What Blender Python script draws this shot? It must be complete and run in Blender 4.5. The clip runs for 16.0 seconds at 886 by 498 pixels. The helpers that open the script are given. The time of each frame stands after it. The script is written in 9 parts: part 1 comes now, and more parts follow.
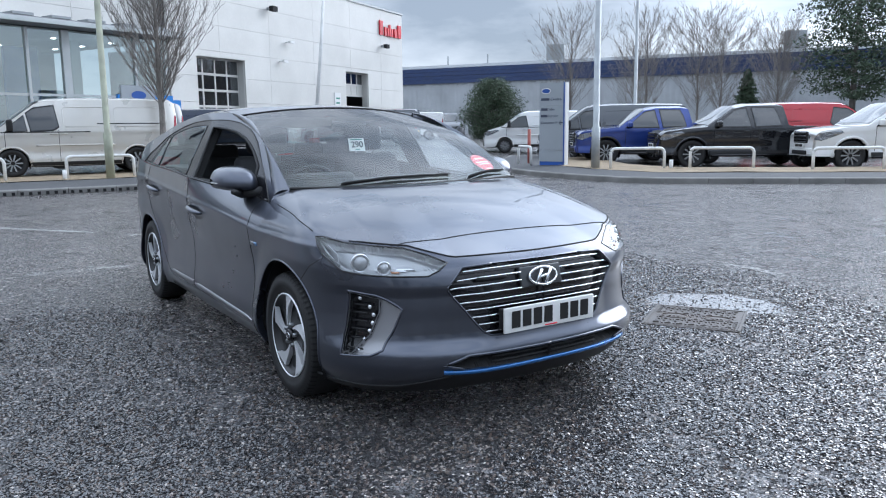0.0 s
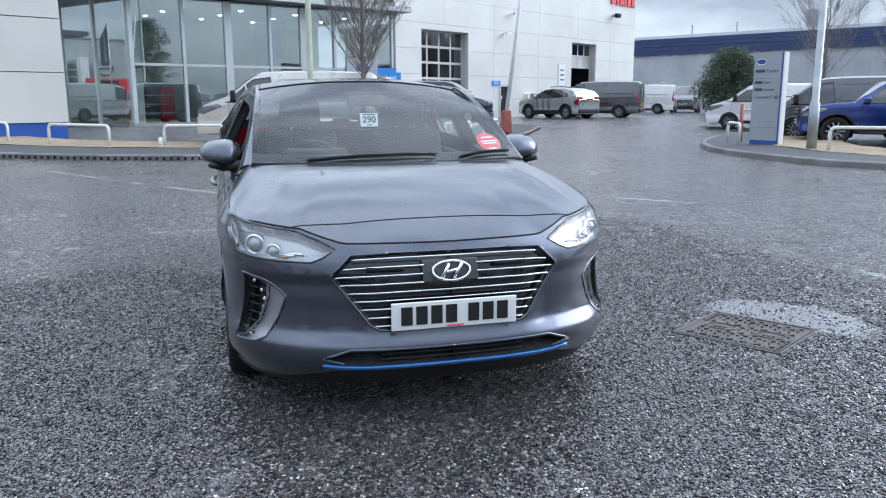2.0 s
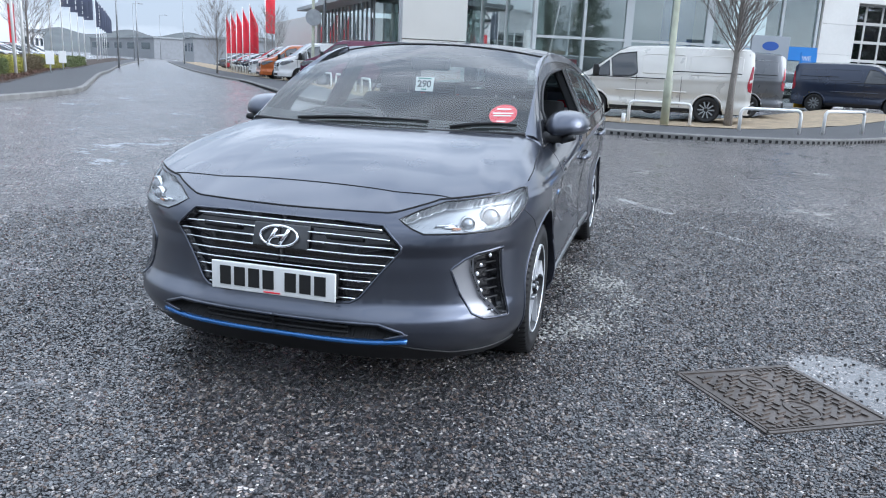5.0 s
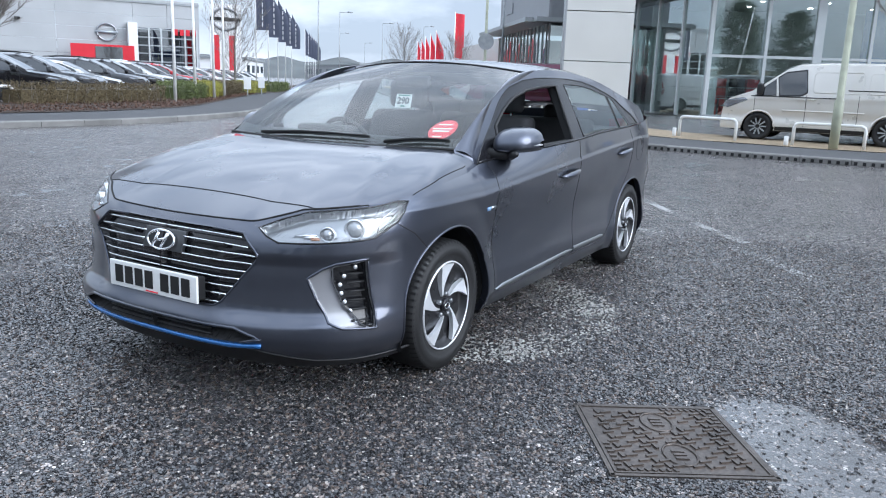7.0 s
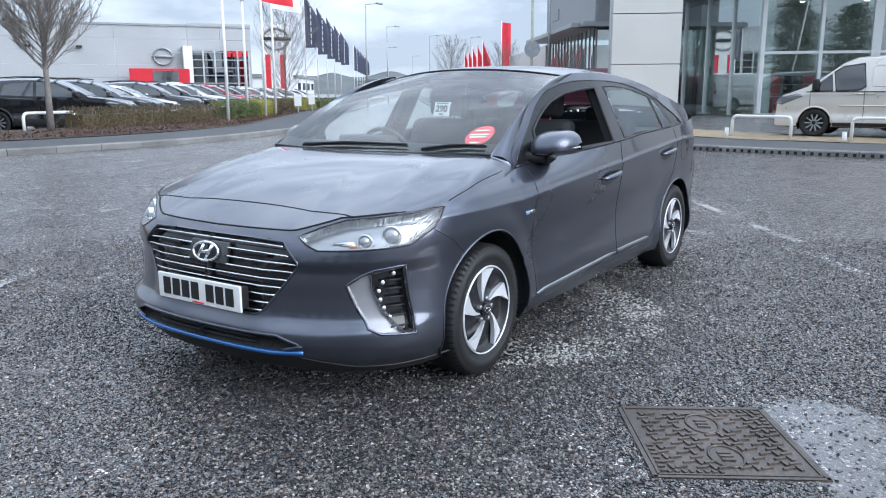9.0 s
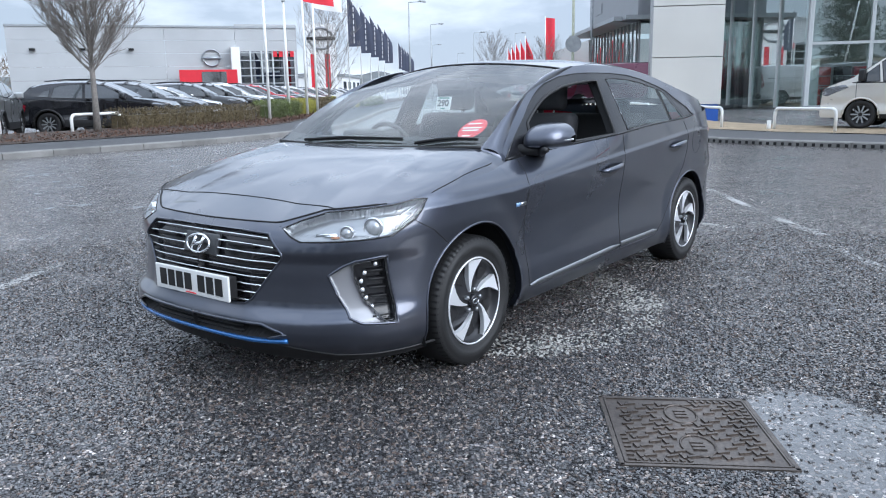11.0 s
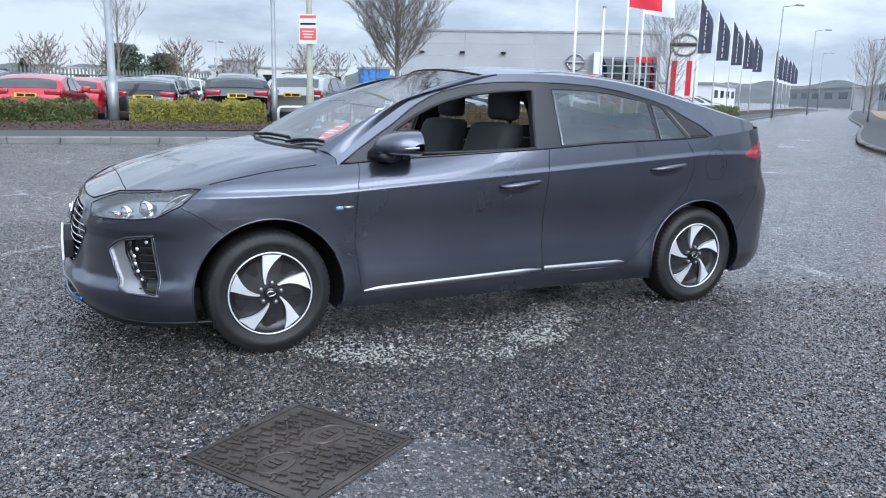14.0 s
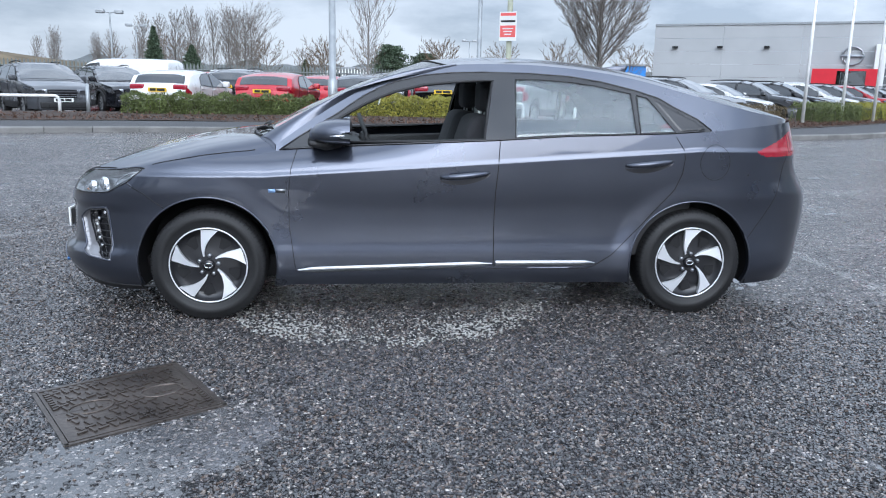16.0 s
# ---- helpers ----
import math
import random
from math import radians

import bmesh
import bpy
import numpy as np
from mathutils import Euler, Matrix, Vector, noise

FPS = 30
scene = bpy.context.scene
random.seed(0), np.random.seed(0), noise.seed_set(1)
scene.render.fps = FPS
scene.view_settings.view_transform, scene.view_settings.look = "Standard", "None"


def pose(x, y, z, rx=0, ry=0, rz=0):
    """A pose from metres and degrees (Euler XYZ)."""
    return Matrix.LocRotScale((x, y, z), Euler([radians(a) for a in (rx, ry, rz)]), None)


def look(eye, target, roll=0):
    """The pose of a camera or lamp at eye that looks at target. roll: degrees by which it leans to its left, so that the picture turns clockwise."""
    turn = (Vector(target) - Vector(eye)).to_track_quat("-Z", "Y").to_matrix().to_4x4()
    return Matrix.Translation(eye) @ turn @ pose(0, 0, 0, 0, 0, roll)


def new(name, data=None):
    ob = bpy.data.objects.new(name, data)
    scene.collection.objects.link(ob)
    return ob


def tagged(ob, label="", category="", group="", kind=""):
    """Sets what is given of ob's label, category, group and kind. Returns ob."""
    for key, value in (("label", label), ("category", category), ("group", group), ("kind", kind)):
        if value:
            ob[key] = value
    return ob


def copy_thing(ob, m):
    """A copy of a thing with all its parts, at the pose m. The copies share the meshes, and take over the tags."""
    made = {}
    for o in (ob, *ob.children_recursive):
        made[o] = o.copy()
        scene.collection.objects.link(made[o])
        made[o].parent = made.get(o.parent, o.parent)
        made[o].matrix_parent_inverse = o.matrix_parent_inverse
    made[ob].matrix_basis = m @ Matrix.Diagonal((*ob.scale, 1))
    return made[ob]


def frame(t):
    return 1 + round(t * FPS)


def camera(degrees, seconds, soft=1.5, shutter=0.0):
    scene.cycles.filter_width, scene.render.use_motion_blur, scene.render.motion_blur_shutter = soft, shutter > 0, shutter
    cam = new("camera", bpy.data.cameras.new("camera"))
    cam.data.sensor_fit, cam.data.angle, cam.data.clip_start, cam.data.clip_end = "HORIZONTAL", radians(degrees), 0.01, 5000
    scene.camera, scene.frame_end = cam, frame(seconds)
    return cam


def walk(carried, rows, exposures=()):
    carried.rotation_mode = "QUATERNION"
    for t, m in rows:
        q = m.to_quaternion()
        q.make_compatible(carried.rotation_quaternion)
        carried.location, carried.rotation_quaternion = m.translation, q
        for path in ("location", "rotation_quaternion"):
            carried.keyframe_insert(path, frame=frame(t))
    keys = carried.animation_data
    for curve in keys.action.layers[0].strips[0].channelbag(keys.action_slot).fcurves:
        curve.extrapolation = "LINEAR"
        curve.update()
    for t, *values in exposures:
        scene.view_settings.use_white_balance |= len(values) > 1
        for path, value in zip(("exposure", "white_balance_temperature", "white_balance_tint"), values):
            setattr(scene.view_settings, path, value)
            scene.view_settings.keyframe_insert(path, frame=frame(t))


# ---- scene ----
cam = camera(59.6, 16.0, soft=1.1)
METRES, EYE, TILT, LEAN, TURN = 9.74, 1.30, 0.0, 0.0, 56.8
ROWS = [
    (0.0, 0.0, 0.0, 0.0, -0.11, -9.1, 0.66),
    (0.5, 0.0373, 0.0031, 0.0015, 3.58, -9.46, 0.77),
    (1.0, 0.0693, 0.0133, -0.0004, 7.89, -9.83, 0.76),
    (1.5, 0.1014, 0.033, 0.0023, 12.63, -10.31, 0.59),
    (2.0, 0.1374, 0.0507, 0.0008, 17.6, -10.97, 0.17),
    (2.5, 0.1709, 0.0705, 0.0039, 22.92, -11.65, -0.38),
    (3.0, 0.1991, 0.098, 0.0016, 28.45, -12.28, -0.94),
    (3.5, 0.2294, 0.1219, 0.0003, 34.11, -12.77, -1.52),
    (6.0, 0.348, 0.2602, -0.0014, 57.45, -12.93, -2.71),
    (6.5, 0.3629, 0.2876, 0.0006, 60.84, -12.6, -2.56),
    (7.0, 0.3844, 0.3114, 0.0004, 63.52, -12.2, -2.06),
    (7.5, 0.3897, 0.3184, 0.0002, 65.36, -11.87, -1.31),
    (8.0, 0.388, 0.3169, -0.0011, 66.31, -11.67, -0.5),
    (10.5, 0.3984, 0.3218, -0.0017, 68.37, -11.48, 1.01),
    (11.0, 0.4046, 0.3401, -0.0032, 70.4, -11.67, 1.05),
    (11.5, 0.414, 0.3736, -0.0007, 73.12, -12.1, 0.93),
    (12.0, 0.4276, 0.4166, -0.0023, 77.11, -11.94, 0.29),
    (12.5, 0.4339, 0.4588, -0.003, 82.2, -11.71, -0.29),
    (13.0, 0.4305, 0.5058, 0.0004, 87.29, -11.52, -0.81),
    (13.5, 0.4348, 0.557, -0.0013, 92.49, -11.38, -1.12),
    (14.0, 0.4328, 0.6047, -0.0027, 97.66, -11.34, -1.28),
    (14.5, 0.424, 0.6502, -0.0004, 102.73, -11.33, -1.38),
    (15.0, 0.4188, 0.6999, -0.0013, 107.75, -11.39, -1.46),
    (15.5, 0.4021, 0.7373, -0.0045, 112.41, -11.61, -1.43),
    (16.0, 0.3872, 0.7698, -0.0031, 116.49, -11.9, -1.21),
]
walk(cam, [(t, pose(4.80, -2.225, EYE, TILT, LEAN, TURN) @ pose(METRES * x, METRES * y, METRES * z, 90 + pitch, roll, yaw)) for t, x, y, z, yaw, pitch, roll in ROWS],
     exposures=((0.0, 0.46, 5850, 10), (3.5, 0.64, 5850, 10), (6.0, 0.64, 5900, 10), (11.0, 0.60, 5900, 10), (16.0, 0.44, 5850, 10)))

# ---- world and light ----
world = bpy.data.worlds.new("overcast_sky")
scene.world = world
world.use_nodes = True
SUN_ELEV, SUN_AZ = 28.0, 95.0
wn = world.node_tree


def wnode(kind, **values):
    n = wn.nodes.new(kind)
    for key, value in values.items():
        n.inputs[key].default_value = value
    return n


sky = wnode("ShaderNodeTexSky")
sky.sky_type = "NISHITA"
sky.sun_disc = False
sky.sun_elevation = radians(SUN_ELEV)
sky.sun_rotation = radians(90 - SUN_AZ)
sky_dim = wnode("ShaderNodeVectorMath")
sky_dim.operation = "SCALE"
sky_dim.inputs["Scale"].default_value = 0.10
wn.links.new(sky.outputs[0], sky_dim.inputs[0])
# a closed cloud deck: broad and fine noise, brighter overhead than at the horizon
coord = wnode("ShaderNodeTexCoord")
sep = wnode("ShaderNodeSeparateXYZ")
wn.links.new(coord.outputs["Generated"], sep.inputs[0])
flat = wnode("ShaderNodeMapping")
flat.inputs["Scale"].default_value = (1.0, 1.0, 3.2)
wn.links.new(coord.outputs["Generated"], flat.inputs[0])
cloud = wnode("ShaderNodeTexNoise", Scale=3.4, Detail=8.0, Roughness=0.55)
wn.links.new(flat.outputs[0], cloud.inputs["Vector"])
ramp = wnode("ShaderNodeValToRGB")
ramp.color_ramp.elements[0].position, ramp.color_ramp.elements[0].color = 0.38, (0.36, 0.41, 0.475, 1)
ramp.color_ramp.elements[1].position, ramp.color_ramp.elements[1].color = 0.60, (0.68, 0.725, 0.78, 1)
wn.links.new(cloud.outputs[0], ramp.inputs[0])
lift = wnode("ShaderNodeMapRange")
lift.inputs[1].default_value, lift.inputs[2].default_value, lift.inputs[3].default_value, lift.inputs[4].default_value = 0.20, 0.75, 1.0, 2.6
wn.links.new(sep.outputs[2], lift.inputs[0])
deck = wnode("ShaderNodeVectorMath")
deck.operation = "SCALE"
wn.links.new(ramp.outputs[0], deck.inputs[0])
# the deck is thinner towards the hidden sun
aim = wnode("ShaderNodeVectorMath")
aim.operation = "DOT_PRODUCT"
aim.inputs[1].default_value = (math.cos(radians(SUN_AZ)) * math.cos(radians(SUN_ELEV)), math.sin(radians(SUN_AZ)) * math.cos(radians(SUN_ELEV)), math.sin(radians(SUN_ELEV)))
wn.links.new(coord.outputs["Generated"], aim.inputs[0])
glow = wnode("ShaderNodeMapRange")
glow.inputs[1].default_value, glow.inputs[2].default_value, glow.inputs[3].default_value, glow.inputs[4].default_value = 0.72, 1.0, 0.92, 2.4
wn.links.new(aim.outputs["Value"], glow.inputs[0])
both_ = wnode("ShaderNodeMath")
both_.operation = "MULTIPLY"
wn.links.new(lift.outputs[0], both_.inputs[0])
wn.links.new(glow.outputs[0], both_.inputs[1])
# and breaks a little down the road
aim2 = wnode("ShaderNodeVectorMath")
aim2.operation = "DOT_PRODUCT"
aim2.inputs[1].default_value = (-0.80, -0.59, 0.10)
wn.links.new(coord.outputs["Generated"], aim2.inputs[0])
gleam = wnode("ShaderNodeMapRange")
gleam.inputs[1].default_value, gleam.inputs[2].default_value, gleam.inputs[3].default_value, gleam.inputs[4].default_value = 0.60, 1.0, 0.92, 1.22
wn.links.new(aim2.outputs["Value"], gleam.inputs[0])
all_ = wnode("ShaderNodeMath")
all_.operation = "MULTIPLY"
wn.links.new(both_.outputs[0], all_.inputs[0])
wn.links.new(gleam.outputs[0], all_.inputs[1])
wn.links.new(all_.outputs[0], deck.inputs["Scale"])
blend = wnode("ShaderNodeMix")
blend.data_type = "RGBA"
blend.inputs[0].default_value = 0.92
wn.links.new(sky_dim.outputs[0], blend.inputs[6])
wn.links.new(deck.outputs[0], blend.inputs[7])
wn.links.new(blend.outputs[2], wn.nodes["Background"].inputs[0])
wn.nodes["Background"].inputs[1].default_value = 1.0
sun = new("sun", bpy.data.lights.new("sun", "SUN"))
sun.data.energy, sun.data.angle, sun.data.color = 1.15, radians(40), (1.0, 0.96, 0.92)
sun.matrix_world = look((math.cos(radians(SUN_AZ)) * 30, math.sin(radians(SUN_AZ)) * 30, 30 * math.tan(radians(SUN_ELEV))), (0, 0, 0))


# ---- materials ----
def mat(name, color, rough=0.5, metal=0.0, coat=0.0, spec=0.5, grain=0.0, scale=40.0, stain=0.0, stain_scale=1.5, bump=0.0, island=0.0):
    """A material with a fine grain, broad stains and a little relief. Sizes in metres."""
    m = bpy.data.materials.new(name)
    m.use_nodes = True
    nt = m.node_tree
    b = nt.nodes["Principled BSDF"]
    b.inputs["Roughness"].default_value = rough
    b.inputs["Metallic"].default_value = metal
    b.inputs["Coat Weight"].default_value = coat
    b.inputs["Coat Roughness"].default_value = 0.04
    b.inputs["Specular IOR Level"].default_value = spec
    col = nt.nodes.new("ShaderNodeRGB")
    col.outputs[0].default_value = (*color, 1)
    out = col.outputs[0]
    if grain or stain or bump:
        geo = nt.nodes.new("ShaderNodeNewGeometry")
    for amount, sc_, det in ((grain, scale, 3.0), (stain, stain_scale, 6.0)):
        if amount:
            tex = nt.nodes.new("ShaderNodeTexNoise")
            tex.inputs["Scale"].default_value, tex.inputs["Detail"].default_value = sc_, det
            nt.links.new(geo.outputs["Position"], tex.inputs["Vector"])
            ramp = nt.nodes.new("ShaderNodeMapRange")
            ramp.inputs[1].default_value, ramp.inputs[2].default_value = 0.3, 0.7
            ramp.inputs[3].default_value, ramp.inputs[4].default_value = 1 - amount, 1 + amount * 0.6
            nt.links.new(tex.outputs[0], ramp.inputs[0])
            mul = nt.nodes.new("ShaderNodeVectorMath")
            mul.operation = "SCALE"
            nt.links.new(out, mul.inputs[0])
            nt.links.new(ramp.outputs[0], mul.inputs["Scale"])
            out = mul.outputs[0]
            if amount == stain:
                rr = nt.nodes.new("ShaderNodeMapRange")
                rr.inputs[3].default_value, rr.inputs[4].default_value = max(0, rough - 0.1), min(1, rough + 0.1)
                nt.links.new(tex.outputs[0], rr.inputs[0])
                nt.links.new(rr.outputs[0], b.inputs["Roughness"])
    if island:
        info = nt.nodes.new("ShaderNodeObjectInfo")
        rr = nt.nodes.new("ShaderNodeMapRange")
        rr.inputs[3].default_value, rr.inputs[4].default_value = 1 - island, 1 + island
        nt.links.new(info.outputs["Random"], rr.inputs[0])
        mul = nt.nodes.new("ShaderNodeVectorMath")
        mul.operation = "SCALE"
        nt.links.new(out, mul.inputs[0])
        nt.links.new(rr.outputs[0], mul.inputs["Scale"])
        out = mul.outputs[0]
    nt.links.new(out, b.inputs["Base Color"])
    if bump:
        tex = nt.nodes.new("ShaderNodeTexNoise")
        tex.inputs["Scale"].default_value, tex.inputs["Detail"].default_value = scale, 4.0
        nt.links.new(geo.outputs["Position"], tex.inputs["Vector"])
        bp = nt.nodes.new("ShaderNodeBump")
        bp.inputs["Strength"].default_value, bp.inputs["Distance"].default_value = 0.6, bump
        nt.links.new(tex.outputs[0], bp.inputs["Height"])
        nt.links.new(bp.outputs[0], b.inputs["Normal"])
    return m


def glass(name, tint, gloss=(1, 1, 1), base=0.05, rough=0.0, power=4.0):
    """Thin glass: tinted see-through with a mirror gloss that grows at flat angles."""
    m = bpy.data.materials.new(name)
    m.use_nodes = True
    nt = m.node_tree
    nt.nodes.remove(nt.nodes["Principled BSDF"])
    tr, gl, lw, pw, mr, mx = (nt.nodes.new(k) for k in ("ShaderNodeBsdfTransparent", "ShaderNodeBsdfGlossy", "ShaderNodeLayerWeight", "ShaderNodeMath", "ShaderNodeMapRange", "ShaderNodeMixShader"))
    tr.inputs[0].default_value = (*tint, 1)
    gl.inputs[0].default_value = (*gloss, 1)
    gl.inputs["Roughness"].default_value = rough
    lw.inputs[0].default_value = 0.5
    pw.operation = "POWER"
    pw.inputs[1].default_value = power
    mr.inputs[3].default_value, mr.inputs[4].default_value = base, 0.95
    nt.links.new(lw.outputs["Facing"], pw.inputs[0])
    nt.links.new(pw.outputs[0], mr.inputs[0])
    nt.links.new(mr.outputs[0], mx.inputs[0])
    nt.links.new(tr.outputs[0], mx.inputs[1])
    nt.links.new(gl.outputs[0], mx.inputs[2])
    nt.links.new(mx.outputs[0], nt.nodes["Material Output"].inputs[0])
    return m


def part(name, verts, faces, material, parent=None, label="", smooth=True):
    """One mesh object, under a thing or a part."""
    me = bpy.data.meshes.new(name)
    me.from_pydata([tuple(v) for v in verts], [], [tuple(int(i) for i in f) for f in faces])
    me.update()
    if smooth:
        me.shade_smooth()
    me.materials.append(material)
    ob = new(name, me)
    ob.parent = parent
    return tagged(ob, label)


M_PAINT = mat("grey_metallic_paint", (0.073, 0.081, 0.107), 0.30, 0.86, 1.0, stain=0.05, stain_scale=3.0)
M_PAINT.node_tree.nodes["Principled BSDF"].inputs["Coat IOR"].default_value = 1.5
M_PAINT.node_tree.nodes["Principled BSDF"].inputs["Coat Roughness"].default_value = 0.02
M_PLASTIC = mat("black_plastic", (0.013, 0.013, 0.014), 0.55, grain=0.2, scale=300)
M_BLACK = mat("matt_black", (0.008, 0.008, 0.009), 0.8)
M_GLOSSBLACK = mat("gloss_black", (0.012, 0.012, 0.014), 0.12)
M_SATIN = mat("satin_grey", (0.33, 0.33, 0.345), 0.45, 0.55)
M_LAMPBOWL = mat("lamp_bowl", (0.33, 0.34, 0.35), 0.28, 0.8)
M_CHROME = mat("chrome", (0.85, 0.86, 0.88), 0.06, 1.0)
M_CHROMESATIN = mat("satin_chrome", (0.36, 0.37, 0.385), 0.33, 1.0)
M_HANDLESHADE = mat("handle_shade", (0.03, 0.03, 0.035), 0.35, 0.5, 0.4)
M_BADGE = mat("badge_blue", (0.25, 0.40, 0.65), 0.3)
M_LENS = mat("projector_lens", (0.30, 0.31, 0.32), 0.05, 0.5, 1.0)
M_SMOKE = mat("smoked_panel", (0.05, 0.052, 0.055), 0.08)
M_PLATEW = mat("plate_white", (0.78, 0.78, 0.76), 0.35)
M_PLATEY = mat("plate_yellow", (0.80, 0.52, 0.03), 0.35)
M_BLACKINK = mat("black_ink", (0.012, 0.012, 0.012), 0.5)
M_REDINK = mat("red_ink", (0.75, 0.05, 0.07), 0.45)
M_GREENINK = mat("green_ink", (0.05, 0.25, 0.18), 0.5)
M_CARD = mat("white_card", (0.80, 0.80, 0.78), 0.6)
M_BLUESTRIP = mat("blue_trim", (0.025, 0.13, 0.36), 0.25, 0.5, 0.6)
M_BEAD = mat("clear_bead", (0.85, 0.87, 0.9), 0.08, 0.6)
M_AMBER = mat("amber_lens", (0.45, 0.22, 0.12), 0.2)
M_TAIL = mat("red_lens", (0.30, 0.010, 0.025), 0.08, coat=1.0)
M_MIRROR = mat("mirror", (0.9, 0.9, 0.9), 0.01, 1.0)
M_RUBBER = mat("rubber", (0.015, 0.015, 0.016), 0.6)
M_TYRE = mat("tyre", (0.012, 0.012, 0.0125), 0.6, grain=0.25, scale=120, stain=0.2, stain_scale=9, bump=0.0008)
M_RIMBLACK = mat("rim_black", (0.018, 0.018, 0.02), 0.3)
M_ALLOY = mat("machined_alloy", (0.78, 0.79, 0.81), 0.32, 0.45)
M_DASH = mat("dash_plastic", (0.03, 0.03, 0.032), 0.65)
M_SEAT = mat("seat_cloth", (0.035, 0.035, 0.039), 0.9, grain=0.3, scale=200)
M_LINING = mat("headlining", (0.35, 0.34, 0.33), 0.9)
M_GLASS = glass("car_glass", (0.80, 0.87, 0.85), base=0.06, power=5.0)
M_SIDEGLASS = glass("side_glass", (0.84, 0.90, 0.89), (0.92, 0.98, 1.0), base=0.10, power=5.0)
M_LIT = mat("lit_lamp", (1, 1, 1), 0.5)
M_DARKGLASS = glass("dark_glass", (0.55, 0.60, 0.60), base=0.06)
M_CLEAR = glass("clear_cover", (0.95, 0.96, 0.97), power=6.5)
M_WHITE = mat("white_cladding", (0.69, 0.68, 0.645), 0.45, grain=0.02, scale=8, stain=0.08, stain_scale=0.5, island=0.02)
M_PALECLAD = mat("pale_cladding", (0.40, 0.41, 0.415), 0.5, stain=0.06, stain_scale=0.4)
M_FIN = mat("fin_panel", (0.58, 0.575, 0.545), 0.35, stain=0.05, stain_scale=0.6)
M_GREYCLAD = mat("grey_sheet", (0.42, 0.44, 0.46), 0.5, stain=0.15, stain_scale=0.5)
M_BLUE = mat("blue_fascia", (0.022, 0.045, 0.13), 0.4, stain=0.12, stain_scale=0.8)
M_BLUEBASE = mat("blue_base", (0.025, 0.09, 0.36), 0.45, stain=0.1)
M_ROOFWHITE = mat("roof_sheet", (0.65, 0.67, 0.68), 0.5, stain=0.1, stain_scale=0.3)
M_FRAME = mat("grey_frame", (0.33, 0.35, 0.36), 0.4, 0.3, stain=0.08)
M_FRAMELIGHT = mat("pale_frame", (0.55, 0.58, 0.58), 0.35, 0.2, stain=0.06)
M_DARKROOM = mat("dark_room", (0.03, 0.032, 0.035), 0.8, stain=0.3, stain_scale=0.6)
M_ROOM = mat("showroom_wall", (0.62, 0.63, 0.62), 0.7, stain=0.2, stain_scale=0.7)
M_ROOMFLOOR = mat("showroom_floor", (0.30, 0.295, 0.28), 0.2, stain=0.1)
M_SHOPGLASS = glass("shop_glass", (0.84, 0.90, 0.89), (0.95, 1, 1), 0.24)
M_PANE = glass("door_pane", (0.12, 0.14, 0.16), (0.9, 0.95, 1), 0.22)
M_DARKCLAD = mat("dark_cladding", (0.27, 0.28, 0.295), 0.45, stain=0.1)
M_RED = mat("red_panel", (0.62, 0.02, 0.035), 0.4, stain=0.08)
M_NAVY = mat("navy_cloth", (0.075, 0.085, 0.125), 0.8, stain=0.15, stain_scale=2)
M_REDCLOTH = mat("red_cloth", (0.65, 0.03, 0.05), 0.75, stain=0.15, stain_scale=2)
M_WHITECLOTH = mat("white_cloth", (0.72, 0.72, 0.72), 0.8)
M_WHITEPAINT = mat("white_enamel", (0.78, 0.78, 0.76), 0.35, stain=0.12, stain_scale=5, grain=0.05, scale=60)
M_GALV = mat("galvanised_steel", (0.36, 0.38, 0.39), 0.45, 0.5, stain=0.2, stain_scale=4)
M_GREENPOLE = mat("pale_green_pole", (0.34, 0.355, 0.265), 0.5, stain=0.25, stain_scale=3)
M_SIGNGREY = mat("sign_silver", (0.36, 0.39, 0.42), 0.35, 0.3, stain=0.06)
M_REDBROWN = mat("faded_red_post", (0.36, 0.10, 0.08), 0.6, stain=0.25, stain_scale=6)
M_KERB = mat("kerb_concrete", (0.20, 0.195, 0.185), 0.85, grain=0.15, scale=70, stain=0.3, stain_scale=2.2, bump=0.002, island=0.10)
M_FOOTWAY = mat("footway_tarmac", (0.06, 0.061, 0.064), 0.75, grain=0.35, scale=120, stain=0.25, stain_scale=1.3, bump=0.003)
M_GRAVEL = mat("brown_gravel", (0.32, 0.25, 0.165), 0.9, grain=0.5, scale=45, stain=0.3, stain_scale=3, bump=0.015)
M_MULCH = mat("leaf_mulch", (0.055, 0.036, 0.026), 0.9, grain=0.6, scale=30, stain=0.4, stain_scale=2, bump=0.03)
M_BARK = mat("bark", (0.23, 0.21, 0.19), 0.9, grain=0.3, scale=25, stain=0.3, stain_scale=3, bump=0.006)
M_TWIG = mat("twig", (0.23, 0.205, 0.185), 0.9, grain=0.3, scale=12)
M_BROWNTWIG = mat("brown_twig", (0.16, 0.115, 0.075), 0.9, grain=0.3, scale=1)
M_HEDGEBROWN = mat("brown_hedge", (0.115, 0.088, 0.045), 0.85, grain=0.5, scale=14)
M_HEDGE = mat("green_hedge", (0.125, 0.155, 0.045), 0.6, grain=0.6, scale=16, stain=0.35, stain_scale=1.4)
M_HEDGEYELLOW = mat("yellow_hedge", (0.34, 0.32, 0.055), 0.6, grain=0.5, scale=16, stain=0.3, stain_scale=1.4)
M_HEDGESHADE = mat("hedge_inner_shade", (0.075, 0.095, 0.03), 0.8, grain=0.5, scale=30)
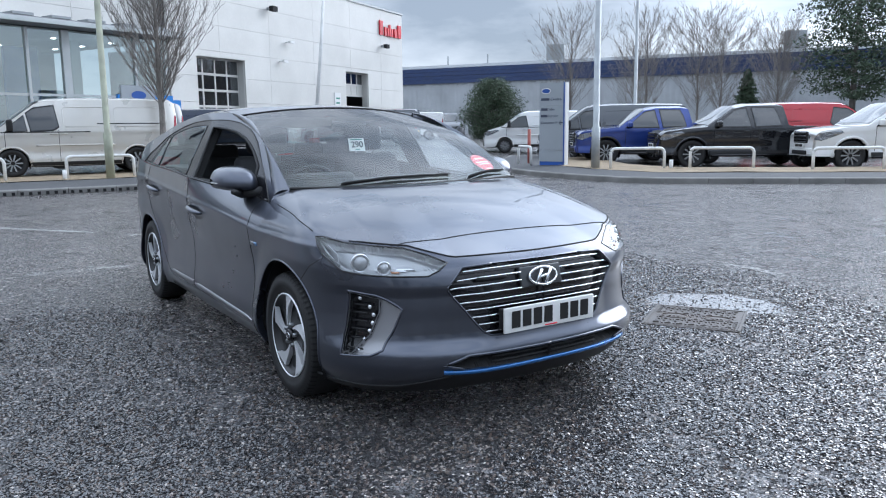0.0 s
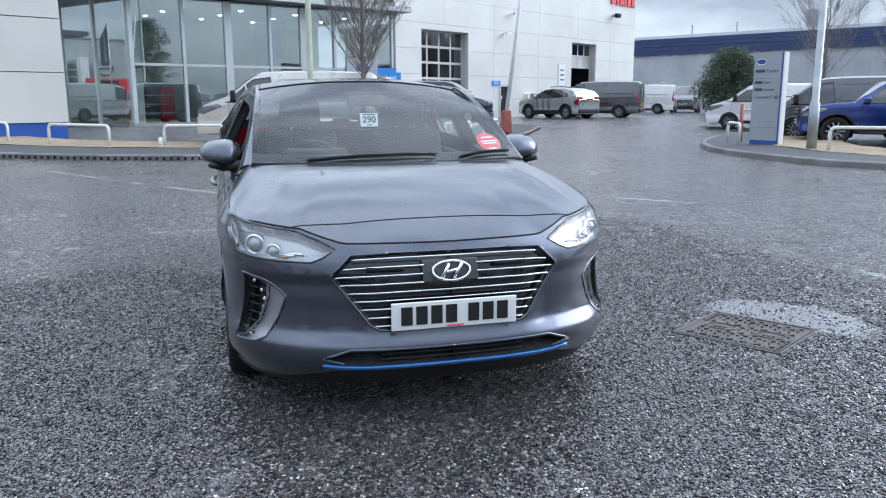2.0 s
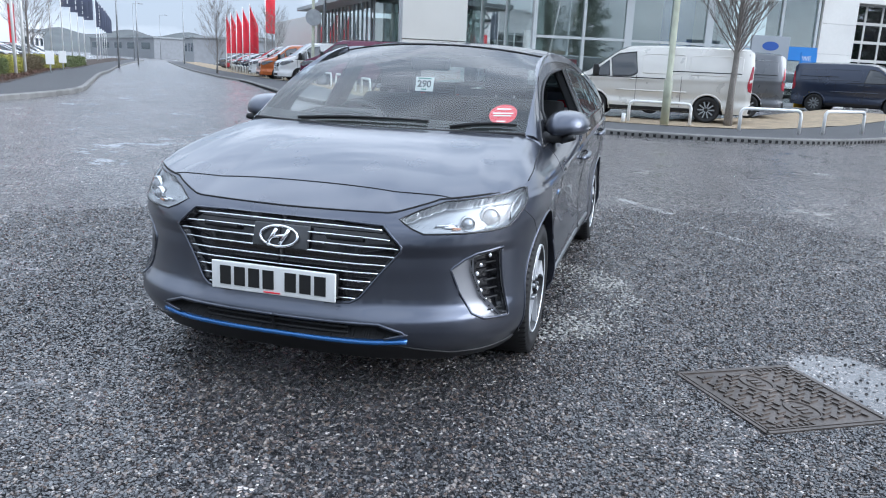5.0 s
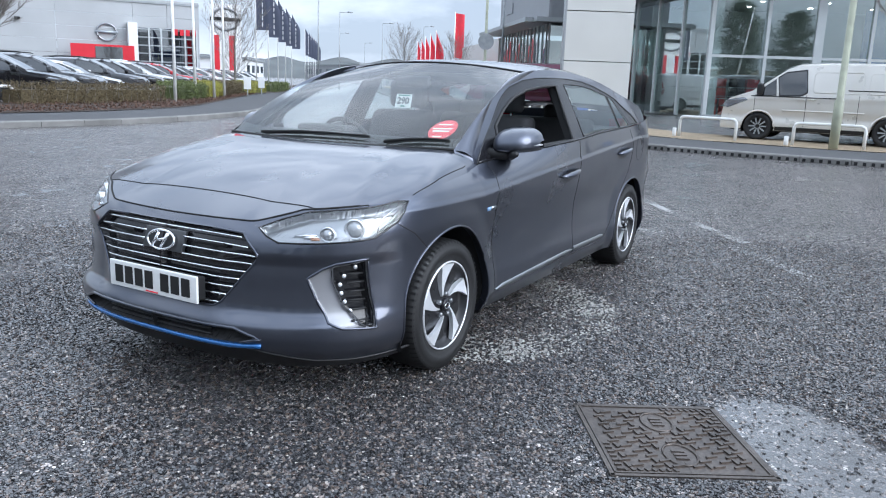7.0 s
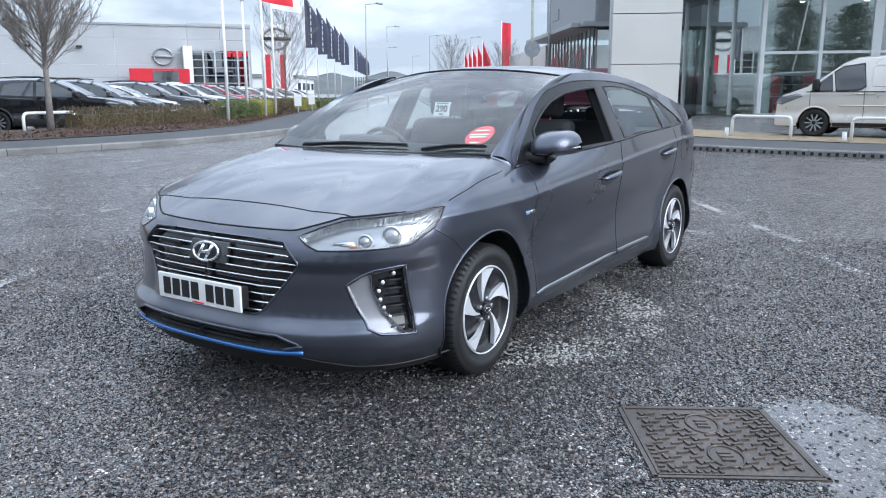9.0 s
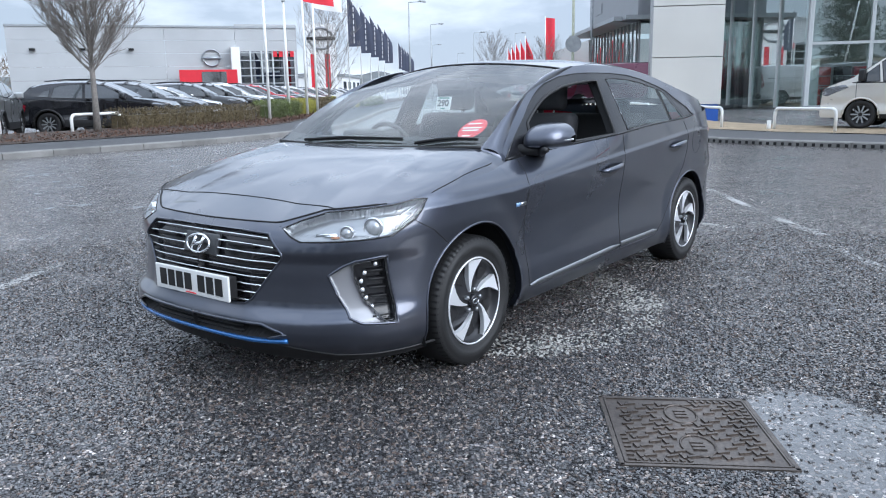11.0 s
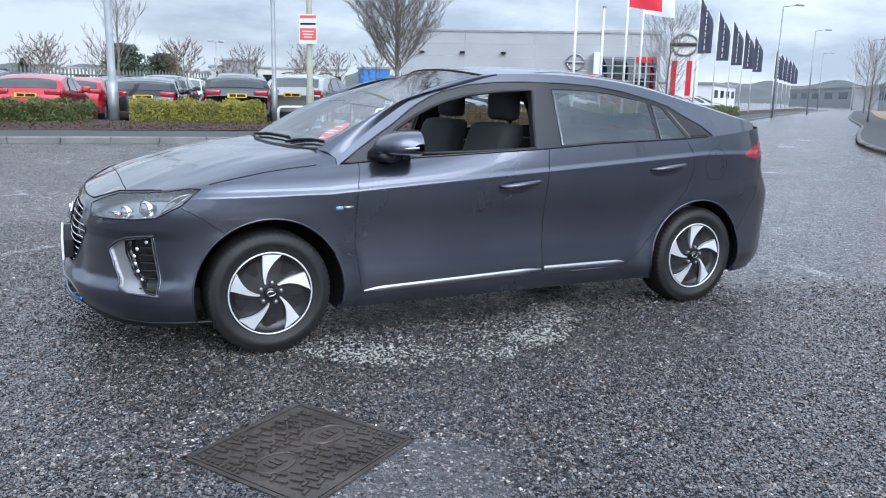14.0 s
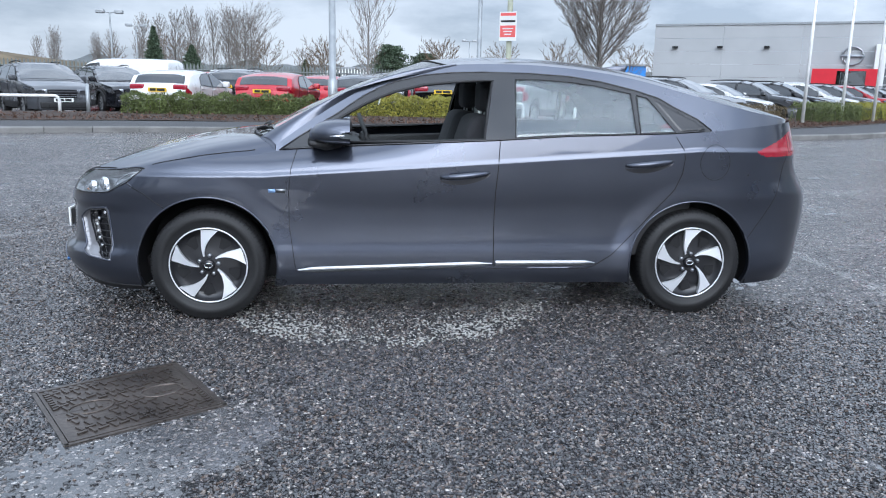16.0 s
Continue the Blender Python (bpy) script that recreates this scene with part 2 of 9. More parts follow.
M_EVERGREEN = mat("evergreen", (0.07, 0.105, 0.06), 0.6, grain=0.6, scale=6)
M_BANK = mat("brown_bank", (0.13, 0.10, 0.06), 0.95, grain=0.3, scale=0.6, stain=0.4, stain_scale=0.08)
M_HILL = mat("far_hill", (0.11, 0.12, 0.12), 0.95, stain=0.3, stain_scale=0.04)
M_FENCE = mat("fence_green", (0.15, 0.165, 0.155), 0.6)
M_IRON = mat("cast_iron", (0.125, 0.105, 0.092), 0.30, 0.65, grain=0.3, scale=60, stain=0.35, stain_scale=5, bump=0.0015)
M_SIGNRED = mat("sign_red", (0.75, 0.13, 0.12), 0.45)
M_SIGNWHITE = mat("sign_white", (0.78, 0.78, 0.77), 0.45)
M_SIGNBLUE = mat("sign_blue", (0.03, 0.22, 0.62), 0.45)
M_SIGNYELLOW = mat("sign_yellow", (0.80, 0.45, 0.03), 0.45)
M_TIMBER = mat("pallet_timber", (0.28, 0.17, 0.09), 0.8, stain=0.3)


def road_material():
    """Coarse wet chippings in dark binder, with thin water films and pale worn patches."""
    m = bpy.data.materials.new("wet_tarmac")
    m.use_nodes = True
    nt = m.node_tree
    L = nt.links.new
    b = nt.nodes["Principled BSDF"]

    def nd(kind, **kw):
        n = nt.nodes.new(kind)
        for k, v in kw.items():
            n.inputs[k].default_value = v
        return n

    def rng(src, a, b_, c, d):
        n = nd("ShaderNodeMapRange")
        for i, v in enumerate((a, b_, c, d)):
            n.inputs[i + 1].default_value = v
        L(src, n.inputs[0])
        return n.outputs[0]

    def mathn(op, a, b_):
        n = nd("ShaderNodeMath")
        n.operation = op
        for i, s in enumerate((a, b_)):
            if isinstance(s, (int, float)):
                n.inputs[i].default_value = s
            else:
                L(s, n.inputs[i])
        return n.outputs[0]

    def mix(f, a, c):
        n = nd("ShaderNodeMix")
        n.data_type = "RGBA"
        for i, s in ((0, f), (6, a), (7, c)):
            if isinstance(s, (int, float)):
                n.inputs[i].default_value = s
            elif isinstance(s, tuple):
                n.inputs[i].default_value = (*s, 1)
            else:
                L(s, n.inputs[i])
        return n.outputs[2]

    def noise_at(scale, detail, rough_=0.55):
        n = nd("ShaderNodeTexNoise", Scale=scale, Detail=detail, Roughness=rough_)
        L(pos, n.inputs["Vector"])
        return n.outputs[0]

    def vec(op, a, c):
        n = nd("ShaderNodeVectorMath")
        n.operation = op
        for i, s_ in enumerate((a, c)):
            if isinstance(s_, tuple):
                n.inputs[i].default_value = s_
            elif isinstance(s_, (int, float)):
                n.inputs["Scale"].default_value = s_
            elif op == "SCALE" and i == 1:
                L(s_, n.inputs["Scale"])
            else:
                L(s_, n.inputs[i])
        return n.outputs["Value"] if op == "DOT_PRODUCT" else n.outputs[0]

    pos = nd("ShaderNodeNewGeometry").outputs["Position"]
    warp = nd("ShaderNodeTexNoise", Scale=70.0, Detail=2.0)
    L(pos, warp.inputs["Vector"])
    ad = vec("ADD", pos, vec("SCALE", warp.outputs["Color"], 0.009))
    vor = nd("ShaderNodeTexVoronoi", Scale=72.0)
    L(ad, vor.inputs["Vector"])
    edge = nd("ShaderNodeTexVoronoi", Scale=72.0)
    edge.feature = "DISTANCE_TO_EDGE"
    L(ad, edge.inputs["Vector"])
    vorf = nd("ShaderNodeTexVoronoi", Scale=190.0)
    L(ad, vorf.inputs["Vector"])
    sepc = nd("ShaderNodeSeparateColor")
    L(vor.outputs["Color"], sepc.inputs[0])
    big, mid = noise_at(0.55, 5.0), noise_at(2.6, 6.0, 0.6)
    mott, clump = noise_at(13.0, 5.0, 0.7), noise_at(30.0, 3.0, 0.6)
    # chippings: mostly dark, a few pale or brownish
    ramp_ = nd("ShaderNodeValToRGB")
    r = ramp_.color_ramp
    r.elements[0].position, r.elements[0].color = 0.0, (0.022, 0.022, 0.024, 1)
    r.elements[1].position, r.elements[1].color = 1.0, (0.52, 0.49, 0.45, 1)
    for p, c in ((0.30, (0.062, 0.062, 0.066)), (0.60, (0.118, 0.112, 0.114)), (0.80, (0.195, 0.160, 0.140)), (0.92, (0.30, 0.27, 0.26))):
        e = r.elements.new(p)
        e.color = (*c, 1)
    L(sepc.outputs[0], ramp_.inputs[0])
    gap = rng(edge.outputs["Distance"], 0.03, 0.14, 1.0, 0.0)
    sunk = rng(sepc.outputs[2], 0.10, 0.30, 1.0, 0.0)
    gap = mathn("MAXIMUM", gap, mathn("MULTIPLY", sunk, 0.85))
    # near-black joints: dark binder, with the shadow between stones put into the colour
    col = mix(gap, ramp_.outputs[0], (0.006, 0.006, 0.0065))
    col = vec("SCALE", col, mathn("MULTIPLY", rng(mott, 0.36, 0.64, 0.45, 1.75), rng(big, 0.3, 0.7, 1.2, 2.1)))
    # worn pale ring beside the car
    px = nd("ShaderNodeSeparateXYZ")
    L(pos, px.inputs[0])
    dx = mathn("DIVIDE", mathn("SUBTRACT", px.outputs[0], 0.40), 0.93)
    dy = mathn("DIVIDE", mathn("SUBTRACT", px.outputs[1], 0.52), 0.83)
    rad = mathn("SQRT", mathn("ADD", mathn("MULTIPLY", dx, dx), mathn("MULTIPLY", dy, dy)), 0)
    rad = mathn("ADD", rad, rng(mott, 0.3, 0.7, -0.05, 0.05))
    ring = mathn("MULTIPLY", rng(rad, 0.42, 0.80, 0.0, 1.0), rng(rad, 0.97, 1.05, 1.0, 0.0))
    patch = mathn("MULTIPLY", ring, rng(mid, 0.33, 0.52, 0.25, 1.0))
    speck = mathn("MULTIPLY", mathn("MULTIPLY", patch, rng(sepc.outputs[1], 0.26, 0.34, 0.0, 1.0)), rng(gap, 0.0, 0.8, 1.0, 0.0))
    col = mix(speck, col, (0.66, 0.65, 0.60))
    # water films, broken up by the chippings
    wet = mathn("ADD", mathn("MULTIPLY", noise_at(1.15, 5.0, 0.6), 0.62), mathn("MULTIPLY", noise_at(7.0, 5.0, 0.65), 0.38))
    film = rng(wet, 0.565, 0.595, 0.0, 1.0)
    # standing water beside the iron cover
    rel = vec("SUBTRACT", pos, (1.27, 2.42, 0.0))
    pa = mathn("DIVIDE", vec("DOT_PRODUCT", rel, (0.84, 0.54, 0.0)), 0.52)
    pb = mathn("DIVIDE", vec("DOT_PRODUCT", rel, (-0.54, 0.84, 0.0)), 0.33)
    md = mathn("SQRT", mathn("ADD", mathn("MULTIPLY", pa, pa), mathn("MULTIPLY", pb, pb)), 0)
    md = mathn("ADD", md, mathn("ADD", rng(mid, 0.3, 0.7, -0.20, 0.20), rng(clump, 0.3, 0.7, -0.10, 0.10)))
    film = mathn("MAXIMUM", film, rng(md, 0.88, 1.0, 1.0, 0.0))
    film = mathn("MULTIPLY", film, mathn("MAXIMUM", rng(sepc.outputs[1], 0.88, 0.95, 1.0, 0.0), rng(edge.outputs["Distance"], 0.05, 0.16, 1.0, 0.0)))
    col = mix(mathn("MULTIPLY", film, 0.55), col, (0.060, 0.060, 0.060))
    L(col, b.inputs["Base Color"])
    rough = mathn("ADD", rng(mid, 0.3, 0.7, 0.20, 0.36), rng(sepc.outputs[1], 0.0, 1.0, -0.10, 0.12))
    n = nd("ShaderNodeMix")
    L(film, n.inputs[0])
    L(rough, n.inputs[2])
    n.inputs[3].default_value = 0.05
    L(n.outputs[0], b.inputs["Roughness"])
    # relief: tilted chippings with sunk joints on a gently uneven bed
    tilt = vec("DOT_PRODUCT", vec("SUBTRACT", ad, vor.outputs["Position"]), vec("SUBTRACT", vor.outputs["Color"], (0.5, 0.5, 0.5)))
    tops = rng(edge.outputs["Distance"], 0.0, 0.20, 0.0, 0.0055)
    hgt = mathn("ADD", tops, mathn("MULTIPLY", tilt, 0.85))
    hgt = mathn("ADD", hgt, mathn("MULTIPLY", vorf.outputs["Distance"], -0.0011))
    hgt = mathn("ADD", hgt, mathn("MULTIPLY", sunk, -0.0035))
    hgt = mathn("MULTIPLY", hgt, rng(film, 0, 1, 1.0, 0.05))
    bed = mathn("ADD", mathn("MULTIPLY", clump, 0.010), mathn("MULTIPLY", mott, 0.012))
    hgt = mathn("ADD", hgt, mathn("MULTIPLY", bed, rng(film, 0, 1, 1.0, 0.03)))
    bp = nd("ShaderNodeBump", Strength=1.0, Distance=1.0)
    L(hgt, bp.inputs["Height"])
    L(bp.outputs[0], b.inputs["Normal"])
    # the wet skin over the stones
    soft = nd("ShaderNodeBump", Strength=0.12, Distance=1.0)
    L(hgt, soft.inputs["Height"])
    L(soft.outputs[0], b.inputs["Coat Normal"])
    # gloss cut in the joints to stand in for occlusion between stones
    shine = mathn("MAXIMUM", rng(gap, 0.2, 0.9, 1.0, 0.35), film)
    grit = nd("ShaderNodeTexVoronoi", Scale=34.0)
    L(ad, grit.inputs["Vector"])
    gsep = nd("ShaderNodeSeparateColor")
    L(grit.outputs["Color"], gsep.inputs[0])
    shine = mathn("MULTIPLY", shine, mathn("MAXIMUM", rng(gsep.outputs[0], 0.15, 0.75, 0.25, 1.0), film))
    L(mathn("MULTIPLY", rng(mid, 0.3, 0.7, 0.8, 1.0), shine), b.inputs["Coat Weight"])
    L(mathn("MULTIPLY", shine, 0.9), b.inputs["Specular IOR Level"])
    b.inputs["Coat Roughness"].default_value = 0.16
    b.inputs["Coat IOR"].default_value = 1.39
    return m


M_ROAD = road_material()


def chip_material():
    """Wet stone chippings, each of its own shade."""
    m = mat("wet_chippings", (0.1, 0.1, 0.1), 0.25)
    nt = m.node_tree
    L = nt.links.new
    b = nt.nodes["Principled BSDF"]
    geo = nt.nodes.new("ShaderNodeNewGeometry")
    ramp_ = nt.nodes.new("ShaderNodeValToRGB")
    r = ramp_.color_ramp
    r.elements[0].position, r.elements[0].color = 0.0, (0.012, 0.012, 0.013, 1)
    r.elements[1].position, r.elements[1].color = 1.0, (0.34, 0.30, 0.265, 1)
    for p, c in ((0.40, (0.026, 0.026, 0.028)), (0.72, (0.054, 0.050, 0.052)), (0.88, (0.100, 0.072, 0.058)), (0.96, (0.165, 0.138, 0.12))):
        e = r.elements.new(p)
        e.color = (*c, 1)
    L(geo.outputs["Random Per Island"], ramp_.inputs[0])
    grain_ = nt.nodes.new("ShaderNodeTexNoise")
    grain_.inputs["Scale"].default_value, grain_.inputs["Detail"].default_value = 420.0, 2.0
    L(geo.outputs["Position"], grain_.inputs["Vector"])
    vary = nt.nodes.new("ShaderNodeMapRange")
    vary.inputs[1].default_value, vary.inputs[2].default_value, vary.inputs[3].default_value, vary.inputs[4].default_value = 0.3, 0.7, 0.7, 1.35
    L(grain_.outputs[0], vary.inputs[0])
    mul = nt.nodes.new("ShaderNodeVectorMath")
    mul.operation = "SCALE"
    L(ramp_.outputs[0], mul.inputs[0])
    L(vary.outputs[0], mul.inputs["Scale"])
    L(mul.outputs[0], b.inputs["Base Color"])
    ro = nt.nodes.new("ShaderNodeMapRange")
    ro.inputs[3].default_value, ro.inputs[4].default_value = 0.06, 0.22
    L(grain_.outputs[0], ro.inputs[0])
    L(ro.outputs[0], b.inputs["Roughness"])
    b.inputs["Coat Weight"].default_value, b.inputs["Coat Roughness"].default_value, b.inputs["Coat IOR"].default_value = 1.0, 0.07, 1.48
    bp = nt.nodes.new("ShaderNodeBump")
    bp.inputs["Strength"].default_value, bp.inputs["Distance"].default_value = 0.5, 0.0012
    L(grain_.outputs[0], bp.inputs["Height"])
    L(bp.outputs[0], b.inputs["Normal"])
    return m


M_CHIPS = chip_material()
M_DRYCHIPS = mat("dry_chippings", (0.42, 0.41, 0.38), 0.8, grain=0.35, scale=260, stain=0.25, stain_scale=9)


def worn_paint_and_sheen():
    # pale broken streaks: worn line paint and painted-in wet sheen
    m = mat("worn_road_paint_and_sheen", (0.62, 0.62, 0.60), 0.6, grain=0.2, scale=60)
    nt = m.node_tree
    b = nt.nodes["Principled BSDF"]
    geo = nt.nodes.new("ShaderNodeNewGeometry")
    tex = nt.nodes.new("ShaderNodeTexNoise")
    tex.inputs["Scale"].default_value, tex.inputs["Detail"].default_value = 34.0, 4.0
    tex2 = nt.nodes.new("ShaderNodeTexNoise")
    tex2.inputs["Scale"].default_value, tex2.inputs["Detail"].default_value = 1.4, 3.0
    add = nt.nodes.new("ShaderNodeMath")
    r = nt.nodes.new("ShaderNodeMapRange")
    r.inputs[1].default_value, r.inputs[2].default_value = 0.96, 1.10
    r.inputs[4].default_value = 0.45
    nt.links.new(geo.outputs["Position"], tex.inputs["Vector"])
    nt.links.new(geo.outputs["Position"], tex2.inputs["Vector"])
    nt.links.new(tex.outputs[0], add.inputs[0])
    nt.links.new(tex2.outputs[0], add.inputs[1])
    nt.links.new(add.outputs[0], r.inputs[0])
    nt.links.new(r.outputs[0], b.inputs["Alpha"])
    return m


M_WORNSHEEN = worn_paint_and_sheen()
M_LIT.node_tree.nodes["Principled BSDF"].inputs["Emission Color"].default_value = (1, 0.97, 0.9, 1)
M_LIT.node_tree.nodes["Principled BSDF"].inputs["Emission Strength"].default_value = 12.0


# ---- ground, kerbs and footways ----
def smooth01(a):
    a = np.clip(a, 0, 1)
    return a * a * (3 - 2 * a)


def gz(x, y):
    """Height of the road: a very shallow bowl."""
    return np.maximum(0.17 * smooth01((-y - 2) / 12) * smooth01((x + 40) / 15), 0.28 * smooth01((-x - 19) / 10) * smooth01((y + 12) / 8))


def ground_sheet():
    fine = np.linspace(-70, 40, 111)
    c = np.concatenate([[-2500, -900, -400, -200, -120, -90], fine, [60, 100, 200, 500, 1200, 2500]])
    X, Y = np.meshgrid(c, c, indexing="ij")
    n = len(c)
    v = np.stack([X, Y, gz(X, Y)], -1).reshape(-1, 3)
    i = np.arange(n * n).reshape(n, n)
    f = np.stack([i[:-1, :-1], i[1:, :-1], i[1:, 1:], i[:-1, 1:]], -1).reshape(-1, 4)
    return v, f


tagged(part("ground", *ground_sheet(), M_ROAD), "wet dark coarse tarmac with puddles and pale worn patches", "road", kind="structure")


def along(pts, step):
    """Evenly spaced points on a smoothed line."""
    p = [np.array(q, float) for q in pts]
    dense = []
    for i in range(len(p) - 1):
        a, b, c, d = p[max(i - 1, 0)], p[i], p[i + 1], p[min(i + 2, len(p) - 1)]
        for t in np.linspace(0, 1, 40, endpoint=False):
            dense.append(0.5 * (2 * b + (c - a) * t + (2 * a - 5 * b + 4 * c - d) * t**2 + (3 * b - a - 3 * c + d) * t**3))
    dense.append(p[-1])
    dense = np.array(dense)
    s = np.concatenate(([0], np.cumsum(np.hypot(*np.diff(dense, axis=0).T))))
    k = np.arange(0, s[-1], step)
    return np.stack([np.interp(k, s, dense[:, 0]), np.interp(k, s, dense[:, 1])], -1)


def offset_line(line, d):
    t = np.gradient(line, axis=0)
    t /= np.maximum(np.linalg.norm(t, axis=1, keepdims=True), 1e-9)
    return line + np.stack([-t[:, 1], t[:, 0]], -1) * d


def strip(name, a, b, za, zb, material, parent=None, label="", category="", kind="structure"):
    v = np.concatenate([np.column_stack([a, za]), np.column_stack([b, zb])])
    n = len(a)
    ob = part(name, v, [(i, i + 1, n + i + 1, n + i) for i in range(n - 1)], material, parent, "", False)
    return tagged(ob, label, category, kind=kind)


def kerb_block(length, slots=0):
    bm = bmesh.new()
    prof = [(0, -0.15), (0.01, 0.10), (0.035, 0.122), (0.125, 0.125), (0.125, -0.15)]
    a = [bm.verts.new((0.006, y, z)) for y, z in prof]
    b = [bm.verts.new((length - 0.006, y, z)) for y, z in prof]
    for i in range(4):
        bm.faces.new((a[i], b[i], b[i + 1], a[i + 1]))
    bm.faces.new(a)
    bm.faces.new(b[::-1])
    for k in range(slots):
        x0 = length * (k + 0.3) / slots
        box = [bm.verts.new((x, y, z)) for x in (x0, x0 + 0.06) for y in (-0.004, 0.02) for z in (0.012, 0.075)]
        for q in ((0, 4, 5, 1), (0, 1, 3, 2), (4, 6, 7, 5), (1, 5, 7, 3)):
            bm.faces.new([box[i] for i in q]).material_index = 1
    me = bpy.data.meshes.new("kerbstone")
    bm.to_mesh(me)
    bm.free()
    me.materials.append(M_KERB)
    me.materials.append(M_BLACK)
    return me


KERB_LONG = kerb_block(0.915)
KERB_DRAIN = kerb_block(0.915, 6)


def kerb_line(name, pts, label, raised=0.14, depth=1.9, side=1, bed=None, bed_depth=2.5, bed_rise=0.0):
    """Kerbstones along a line, with a footway and a bed behind them. side: on which hand the footway lies."""
    line = along(pts, 0.915)
    if side < 0:
        line = line[::-1]
    root = tagged(new(name), label, "kerb", kind="structure")
    for p, q in zip(line, line[1:]):
        d = q - p
        ang = math.degrees(math.atan2(d[1], d[0]))
        ob = new("kerbstone", KERB_DRAIN if name == "kerb_main" and p[0] > -30 else KERB_LONG)
        ob.parent = root
        ob.matrix_local = pose(p[0], p[1], float(gz(p[0], p[1])), 0, 0, ang)
    a, b, c = offset_line(line, 0.12), offset_line(line, depth), offset_line(line, depth + bed_depth)
    strip("pavement", a, b, gz(*a.T) + 0.118, gz(*b.T) + raised, M_FOOTWAY, None, "dark damp tarmac footway behind the kerb", "footway")
    if bed:
        n = 9
        rows = [offset_line(line, depth + bed_depth * k / n) for k in range(n + 1)]
        v = []
        for k, r_ in enumerate(rows):
            h = raised + bed_rise * math.sin(math.pi * min(1, k / n * 1.3) / 2) + 0.012
            v += [(x, y, float(gz(x, y)) + h - (0.25 if k == n else 0) + 0.02 * noise.noise((x * 2, y * 2, 0))) for x, y in r_]
        m = len(line)
        part_ob = part("verge", v, [(k * m + i, k * m + i + 1, (k + 1) * m + i + 1, (k + 1) * m + i) for k in range(n) for i in range(m - 1)], bed, None)
        tagged(part_ob, "planting bed with brown leaf litter and gravel", "verge", kind="structure")
    return line


KERB_MAIN = [(-110, -79.5), (-60, -42.5), (-36.4, -23.9), (-20.4, -12.2), (-16.5, -9.0), (-14.7, -6.7), (-13.6, -4.4), (-12.9, -2.2), (-12.6, 0.2), (-12.7, 2.6), (-13.6, 4.6), (-15.2, 6.1), (-17.8, 7.7), (-21, 9.6), (-24.8, 11.8)]
kerb_line("kerb_main", KERB_MAIN, "worn concrete kerb round the showroom frontage", side=1, depth=2.3, bed=M_GRAVEL, bed_depth=3.2)
KERB_RIGHT = [(-19, 16.5), (-15.5, 13.2), (-13.2, 11.5), (-11.0, 10.6), (-8.8, 10.4), (-6.9, 10.7), (-5.0, 12.6), (-2.5, 15.4), (3, 21.5), (14, 33)]
kerb_line("kerb_right", KERB_RIGHT, "worn concrete kerb at the yard entrance", side=1, depth=1.6, bed=M_GRAVEL, bed_depth=2.3)
KERB_FAR = [(-110, -84.0), (-60, -49.2), (-30, -26.9), (-18.4, -18.0), (-13.4, -14.2), (-10.2, -12.7), (-6.8, -11.9), (-3.5, -12.0), (0, -12.2), (3.5, -12.5), (7.5, -11.7), (12, -9.6), (22, -3.0), (40, 10)]
kerb_line("kerb_far", KERB_FAR, "pale concrete kerb beside the car park", side=-1, depth=2.0, bed=M_MULCH, bed_depth=3.0, bed_rise=0.10)


def apron(name, pts, material, z, label):
    """A level paved patch."""
    ob = part(name, [(x, y, float(gz(x, y)) + z) for x, y in pts], [tuple(range(len(pts)))], material, None, "", False)
    return tagged(ob, label, "paving", kind="structure")


# faded road lines, with wet sheen along seams put into the same pale colour
def marking(pts, width):
    line = along(pts, 0.4)
    a, b = offset_line(line, -width / 2), offset_line(line, width / 2)
    strip("road_marking", a, b, gz(*a.T) + 0.004, gz(*b.T) + 0.004, M_WORNSHEEN, None, "faded worn white road line with wet sheen painted along seams", "road marking")


for line_pts, wide in (([(-3.0, -1.6), (-2.95, -0.2), (-2.85, 0.8), (-2.45, 1.6), (-1.9, 2.05), (-1.45, 2.45)], 0.11), ([(-0.5, 3.62), (0.43, 3.82), (1.0, 3.72), (1.8, 3.5)], 0.09), ([(4.2, -0.9), (3.3, -1.6), (2.4, -2.3), (1.2, -3.1)], 0.10),
                       ([(-4.4, -3.4), (-6.2, -4.5), (-8.2, -5.7)], 0.10), ([(-10.7, -4.0), (-8.0, -2.2), (-5.8, -0.6), (-3.4, 1.1), (-2.8, 1.6)], 0.10), ([(-4.4, 4.0), (-3.8, 4.5), (-3.3, 5.0), (-2.6, 5.5)], 0.10), ([(-11.0, 5.6), (-10.9, 7.0), (-10.4, 9.0)], 0.10)):
    marking(line_pts, wide)


